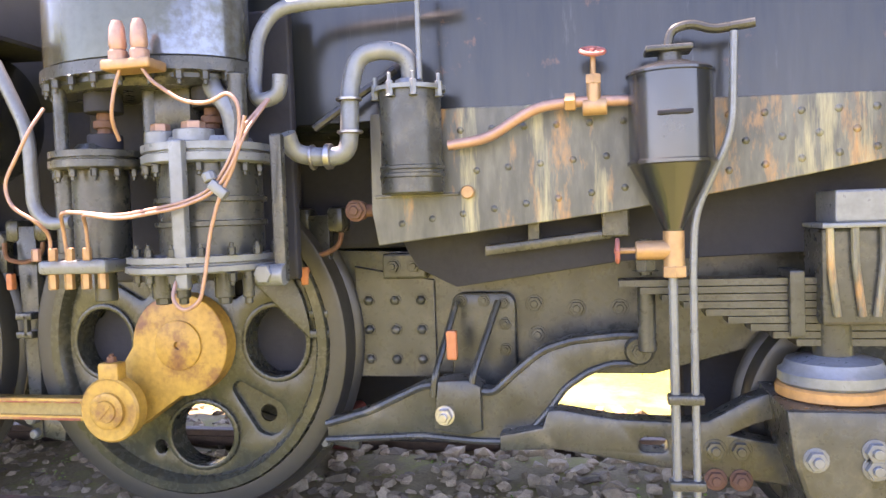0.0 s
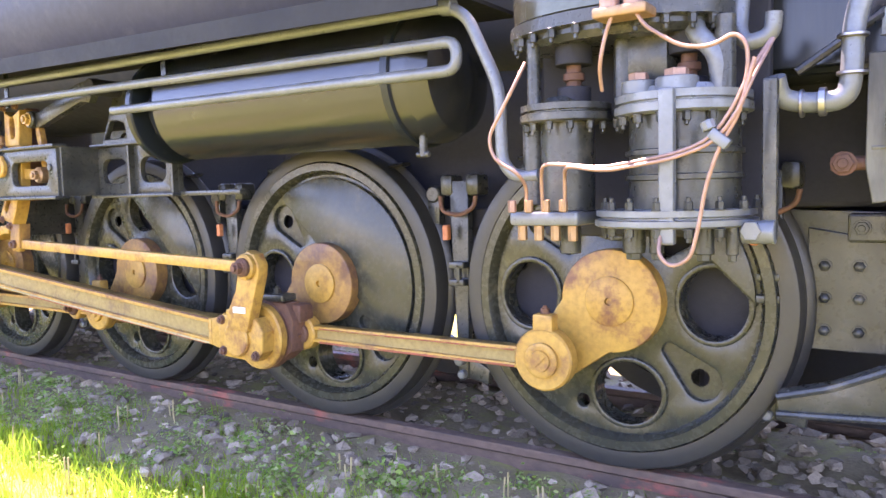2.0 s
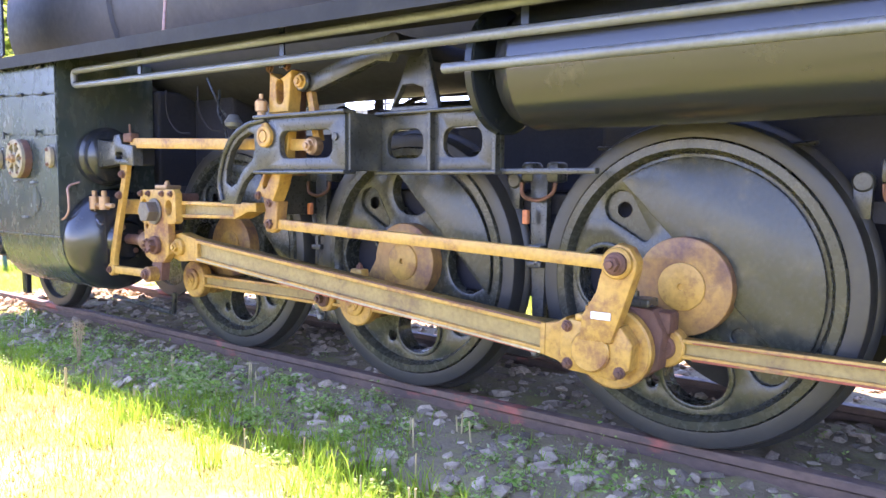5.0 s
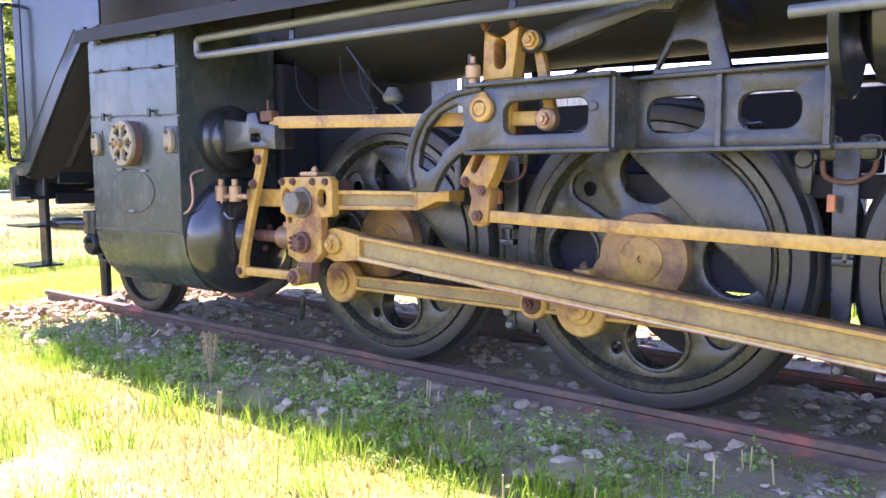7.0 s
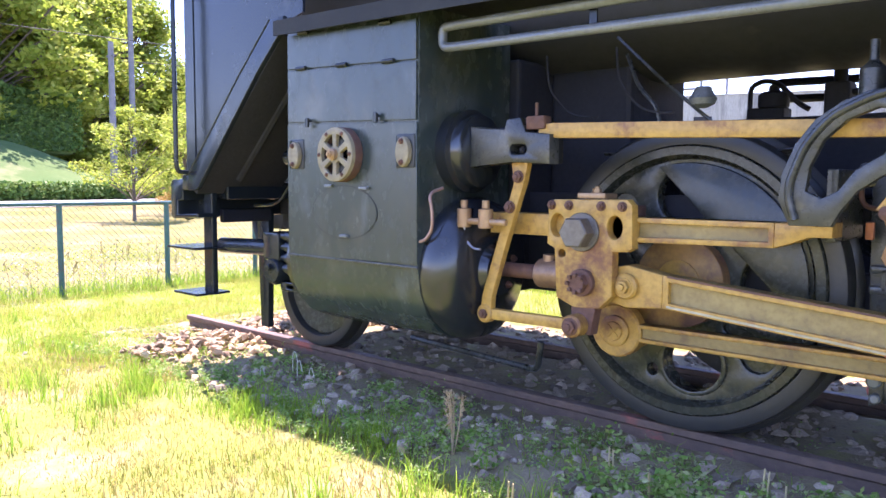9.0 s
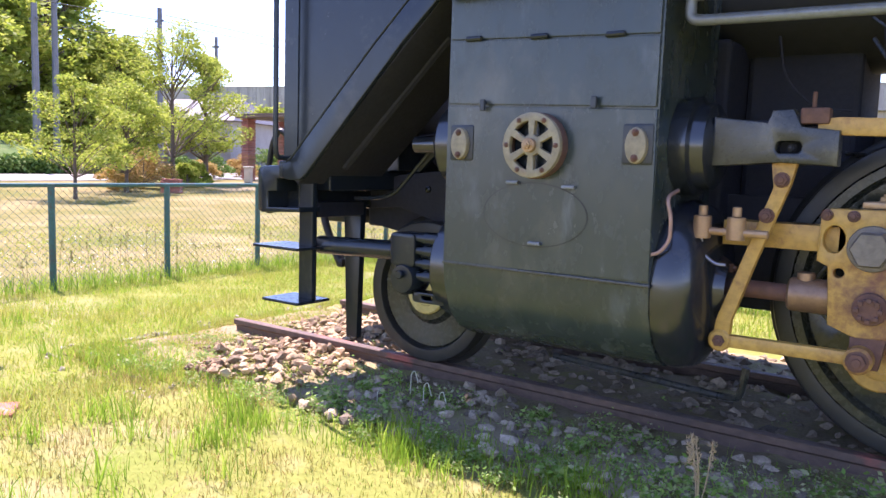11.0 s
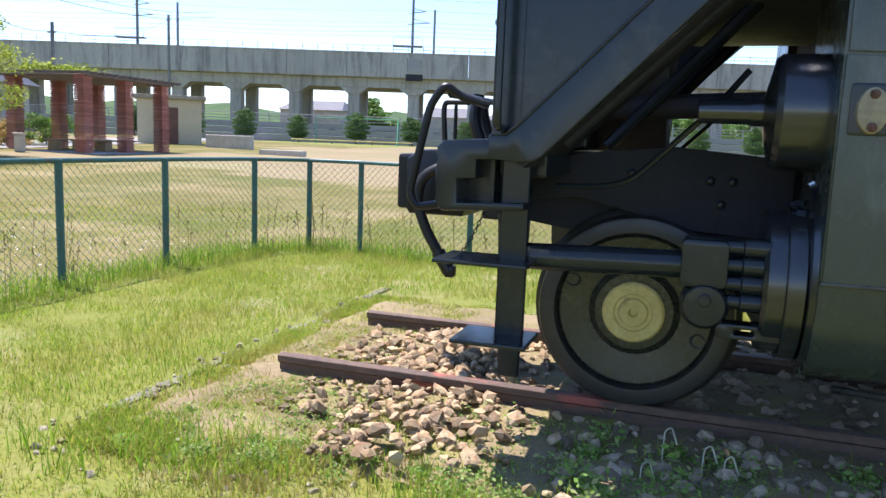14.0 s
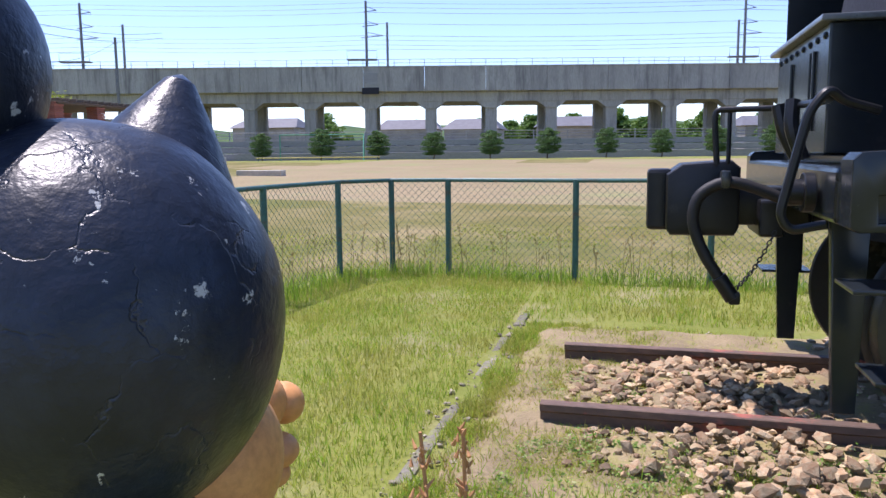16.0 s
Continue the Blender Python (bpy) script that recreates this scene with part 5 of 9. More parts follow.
for i in range(15):
    for j in range(3):
        x_ = 2.56 + i * 0.105 + (0.05 if j % 2 else 0)
        lo_ = 1.10 + (x_ - 2.5) * 0.125
        z_ = lo_ + 0.05 + j * (1.50 - lo_ - 0.09) / 2
        if 2.5 < x_ < 2.74 and z_ > 1.25:
            continue
        bm = B()
        rivet(bm, (x_, -0.375, z_), (0, -1, 0), 0.012)
        part("stay_bolt", bm, M_PLATE, fp)
bm = B()
cyl(bm, (2.398, -0.375, 1.207), (2.398, -0.32, 1.207), 0.034, seg=16)
cyl(bm, (2.36, -0.34, 1.207), (2.48, -0.34, 1.207), 0.022, seg=12)
nut(bm, (2.398, -0.375, 1.207), (0, -1, 0), 0.03, 0.02)
part("bracket_bolt", bm, M_RUSTY, loco)
bm = B()
cyl(bm, (2.79, -0.40, 1.255), (2.79, -0.37, 1.255), 0.022, seg=14)
part("plug", bm, M_BRASS, fp)
bm = B()
box(bm, (2.47, -0.38, 1.245), (2.76, -0.32, 1.256), 0.003)
part("can_shelf", bm, M_PLATE, fp)
bm = B()
plate(bm, [(2.50, 1.09), (2.56, 0.99), (2.70, 0.92), (3.28, 1.0), (3.95, 1.02), (5.5, 1.02), (5.5, 1.55), (2.52, 1.55)], [], -0.16, 2 * YC + 0.16, 0.004)
part("ashpan", bm, M_DARK, loco, "black ashpan")
bm = B()
plate(bm, [(2.82, 1.035), (3.25, 1.085), (3.25, 1.115), (2.82, 1.07)], [], -0.25, -0.19, 0.004)
part("ash_door_bar", bm, M_GREY, loco, "pale grey ashpan door bar")
bm = B()
box(bm, (3.22, -0.26, 1.09), (3.31, -0.18, 1.19), 0.006)
part("door_bracket", bm, M_GREY, loco)
bm = B()
box(bm, (2.97, -0.24, 1.07), (3.01, -0.20, 1.17), 0.004)
part("door_link", bm, M_GREY, loco)
# copper feed pipe with valve
bm = B()
tube(bm, [(2.74, -0.44, 1.405), (2.87, -0.44, 1.42), (2.96, -0.44, 1.475), (3.03, -0.44, 1.51), (3.13, -0.44, 1.52), (3.31, -0.43, 1.515)], 0.017, 14, 0.06)
fd = part("feed_pipe", bm, M_COPPER, loco, "orange-brown copper feed pipe with a valve")
bm = B()
cyl(bm, (3.115, -0.44, 1.52), (3.15, -0.44, 1.52), 0.03, seg=6)
cyl(bm, (3.17, -0.44, 1.50), (3.245, -0.44, 1.50), 0.026, seg=16)
cyl(bm, (3.205, -0.44, 1.50), (3.205, -0.44, 1.58), 0.022, seg=14)
cyl(bm, (3.205, -0.44, 1.57), (3.205, -0.44, 1.60), 0.026, seg=6)
cyl(bm, (3.205, -0.44, 1.60), (3.205, -0.44, 1.66), 0.009, seg=10)
part("valve_body", bm, M_BRASS, fd)


def hand_wheel(at, axis, r, spokes, tr, material, parent, name="hand_wheel", label=""):
    bm = B()
    d, u, w = frame_axes(axis)
    at = Vector(at)
    pts = [at + r * (math.cos(k * math.tau / 24) * u + math.sin(k * math.tau / 24) * w) for k in range(25)]
    tube(bm, pts, tr, 8, 0)
    for k in range(spokes):
        a = k * math.tau / spokes
        tube(bm, [at, at + r * (math.cos(a) * u + math.sin(a) * w)], tr * 0.8, 6, 0)
    cyl(bm, at - d * tr * 1.5, at + d * tr * 1.5, r * 0.25, seg=14)
    return part(name, bm, material, parent, label)


M_FADED = mat("faded_red", (0.42, 0.10, 0.085), (0.30, 0.10, 0.08), 0.6, bump=0.2)
hand_wheel((3.205, -0.44, 1.672), (0.1, -0.5, 1), 0.036, 6, 0.007, M_FADED, fd, label="faded red hand wheel")
# sand or oil drum with a cone
bm = B()
lathe(bm, [(0.03, 0.0), (0.032, 0.01), (0.127, 0.205), (0.133, 0.208), (0.133, 0.218), (0.127, 0.221), (0.127, 0.475), (0.133, 0.478), (0.133, 0.486), (0.12, 0.495), (0.06, 0.515), (0, 0.518)], (3.435, -0.43, 1.105), (0, 0, 1), 40)
drum = part("cone_drum", bm, M_GLOSS, loco, "glossy black drum with a conical base")
bm = B()
box(bm, (3.385, -0.568, 1.45), (3.485, -0.552, 1.463), 0.002)
part("drum_slot", bm, M_DARK, drum)
bm = B()
box(bm, (3.36, -0.48, 1.65), (3.50, -0.38, 1.668), 0.006)
cyl(bm, (3.435, -0.43, 1.61), (3.435, -0.43, 1.66), 0.035, seg=16)
tube(bm, [(3.43, -0.43, 1.67), (3.44, -0.43, 1.72), (3.50, -0.43, 1.735), (3.56, -0.43, 1.71), (3.68, -0.44, 1.72)], 0.014, 10, 0.03)
part("drum_cap", bm, M_GREY, drum)
bm = B()
cyl(bm, (3.435, -0.43, 0.965), (3.435, -0.43, 1.11), 0.032, seg=16)
cyl(bm, (3.32, -0.43, 1.05), (3.45, -0.43, 1.05), 0.03, seg=16)
cyl(bm, (3.27, -0.43, 1.05), (3.33, -0.43, 1.05), 0.01, seg=10)
cyl(bm, (3.435, -0.43, 0.965), (3.435, -0.43, 1.0), 0.038, seg=6)
part("drain_valve", bm, M_BRASS, drum, "brass drain valve")
hand_wheel((3.265, -0.43, 1.05), (1, 0, 0), 0.034, 5, 0.007, M_FADED, drum, label="faded red hand wheel")
for pts, r_ in (([(3.43, -0.43, 0.97), (3.43, -0.43, 0.02), (3.43, -0.43, -0.10)], 0.014), ([(3.62, -0.44, 1.70), (3.61, -0.44, 1.40), (3.55, -0.43, 1.27), (3.50, -0.43, 1.16), (3.49, -0.43, 1.0), (3.49, -0.43, -0.10)], 0.012)):
    bm = B()
    tube(bm, pts, r_, 10, 0.08)
    part("drain_pipe", bm, M_PIPE, loco, "thin grey drain pipe")
for z_ in (0.57, 0.30):
    bm = B()
    box(bm, (3.405, -0.455, z_), (3.515, -0.405, z_ + 0.03), 0.006)
    part("pipe_clamp", bm, M_GREY, loco)

# ---- trailing end ----
bm = B()
plate(bm, [(2.245, 0.545), (2.57, 0.545), (2.57, 0.93), (2.245, 0.99)], [], 0.045, 0.066, 0.004)
rp = part("riveted_plate", bm, M_GREY, loco, "grey frame plate with rivet heads")
for x_ in (2.30, 2.41, 2.516):
    for z_ in (0.852, 0.735, 0.617):
        bm = B()
        nut(bm, (x_, 0.046, z_), (0, -1, 0), 0.02, 0.014, False)
        rivet(bm, (x_, 0.034, z_), (0, -1, 0), 0.018)
        part("rivet", bm, M_GREY, rp)
bm = B()
box(bm, (2.375, 0.0, 0.94), (2.55, 0.07, 1.04), 0.01)
part("bracket", bm, M_GREY, rp)
for x_ in (2.42, 2.505):
    bm = B()
    nut(bm, (x_, 0.0, 0.99), (0, -1, 0), 0.024, 0.02)
    part("bracket_bolt", bm, M_GREY, rp)
for x_, z_ in ((2.96, 0.83), (2.97, 0.71), (3.12, 0.81), (3.28, 0.81)):
    bm = B()
    nut(bm, (x_, 0.066, z_), (0, -1, 0), 0.028, 0.018)
    part("frame_bolt", bm, M_GREY, loco)
bm = B()
plate(bm, rrect(2.64, 0.50, 2.89, 0.88, 0.05), [], 0.02, 0.066, 0.01)
gb = part("gusset_box", bm, M_GREY, loco)
for x_, z_ in ((2.68, 0.85), (2.77, 0.85), (2.845, 0.84), (2.85, 0.76), (2.85, 0.66)):
    bm = B()
    nut(bm, (x_, 0.02, z_), (0, -1, 0), 0.02, 0.014)
    part("gusset_bolt", bm, M_GREY, gb)
# equalising lever
lever = [(2.18, 0.42), (2.35, 0.47), (2.55, 0.565), (2.64, 0.58), (2.72, 0.56), (2.82, 0.545), (2.90, 0.62), (3.0, 0.70), (3.10, 0.735), (3.28, 0.755), (3.36, 0.75), (3.40, 0.71), (3.385, 0.655), (3.33, 0.63), (3.24, 0.63), (3.16, 0.60), (3.08, 0.545), (3.02, 0.46), (2.95, 0.385), (2.86, 0.345), (2.75, 0.345), (2.55, 0.36), (2.18, 0.335)]
bm = B()
plate(bm, lever, [], -0.16, -0.09, 0.01)
eq = part("equalising_lever", bm, M_GREY, loco, "thick wavy grey cast lever")
bm = B()
tube(bm, [(p, -0.165, q - 0.012) for p, q in lever[0:11]], 0.014, 8, 0.03)
part("lever_bead", bm, M_GREY, eq)
bm = B()
tube(bm, [(p, -0.165, q + 0.012) for p, q in lever[13:]], 0.012, 8, 0.03)
part("lever_bead", bm, M_GREY, eq)
bm = B()
boss(bm, 3.335, 0.69, 0.05, -0.19, -0.06)
nut(bm, (3.335, -0.19, 0.69), (0, -1, 0), 0.025, 0.012)
part("lever_pin", bm, M_GREY, eq)
bm = B()
plate(bm, [(2.60, 0.40), (2.72, 0.38), (2.78, 0.40), (2.78, 0.56), (2.73, 0.585), (2.62, 0.58)], [], -0.19, -0.06, 0.012)
part("hanger_shoe", bm, M_GREY, eq)
bm = B()
nut(bm, (2.645, -0.19, 0.455), (0, -1, 0), 0.03, 0.03)
part("hanger_bolt", bm, M_STEEL, eq)
for xa, xb in ((2.60, 2.67), (2.74, 2.83)):
    bm = B()
    tube(bm, [(xa, -0.175, 0.52), (xa + 0.01, -0.175, 0.60), (xb, -0.02, 0.85)], 0.013, 8, 0.03)
    part("hanger_bar", bm, M_GREY, eq)
bm = B()
box(bm, (2.645, -0.13, 0.645), (2.685, -0.10, 0.755), 0.008)
part("orange_link", bm, mat("faded_orange", (0.62, 0.21, 0.09), rough=0.6), eq, "faded orange link piece")
# leaf spring and axlebox
SPX = 3.97
sprung = None
for i in range(9):
    h = 0.70 - i * 0.068
    bm = B()
    n_ = 12
    rows = []
    for k in range(n_ + 1):
        x_ = -h + 2 * h * k / n_
        z_ = 0.945 - i * 0.0245 + 0.0 * x_
        rows.append([bm.verts.new((SPX + x_, y_, z_ + dz)) for y_, dz in ((-0.30, 0), (-0.30, -0.021), (-0.18, -0.021), (-0.18, 0))])
    for a, b in zip(rows, rows[1:]):
        for k in range(4):
            bm.faces.new((a[k], a[(k + 1) % 4], b[(k + 1) % 4], b[k]))
    bm.faces.new(rows[0])
    bm.faces.new(rows[-1])
    if sprung is None:
        sprung = part("leaf_spring", bm, M_GREY, loco, "stacked grey leaf spring")
    else:
        part("leaf", bm, M_GREY, sprung)
bm = B()
box(bm, (3.79, -0.33, 0.76), (3.835, -0.16, 0.97), 0.006)
part("spring_band", bm, M_GREY, sprung)
bm = B()
cyl(bm, (3.36, -0.24, 0.70), (3.36, -0.24, 0.93), 0.03, seg=14)
cyl(bm, (3.36, -0.24, 0.955), (3.36, -0.24, 1.08), 0.02, seg=12)
nut(bm, (3.36, -0.24, 0.97), (0, 0, 1), 0.035, 0.04)
part("spring_hanger", bm, M_GREY, sprung)
bm = B()
box(bm, (3.875, -0.36, 0.80), (4.12, -0.14, 1.10), 0.012)
pd = part("spring_buckle", bm, M_GREY, loco, "tall grey-green spring buckle box")
bm = B()
box(bm, (3.91, -0.38, 1.115), (4.12, -0.16, 1.215), 0.008)
part("buckle_cap", bm, M_PIPE, pd)
bm = B()
box(bm, (3.87, -0.39, 1.10), (4.14, -0.14, 1.116), 0.004)
part("cap_plate", bm, M_PIPE, pd)
for x_ in (3.895, 3.965, 4.045, 4.10):
    bm = B()
    tube(bm, [(x_, -0.375, 1.10), (x_, -0.375, 1.0), (x_ + (0.02 if x_ < 4 else -0.02), -0.37, 0.83)], 0.012, 8, 0.03)
    part("buckle_rib", bm, M_PLATE, pd)
bm = B()
cyl(bm, (3.93, -0.26, 0.66), (3.93, -0.26, 0.82), 0.06, seg=24)
part("spring_post", bm, M_GREY, pd)
bm = B()
lathe(bm, [(0.155, 0), (0.165, 0.01), (0.165, 0.04), (0.15, 0.05), (0.14, 0.075), (0.08, 0.09), (0, 0.09)], (3.93, -0.26, 0.605), (0, 0, 1), 36)
part("pivot_cup", bm, M_PIPE, pd, "grey pivot cup")
bm = B()
lathe(bm, [(0.16, 0), (0.172, 0.006), (0.172, 0.034), (0.16, 0.04)], (3.93, -0.26, 0.565), (0, 0, 1), 36)
part("pivot_ring", bm, mat("orange_grease", (0.55, 0.27, 0.09), rough=0.5), pd, "orange-stained ring")
bm = B()
plate(bm, [(3.74, 0.565), (4.3, 0.565), (4.5, 0.40), (4.5, 0.10), (3.82, 0.10), (3.80, 0.27), (3.76, 0.40)], [], -0.48, -0.05, 0.015)
tf = part("truck_frame", bm, M_GREY, loco, "heavy grey trailing truck frame")
for x_, z_ in ((3.82, 0.42), (3.98, 0.40), (3.98, 0.45)):
    bm = B()
    nut(bm, (x_, -0.48, z_), (0, -1, 0), 0.03, 0.025)
    part("frame_bolt", bm, M_PIPE, tf)
bm = B()
plate(bm, [(3.02, 0.49), (3.06, 0.495), (3.25, 0.465), (3.45, 0.46), (3.55, 0.465), (3.68, 0.54), (3.77, 0.57), (3.80, 0.49), (3.70, 0.46), (3.62, 0.42), (3.82, 0.38), (3.82, 0.25), (3.53, 0.285), (3.05, 0.355), (2.85, 0.345), (2.85, 0.40), (3.0, 0.43)], [rrect(3.325, 0.355, 3.42, 0.405, 0.022)], -0.24, -0.15, 0.008)
part("truck_bar", bm, M_GREY, loco, "grey truck side bar with an oval hole")
for x_ in (3.57, 3.65):
    for z_ in (0.27, 0.37):
        bm = B()
        nut(bm, (x_, -0.24, z_), (0, -1, 0), 0.03, 0.02)
        part("truck_bolt", bm, M_RUSTY if z_ < 0.3 else M_GREY, loco)
# cab underside, far right
bm = B()
box(bm, (4.3, -0.85, 1.30), (6.4, 2 * YC + 0.85, 1.62), 0.01)
box(bm, (4.5, -0.95, 1.62), (6.4, 2 * YC + 0.95, 3.6), 0.02)
part("cab", bm, M_BLACK, loco, "black driver's cab")

# ---- springs, hangers and brakes between the wheels ----
for ax in AX:
    ls = None
    for i in range(5):
        bm = B()
        h = 0.46 - i * 0.07
        tube(bm, [(ax - h, 0.03, 1.29 - i * 0.021), (ax, 0.03, 1.26 - i * 0.021), (ax + h, 0.03, 1.29 - i * 0.021)], 0.0105, 6, 0.2)
        bmesh.ops.transform(bm, matrix=Matrix.Translation((0, 0.03, 0)) @ Matrix.Diagonal((1, 4.0, 1, 1)) @ Matrix.Translation((0, -0.03, 0)), verts=bm.verts[:])
        if ls is None:
            ls = part("driver_spring", bm, M_GREY, loco, "grey leaf spring over a driving wheel")
        else:
            part("leaf", bm, M_GREY, ls)
for mx in (0.79, -0.76, -2.31, 2.12):
    bm = B()
    plate(bm, [(mx - 0.05, 1.20), (mx + 0.05, 1.20), (mx + 0.045, 0.80), (mx + 0.03, 0.28), (mx - 0.02, 0.26), (mx - 0.04, 0.80)], [], -0.02, 0.02, 0.006)
    bh = part("brake_hanger", bm, M_GREY, loco, "grey brake hanger between the wheels")
    bm = B()
    for z_ in (0.72, 0.80):
        box(bm, (mx - 0.03, -0.075, z_), (mx + 0.05, -0.01, z_ + 0.03), 0.006)
    box(bm, (mx + 0.01, -0.075, 0.73), (mx + 0.03, -0.05, 0.82), 0.004)
    part("hanger_clip", bm, M_GREY, bh)
    bm = B()
    boss(bm, mx, 0.37, 0.028, -0.06, 0.02)
    boss(bm, mx + 0.005, 0.30, 0.02, -0.05, 0.02)
    part("pin", bm, M_PIPE, bh)
    bm = B()
    plate(bm, [(mx - 0.03, 0.42), (mx + 0.14, 0.33), (mx + 0.13, 0.26), (mx + 0.02, 0.28)], [], -0.01, 0.03, 0.006)
    part("brake_shoe", bm, M_GREY, bh)
    bm = B()
    box(bm, (mx - 0.10, -0.03, 1.13), (mx - 0.03, 0.08, 1.23), 0.02)
    part("spring_link", bm, M_GREY, bh)
    bm = B()
    box(bm, (mx + 0.04, -0.03, 1.13), (mx + 0.11, 0.08, 1.23), 0.02)
    part("spring_link", bm, M_GREY, bh)
    bm = B()
    boss(bm, mx - 0.16, 1.14, 0.04, 0.0, 0.06)
    plate(bm, [(mx - 0.195, 1.14), (mx - 0.125, 1.14), (mx - 0.13, 1.0), (mx - 0.19, 1.0)], [], 0.01, 0.05, 0.004)
    part("spring_eye", bm, M_GREY, bh)
    bm = B()
    tube(bm, [(mx - 0.08, -0.05, 1.13), (mx - 0.07, -0.06, 1.06), (mx + 0.03, -0.06, 1.04), (mx + 0.10, -0.05, 1.08), (mx + 0.11, -0.05, 1.13)], 0.010, 8, 0.04)
    part("spring_strap", bm, M_RUSTY, bh)
    bm = B()
    box(bm, (mx - 0.05, -0.09, 0.93), (mx - 0.02, -0.06, 1.0), 0.006)
    part("orange_link", bm, bpy.data.materials["faded_orange"], bh)
    bm = B()
    cyl(bm, (mx, 0.0, 0.32), (mx, 2 * YC, 0.32), 0.035, seg=12)
    part("brake_beam", bm, M_FADED, loco, "dull red brake beam")
bm = B()
tube(bm, [(-4.9, 0.02, 0.17), (-3.98, 0.0, 0.13), (-3.90, -0.05, 0.15), (-3.88, -0.05, 0.30)], 0.018, 8, 0.05)
part("drain_pipe", bm, M_GREY, loco)
bm = B()
box(bm, (-5.05, -0.05, 0.55), (-4.05, 2 * YC + 0.05, 1.80), 0.02)
part("cylinder_saddle", bm, M_DARK, loco)
bm = B()
box(bm, (-4.05, 0.25, 1.05), (-3.55, 0.9, 1.78), 0.03)
part("frame_stretcher", bm, M_DARK, loco)
bm = B()
box(bm, (-0.55, 0.2, 0.75), (1.9, 0.95, 1.75), 0.03)
part("boiler_cradle", bm, M_DARK, loco)
bm = B()
box(bm, (1.30, -0.15, 1.28), (1.50, 0.1, 1.85), 0.02)
part("pump_bracket", bm, M_DARK, loco)
bm = B()
box(bm, (1.42, -0.42, 0.98), (2.20, -0.38, 1.9), 0.01)
part("pump_backplate", bm, M_DARK, loco)
bm = B()
for p_ in ([(-3.5, 0.0, 1.85), (-3.2, -0.1, 1.60), (-3.0, -0.05, 1.42)],):
    tube(bm, p_, 0.008, 6, 0.1)
part("sand_pipe", bm, M_GREY, loco)
bm = B()
lathe(bm, [(0.02, 0), (0.05, 0.015), (0.06, 0.04), (0.04, 0.07), (0.03, 0.09), (0, 0.09)], (-3.0, -0.15, 1.47), (0, 0, 1), 18)
part("check_valve", bm, M_PIPE, loco, "small grey valve in the shade")
bm = B()
tube(bm, [(-3.42, -0.40, 1.93), (-3.46, -0.36, 2.05), (-3.50, -0.32, 2.25), (-3.52, -0.28, 2.6)], 0.011, 8, 0.1)
part("copper_tube", bm, M_COPPER, loco, "thin copper tube on the boiler side")
# plain boxes added in dark iron to fill the shaded space between the frames
for a_, b_, nm in (((1.75, 0.42, 0.16), (2.96, 0.92, 0.98), "brake_cylinder"), ((3.52, 0.30, 0.14), (4.6, 0.85, 0.78), "truck_centre"), ((-3.95, 0.86, 1.08), (-0.75, 0.90, 1.50), "inner_plate")):
    bm = B()
    box(bm, a_, b_, 0.03)
    part(nm, bm, M_DARK, loco)

# ---- locomotive: casing panels and front end ----
casing = [o for o in loco.children if o.name == "cylinder_casing"][0]
for poly in ([(-5.08, 1.935), (-4.10, 1.90), (-4.10, 1.713), (-5.08, 1.753)], [(-5.08, 1.745), (-4.10, 1.705), (-4.10, 1.435), (-5.08, 1.467)], [(-5.085, 1.457), (-4.095, 1.425), (-4.09, 0.752), (-5.085, 0.735)]):
    bm = B()
    plate(bm, poly, [], -0.813, -0.803, 0.003)
    part("casing_panel", bm, M_CASING, casing)
for x_, z_ in ((-4.95, 1.748), (-4.62, 1.735), (-4.28, 1.72), (-4.93, 1.935), (-4.3, 1.905)):
    bm = B()
    cyl(bm, (x_ - 0.04, -0.82, z_), (x_ + 0.04, -0.82, z_), 0.012, seg=10)
    part("hinge", bm, M_BLACK, casing)
for x_ in (-4.88, -4.35):
    bm = B()
    cyl(bm, (x_, -0.813, 1.465), (x_, -0.84, 1.465), 0.008, seg=8)
    box(bm, (x_ - 0.012, -0.845, 1.43), (x_ + 0.012, -0.83, 1.48), 0.004)
    part("catch", bm, M_BLACK, casing)
bm = B()
cyl(bm, (-4.605, -0.81, 1.28), (-4.605, -0.83, 1.28), 0.11, seg=36)
vw = part("valve_boss", bm, M_BLACK, casing, "black round valve boss")
M_PALE = mat("pale_ochre", (0.30, 0.25, 0.15), (0.22, 0.18, 0.11), 0.55, scale=10, bump=0.25, stain=(0.20, 0.10, 0.06), stain_at=(0.58, 0.75), stain_scale=12)
bm = B()
wedges = []
for k in range(6):
    a = radians(60 * k)
    wd = [(-4.605 + r_ * math.cos(a + radians(t)), 1.28 + r_ * math.sin(a + radians(t))) for r_, ts in ((0.045, (14, 0, -14)), (0.103, (-21, -10, 0, 10, 21))) for t in ts]
    wedges.append(wd)
plate(bm, ring(-4.605, 1.28, 0.137, n=48), wedges, -0.885, -0.862, 0.004)
part("spoked_cover", bm, M_PALE, vw, "pale six-spoked round cover")
bm = B()
plate(bm, ring(-4.605, 1.28, 0.139, n=48), [ring(-4.605, 1.28, 0.112, n=40)], -0.862, -0.815, 0.002)
part("cover_rim", bm, M_RUSTY, vw, "rust-brown rim of the round cover")
bm = B()
cyl(bm, (-4.605, -0.885, 1.28), (-4.605, -0.91, 1.28), 0.03, seg=18)
nut(bm, (-4.605, -0.91, 1.28), (0, -1, 0), 0.018, 0.015)
part("centre_nut", bm, M_BRASS, vw)
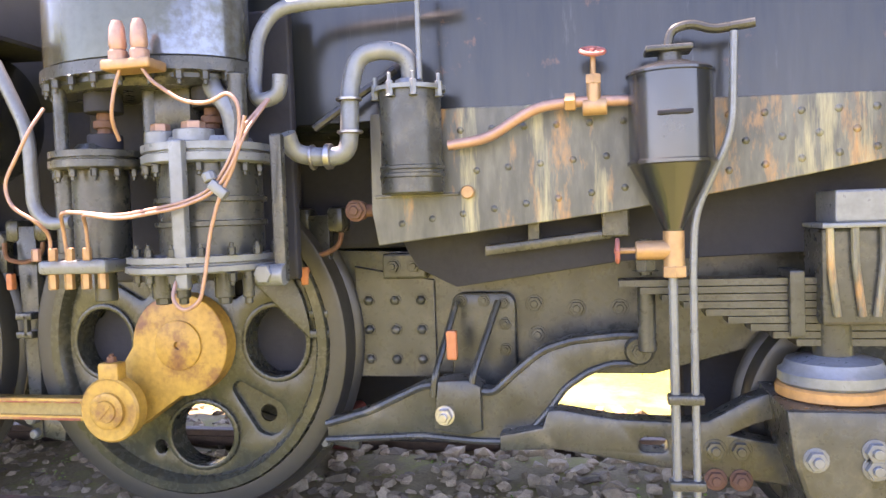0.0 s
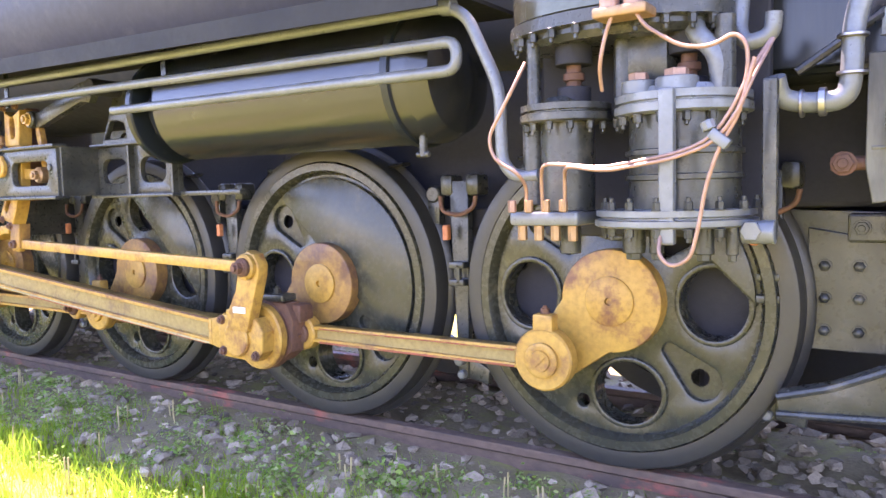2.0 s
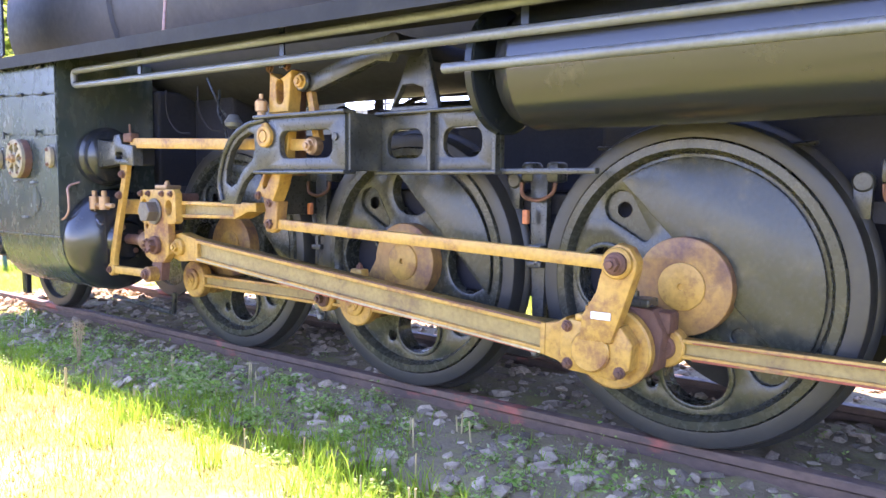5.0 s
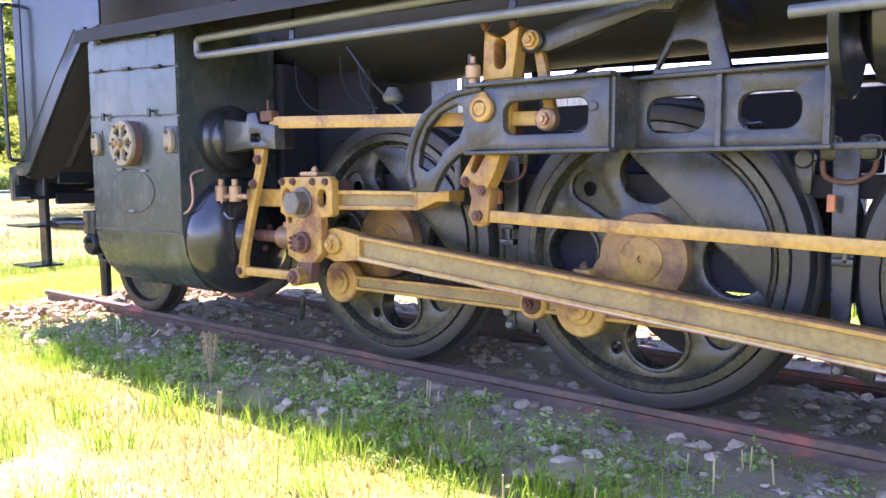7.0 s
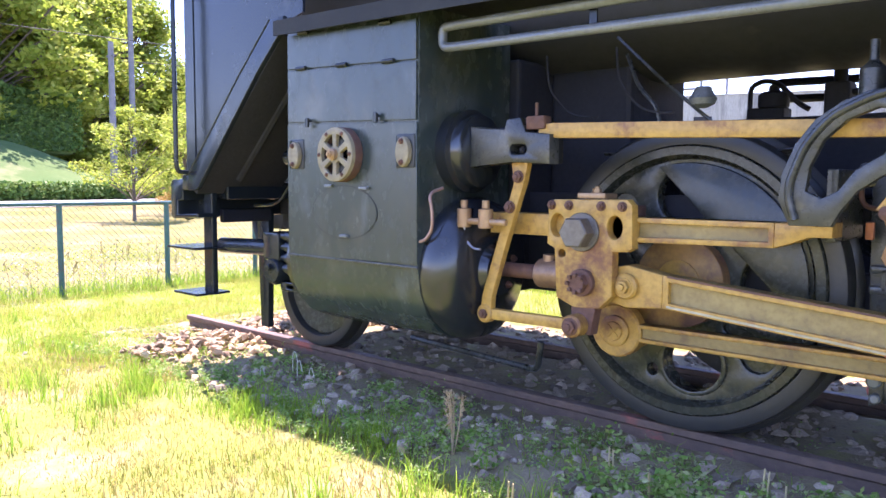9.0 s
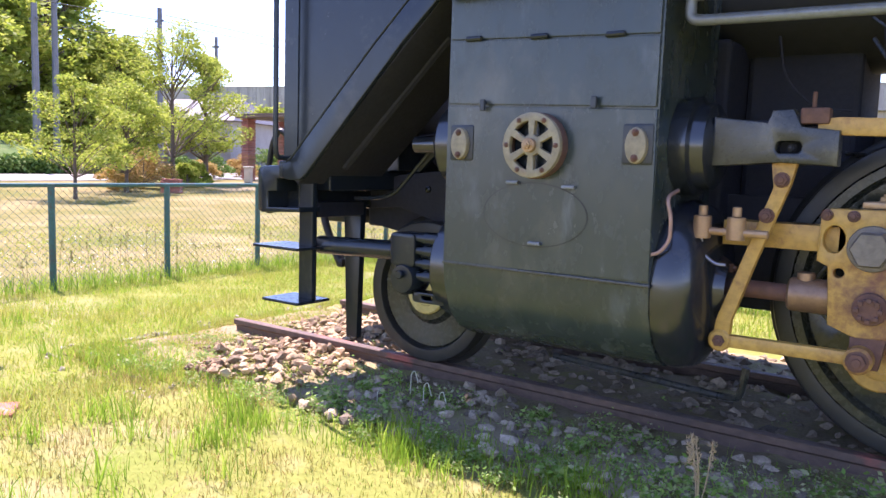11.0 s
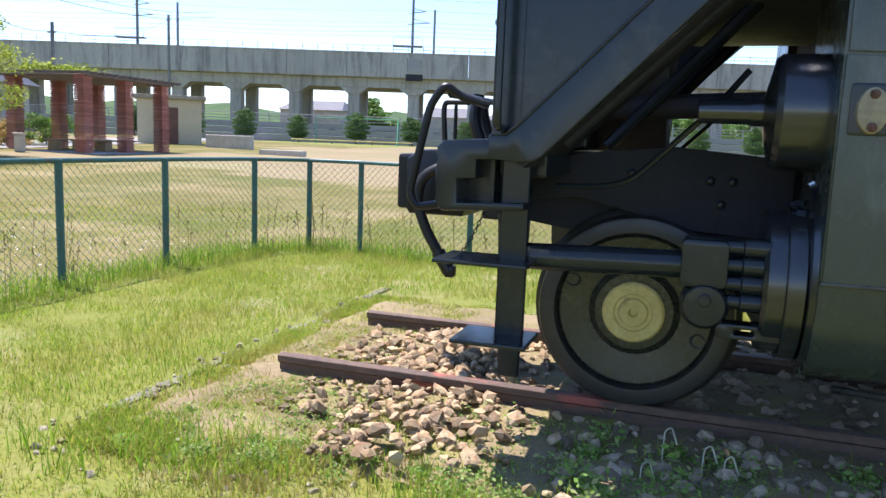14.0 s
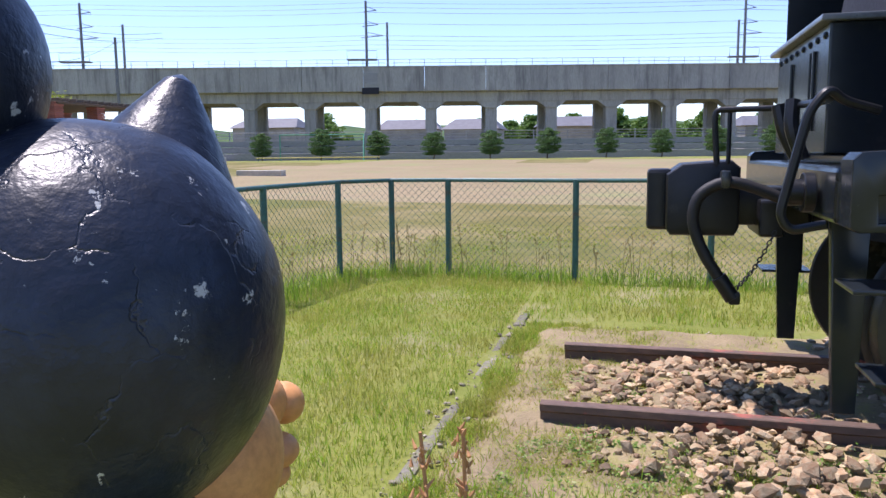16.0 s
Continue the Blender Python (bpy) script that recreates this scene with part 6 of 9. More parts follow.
for k in range(6):
    bm = B()
    a = radians(60 * k)
    nut(bm, (-4.605 + 0.118 * math.cos(a), -0.885, 1.28 + 0.118 * math.sin(a)), (0, -1, 0), 0.009, 0.008)
    part("cover_bolt", bm, M_RUSTY, vw)
for x_, z_ in ((-5.0, 1.285), (-4.165, 1.285)):
    bm = B()
    plate(bm, rrect(x_ - 0.062, z_ - 0.075, x_ + 0.062, z_ + 0.085, 0.01), [], -0.818, -0.81, 0.002)
    fl = part("lid_seat", bm, M_BLACK, casing)
    bm = B()
    plate(bm, ring(x_, z_, 0.045, 0.072, 20), [], -0.845, -0.816, 0.008)
    part("diamond_lid", bm, M_PALE, fl, "pale diamond-shaped lid")
    for dz in (-0.05, 0.05):
        bm = B()
        nut(bm, (x_, -0.845, z_ + dz), (0, -1, 0), 0.012, 0.012)
        part("lid_bolt", bm, M_RUSTY, fl)
bm = B()
plate(bm, ring(-4.615, 0.985, 0.25, 0.135, 40), [], -0.8165, -0.812)
part("oval_hatch", bm, M_CASING, casing)
bm = B()
plate(bm, ring(-4.615, 0.985, 0.255, 0.140, 40), [ring(-4.615, 0.985, 0.250, 0.135, 40)], -0.8155, -0.812)
part("hatch_seam", bm, M_BLACK, casing)
for x_, z_ in ((-4.72, 1.12), (-4.45, 1.11), (-4.6, 0.862)):
    bm = B()
    box(bm, (x_ - 0.03, -0.835, z_ - 0.006), (x_ + 0.03, -0.813, z_ + 0.008), 0.003)
    part("hatch_clip", bm, M_PIPE, casing)
bm = B()
box(bm, (-5.09, -0.816, 0.728), (-4.085, -0.80, 0.742), 0.003)
part("bottom_seam", bm, M_GREY, casing)

casing.location.y += 0.035
casing.location.x -= 0.012

# smoke deflector flange, sloped plate and handrail
for fx in (0, 1):
    bm = B()
    plate(bm, [(-6.225, 1.175), (-6.225, 1.09), (-6.14, 1.08), (-6.07, 1.082), (-6.03, 1.10), (-5.37, 1.765), (-5.12, 1.985), (-5.12, 2.05), (-5.24, 2.045), (-5.55, 1.765), (-6.12, 1.205), (-6.165, 1.175)], [], -0.785, -0.758, 0.006)
    part("slope_flange", mirror(bm) if fx else bm, M_BLACK, loco, "black angle along the sloped footplate")
    bm = B()
    tube(bm, [(-6.215, -0.782, 1.177), (-6.168, -0.782, 1.178), (-6.125, -0.782, 1.206), (-5.555, -0.782, 1.767), (-5.25, -0.782, 2.045)], 0.006, 8, 0)
    part("slope_bead", mirror(bm) if fx else bm, M_BLACK, loco)
    bm = B()
    plate(bm, [(-6.43, 1.125), (-6.405, 1.150), (-6.15, 1.165), (-6.09, 1.083), (-6.275, 1.083), (-6.275, 1.014), (-6.348, 1.010), (-6.345, 0.922), (-6.09, 0.932), (-6.09, 0.905), (-6.40, 0.888), (-6.43, 0.905)], [], -0.757, -0.60, 0.008)
    part("beam_end", mirror(bm) if fx else bm, M_BLACK, loco, "stepped black end of the buffer beam")
    bm = B()
    tube(bm, [(-6.0, -0.50, 1.16), (-5.30, -0.50, 1.83)], 0.028, 8, 0)
    part("slope_stay", mirror(bm) if fx else bm, M_DARK, loco)
    bm = B()
    # dark iron stands in for the shade on this plate's underside
    plate(bm, [(-6.14, 1.085), (-6.10, 1.06), (-5.16, 1.95), (-5.16, 1.99)], [], -0.757, -0.12)
    part("sloped_footplate", mirror(bm) if fx else bm, M_DARK, loco)
    bm = B()
    tube(bm, [(-6.17, -0.735, 2.33), (-6.18, -0.84, 2.33), (-6.18, -0.85, 2.28), (-6.18, -0.85, 1.25), (-6.18, -0.84, 1.20), (-6.17, -0.75, 1.20)], 0.015, 10, 0.05)
    part("handrail", mirror(bm) if fx else bm, M_BLACK, loco, "thin black front handrail")
    bm = B()
    box(bm, (-6.205, -0.65, 0.40), (-6.095, -0.61, 1.10), 0.008)
    sb = part("step_bar", mirror(bm) if fx else bm, M_BLACK, loco, "black step bracket")
    for x0_, x1_, z_ in ((-6.34, -6.05, 0.395), (-6.42, -6.06, 0.695)):
        bm = B()
        box(bm, (x0_, -0.80, z_), (x1_, -0.55, z_ + 0.016), 0.004)
        part("step_plate", mirror(bm) if fx else bm, M_BLACK, sb)
    bm = B()
    plate(bm, [(-6.35, 0.95), (-6.20, 0.95), (-6.22, 0.08), (-6.31, 0.08)], [], -0.13, -0.085, 0.006)
    part("rail_guard", mirror(bm) if fx else bm, M_BLACK, loco, "flat black guard iron above the rail")
    bm = B()
    tube(bm, [(-6.12, -0.56, 0.715), (-5.35, -0.54, 0.735), (-5.10, -0.54, 0.735)], 0.052, 14, 0)
    part("drain_muffler", mirror(bm) if fx else bm, M_BLACK, loco, "thick black horizontal pipe")
    bm = B()
    tube(bm, [(-6.05, -0.35, 0.98), (-5.85, -0.35, 0.99), (-5.75, -0.35, 1.02), (-5.45, -0.35, 1.32), (-5.35, -0.35, 1.45)], 0.012, 8, 0.05)
    part("stay_rod", mirror(bm) if fx else bm, M_BLACK, loco)
    bm = B()
    plate(bm, [(-6.24, 1.05), (-6.24, 0.90), (-6.0, 0.92), (-5.5, 0.80), (-5.12, 0.78), (-5.12, 1.12), (-5.6, 1.16), (-6.0, 1.12)], [], 0.0, 0.03, 0.004)
    part("front_frame", mirror(bm) if fx else bm, M_DARK, loco)
    for x_, z_ in ((-5.45, 1.02), (-5.36, 1.02), (-5.40, 0.92), (-5.78, 1.04)):
        bm = B()
        rivet(bm, (x_, 0.0, z_), (0, -1, 0), 0.022)
        part("rivet", mirror(bm) if fx else bm, M_BLACK, loco)
    bm = B()
    tube(bm, [(-5.9, 0.05, 1.15), (-5.3, 0.15, 1.80)], 0.03, 8, 0)
    part("smokebox_stay", mirror(bm) if fx else bm, M_BLACK, loco)
bm = B()
box(bm, (-6.24, -0.56, 1.02), (-6.05, 2 * YC + 0.56, 1.14), 0.01)
part("front_deck", bm, M_BLACK, loco)
bm = B()
tube(bm, [(-5.95, 0.15, 1.325), (-5.22, 0.15, 1.355)], 0.055, 12, 0)
part("cross_pipe", bm, M_DARK, loco)
bm = B()
lathe(bm, [(0.0, -6.14), (0.45, -6.12), (0.47, -6.08), (0.47, -5.66), (0.0, -5.66)], (0, YC, 1.60), (1, 0, 0), 40)
part("smokebox_saddle", bm, M_DARK, loco, "dark rounded smokebox saddle")
bm = B()
box(bm, (-6.25, -0.50, 0.86), (-6.20, -0.10, 0.95), 0.01)
part("beam_step", bm, M_DARK, loco)
bm = B()
box(bm, (-6.37, YC - 0.60, 1.142), (-5.98, YC + 0.60, 1.665), 0.008)
fb = part("front_box", bm, M_BLACK, loco, "black riveted box on the front deck")
bm = B()
box(bm, (-6.41, YC - 0.645, 1.665), (-5.95, YC + 0.645, 1.69), 0.004)
part("box_lid", bm, M_PIPE, fb, "pale grey lid board")
for k in range(8):
    bm = B()
    rivet(bm, (-6.37, YC - 0.53 + 0.15 * k, 1.62), (-1, 0, 0), 0.016)
    part("rivet", bm, M_BLACK, fb)
for y_ in (0.20, 0.27, 0.72):
    bm = B()
    box(bm, (-6.382, y_, 1.24), (-6.37, y_ + 0.025, 1.58), 0.003)
    part("strap", bm, M_BLACK, fb)
# coupler
# darker copy of the black for the front gear, its shade put into the colour
M_FRONT_DARK = mat("front_dark_iron", (0.007, 0.008, 0.010), (0.012, 0.012, 0.013), 0.38, scale=6, bump=0.1, spec=0.35, stain=(0.05, 0.045, 0.04), stain_at=(0.62, 0.8))
bm = B()
box(bm, (-6.66, YC - 0.11, 0.80), (-6.30, YC + 0.11, 0.985), 0.02)
cpl = part("coupler", bm, M_FRONT_DARK, loco, "black knuckle coupler")
bm = B()
plate(bm, [(-6.97, 0.79), (-6.95, 0.76), (-6.66, 0.76), (-6.64, 0.80), (-6.64, 1.08), (-6.68, 1.115), (-6.90, 1.10), (-6.97, 1.05)], [], YC - 0.24, YC + 0.12, 0.02)
part("coupler_head", bm, M_FRONT_DARK, cpl)
bm = B()
box(bm, (-7.06, YC - 0.14, 0.775), (-6.94, YC + 0.02, 1.075), 0.02)
part("knuckle", bm, M_FRONT_DARK, cpl)
bm = B()
box(bm, (-6.55, YC - 0.22, 0.755), (-6.44, YC + 0.22, 0.93), 0.015)
part("coupler_yoke", bm, M_FRONT_DARK, cpl)
# lever, hose and chain on the buffer beam
bm = B()
tube(bm, [(-6.30, -0.52, 1.29), (-6.42, -0.54, 1.325), (-6.47, -0.56, 1.37), (-6.53, -0.56, 1.29), (-6.61, -0.56, 0.93), (-6.575, -0.56, 0.875), (-6.46, -0.56, 0.90)], 0.017, 10, 0.04)
part("uncoupling_lever", bm, M_FRONT_DARK, loco, "bent black uncoupling lever")
bm = B()
tube(bm, [(-6.46, -0.52, 1.33), (-6.47, 0.25, 1.345), (-6.76, 0.30, 1.345), (-6.765, 0.30, 1.30), (-6.75, 0.30, 1.10)], 0.014, 10, 0.03)
tube(bm, [(-6.70, 0.30, 1.345), (-6.70, 0.30, 1.10)], 0.01, 8, 0)
part("front_rail", bm, M_FRONT_DARK, loco)
bm = B()
cyl(bm, (-6.46, -0.34, 1.0), (-6.56, -0.34, 1.0), 0.05, seg=18)
cyl(bm, (-6.46, -0.34, 1.0), (-6.50, -0.34, 1.0), 0.075, seg=18)
part("pipe_cock", bm, M_FRONT_DARK, loco)
for pts_ in ([(-6.45, -0.05, 1.12), (-6.50, -0.05, 1.25), (-6.49, -0.02, 1.36)], [(-6.44, 0.12, 1.12), (-6.50, 0.12, 1.24), (-6.52, 0.14, 1.35)]):
    bm = B()
    tube(bm, pts_, 0.03, 10, 0.05)
    part("steam_cock", bm, M_FRONT_DARK, loco)
bm = B()
tube(bm, [(-6.45, 0.20, 0.93), (-6.58, 0.20, 0.99), (-6.72, 0.20, 1.03), (-6.84, 0.20, 0.96), (-6.86, 0.20, 0.84), (-6.81, 0.20, 0.70), (-6.72, 0.20, 0.56)], 0.027, 14, 0.09)
hs_ = part("brake_hose", bm, mat("black_rubber", (0.011, 0.011, 0.012), rough=0.6), loco, "hanging black rubber brake hose")
bm = B()
cyl(bm, (-6.735, 0.20, 0.585), (-6.67, 0.20, 0.485), 0.036, seg=14)
box(bm, (-6.69, 0.17, 0.46), (-6.64, 0.23, 0.52), 0.01)
part("hose_coupling", bm, M_FRONT_DARK, hs_)
bm = B()
box(bm, (-6.74, 0.16, 0.99), (-6.70, 0.24, 1.07), 0.01)
part("hose_clip", bm, M_GREY, hs_)
bm = B()
A_, B_ = Vector((-6.66, 0.20, 0.53)), Vector((-6.50, 0.20, 0.80))
for k in range(17):
    c_ = A_.lerp(B_, (k + 0.5) / 17)
    c_.z -= 0.03 * math.sin(math.pi * (k + 0.5) / 17)
    d_ = (B_ - A_).normalized()
    s_ = Vector((0, 1, 0)) if k % 2 else d_.cross(Vector((0, 1, 0)))
    pts_ = [c_ + d_ * 0.013 * math.cos(t * math.tau / 10) + s_ * 0.008 * math.sin(t * math.tau / 10) for t in range(11)]
    tube(bm, pts_, 0.0028, 5, 0)
part("hose_chain", bm, M_DARK, loco, "thin black chain")

# ---- fence ----
POSTS = [(-10.30, -6.3), (-10.30, -5.0), (-10.29, -3.75), (-10.29, -2.49), (-10.28, -1.23), (-10.28, 0.02), (-10.28, 1.27), (-10.27, 2.52), (-10.10, 3.78), (-9.69, 4.27), (-9.08, 4.34), (-7.72, 4.12), (-6.45, 4.06), (-5.2, 4.0), (-3.9, 3.95), (-2.6, 3.9), (-1.3, 3.85), (0.0, 3.8), (1.3, 3.75), (2.6, 3.7), (3.9, 3.65)]
FT = 0.885
fence = thing("chain_link_fence", (-10.28, 1.27, GZ), "low green chain-link fence with rust spots", "fence")
for x_, y_ in POSTS:
    bm = B()
    cyl(bm, (x_, y_, GZ - 0.1), (x_, y_, FT + 0.01), 0.031, seg=14)
    part("fence_post", bm, M_FENCE, fence)
for (xa, ya), (xb, yb) in zip(POSTS, POSTS[1:]):
    bm = B()
    tube(bm, [(xa, ya, FT), (xb, yb, FT)], 0.022, 10, 0)
    part("top_rail", bm, M_FENCE, fence)
    bm = B()
    ln, h = math.hypot(xb - xa, yb - ya), FT - 0.02 - (GZ + 0.02)
    ux, uy = (xb - xa) / ln, (yb - ya) / ln
    pitch = 0.075
    k = -int(h / pitch) - 1
    while k * pitch < ln:
        for s in (1, -1):
            a0, a1 = k * pitch, k * pitch + h
            t0, t1 = max(0, -a0 / h), min(1, (ln - a0) / h)
            if t1 > t0:
                z0, z1 = (GZ + 0.02 + t0 * h, GZ + 0.02 + t1 * h) if s > 0 else (FT - 0.02 - t0 * h, FT - 0.02 - t1 * h)
                p, q = a0 + t0 * h, a0 + t1 * h
                tube(bm, [(xa + ux * p, ya + uy * p, z0), (xa + ux * q, ya + uy * q, z1)], 0.0019, 3, 0)
        k += 1
    tagged(part("wire_mesh", bm, mat("wire", (0.10, 0.17, 0.14), rough=0.5, metal=0.3) if xa == -10.30 and ya < -6 else bpy.data.materials["wire"], fence), kind="stuff")

# ---- kerb, stones, brick ----
M_KERB = mat("old_kerb", (0.20, 0.18, 0.14), (0.14, 0.13, 0.09), 0.95, scale=7, fine=40, bump=0.8, stain=(0.19, 0.20, 0.07), stain_at=(0.5, 0.62), stain_scale=9, rand=0.18)


def kerb_stone(parent, bm):
    for v in bm.verts:
        v.co += Vector((noise.noise(v.co * 31), noise.noise(v.co * 27 + Vector((5, 0, 0))), noise.noise(v.co * 23))) * 0.007
    part("kerb_stone", bm, M_KERB, parent)


kerb = thing("kerb", (-7.98, 0.45, GZ), "crumbling grey concrete kerb round the track bed", "kerb", "", "structure")
yy = -1.3
while yy < 2.25:
    ln = random.uniform(0.28, 0.62)
    bm = B()
    box(bm, (-0.042 + random.uniform(0, 0.012), 0, -0.08), (0.042 - random.uniform(0, 0.014), ln - random.uniform(0.002, 0.012), random.choice((0.010, 0.006, 0.0, -0.006, -0.016)) + random.uniform(-0.004, 0.004)), 0.009,
        Matrix.Translation((-7.98 + random.uniform(-0.006, 0.006), yy, GZ)) @ Matrix.Rotation(radians(random.uniform(-1.4, 1.4)), 4, "Z"))
    kerb_stone(kerb, bm)
    yy += ln
kerb = thing("kerb", (-2.0, 2.24, GZ), "grey concrete kerb along the far side of the track", "kerb", "", "structure")
xx = -7.9
while xx < 4:
    ln = random.uniform(0.4, 0.7)
    bm = B()
    box(bm, (xx, 2.20, GZ - 0.08), (xx + ln - 0.01, 2.28, GZ + random.uniform(-0.03, 0.005)), 0.014)
    kerb_stone(kerb, bm)
    xx += ln
bm = B()
box(bm, (-0.16, -0.11, -0.03), (0.16, 0.11, 0.03), 0.02, Matrix.Translation((-7.05, -1.99, GZ - 0.006)) @ Matrix.Rotation(radians(55), 4, "Z"))
solid("brick", bm, M_BRICK, "half-buried red brick slab in the lawn", "brick")

ICO_V, ICO_F = [], []
g_ = (1 + 5 ** 0.5) / 2
for a in (-1, 1):
    for b in (-g_, g_):
        ICO_V += [(0, a, b), (a, b, 0), (b, 0, a)]
ICO_V = np.array(ICO_V) / math.sqrt(1 + g_ * g_)
tb = bmesh.new()
for v in ICO_V:
    tb.verts.new(v)
bmesh.ops.convex_hull(tb, input=tb.verts[:])
tb.verts.ensure_lookup_table()
tb.verts.index_update()
ICO_V = np.array([v.co[:] for v in tb.verts])
ICO_F = np.array([[v.index for v in f.verts] for f in tb.faces])
tb.free()


def stones(name, places, sizes, material, label):
    """places: (n, 3) centres; sizes: (n,) radii. Each stone is a dented, squashed lump."""
    rng = np.random.default_rng(len(places))
    n = len(places)
    v = np.repeat(ICO_V[None], n, 0) * rng.uniform(0.55, 1.25, (n, 12, 1))
    v *= np.stack([rng.uniform(0.8, 1.35, n), rng.uniform(0.7, 1.1, n), rng.uniform(0.45, 0.85, n)], 1)[:, None]
    a = rng.uniform(0, math.tau, n)
    c, s = np.cos(a), np.sin(a)
    tilt = rng.uniform(-0.5, 0.5, n)
    x, y, z = v[..., 0], v[..., 1], v[..., 2]
    y, z = y * np.cos(tilt)[:, None] - z * np.sin(tilt)[:, None], y * np.sin(tilt)[:, None] + z * np.cos(tilt)[:, None]
    v = np.stack([x * c[:, None] - y * s[:, None], x * s[:, None] + y * c[:, None], z], -1) * sizes[:, None, None] + places[:, None]
    f = (ICO_F[None] + 12 * np.arange(n)[:, None, None]).reshape(-1, 3)
    return sculpt(name, v.reshape(-1, 3).tolist(), f.tolist(), material, label, "stones", "stuff")


rng = np.random.default_rng(5)
n = 5200
px_, py_ = rng.uniform(-6.0, 5.5, n), rng.uniform(-0.95, 2.0, n)
keep = (np.abs(py_ - RY0) > 0.06) & (np.abs(py_ - RY1) > 0.06) & (rng.uniform(0, 1, n) < np.where(py_ < -0.1, 0.85, 1.0))
px_, py_ = px_[keep], py_[keep]
zz = np.where((py_ > 0.1) & (py_ < 1.0), -0.06, -0.088)
M_STONE = mat("ballast_stone", (0.44, 0.34, 0.225), (0.29, 0.22, 0.145), 0.9, scale=20, fine=120, bump=0.5, island=0.55)
stones("ballast_stones", np.stack([px_, py_, zz], 1), 0.012 + 0.040 * rng.uniform(0, 1, len(px_)) ** 1.3, M_STONE, "grey-brown ballast stones between and beside the rails")
n = 620
px_, py_ = rng.uniform(1.7, 5.4, n), rng.uniform(-0.85, 1.6, n)
keep = (np.abs(py_ - RY0) > 0.08) & (np.abs(py_ - RY1) > 0.08)
px_, py_ = px_[keep], py_[keep]
stones("coarse_ballast", np.stack([px_, py_, np.where(py_ > 0, -0.055, -0.085)], 1), 0.025 + 0.045 * rng.uniform(0, 1, len(px_)) ** 1.5, M_STONE, "coarse grey-brown ballast rocks under the trailing end")
n = 1250
px_ = rng.normal(-6.75, 0.42, n)
py_ = rng.uniform(-0.95, 1.05, n)
keep = (px_ > -7.45) & (px_ < -5.7) & (np.abs(py_ - RY0) > 0.075) & ((py_ > -0.6) | (px_ > -6.9)) & ((py_ > -0.1) | (rng.uniform(0, 1, n) < 0.6))
px_, py_ = px_[keep], py_[keep]
hump = 0.075 * np.exp(-((px_ + 6.6) ** 2) / 0.2)
stones("rubble_stones", np.stack([px_, py_, -0.09 + hump * rng.uniform(0.2, 1.0, len(px_))], 1), 0.010 + 0.028 * rng.uniform(0, 1, len(px_)) ** 1.6,
       mat("rubble", (0.30, 0.180, 0.095), (0.36, 0.275, 0.155), 0.9, scale=9, fine=90, bump=0.5, island=0.65, spread=(0.42, 0.55)), "sunlit reddish and buff rubble stones at the head of the track")
M_LOOSE = mat("loose_rubble", (0.33, 0.195, 0.10), (0.38, 0.295, 0.18), 0.9, scale=0.9, fine=5, bump=0.7, rand=0.6, spread=(0.42, 0.55))
n = 620
px_, py_ = rng.normal(-7.97, 0.07, n), rng.uniform(-1.35, 2.2, n)
spill = rng.uniform(0, 1, n) < 0.7
px_ = np.where(spill, rng.uniform(-7.9, -6.6, n), px_)
stones("kerb_crumbs", np.stack([px_, py_, np.full(n, GZ + 0.004)], 1), 0.005 + 0.022 * rng.uniform(0, 1, n) ** 2.2, mat("crumb", (0.36, 0.31, 0.23), (0.25, 0.22, 0.15), 0.95, scale=12, fine=60, bump=0.5, island=0.4), "grey crumbs and pebbles along the broken kerb")

# larger rubble stones, one by one, at the head of the track
BED = bpy.data.objects["ballast_bed"]
shapes = []
for k in range(14):
    r_ = np.random.default_rng(300 + k)
    v = ICO_V * r_.uniform(0.6, 1.2, (12, 1)) * np.array([r_.uniform(0.9, 1.35), r_.uniform(0.75, 1.1), r_.uniform(0.5, 0.85)])
    me = bpy.data.meshes.new("stone")
    me.from_pydata(v.tolist(), [], ICO_F.tolist())
    me.materials.append(M_LOOSE)
    shapes.append(me)
rng2 = np.random.default_rng(77)
made = 0
while made < 290:
    x_, y_ = rng2.normal(-6.72, 0.36), rng2.uniform(-0.85, 1.03)
    if not -7.4 < x_ < -5.8 or abs(y_ - RY0) < 0.085 or abs(y_ - RY1) < 0.085 or (y_ < -0.55 and x_ < -6.9) or (y_ < -0.1 and made % 3 == 0 and rng2.uniform() < 0.8):
        continue
    o = new("stone", shapes[made % 14])
    o.parent = BED
    q = 0.020 + 0.034 * rng2.uniform() ** 1.5
    o.location = (x_, y_, -0.075 + 0.07 * math.exp(-((x_ + 6.6) ** 2) / 0.2) * rng2.uniform(0.4, 1.0))
    o.rotation_euler = (rng2.uniform(-0.5, 0.5), rng2.uniform(-0.5, 0.5), rng2.uniform(0, 6.28))
    o.scale = (q, q, q)
    made += 1

# ---- plants ----


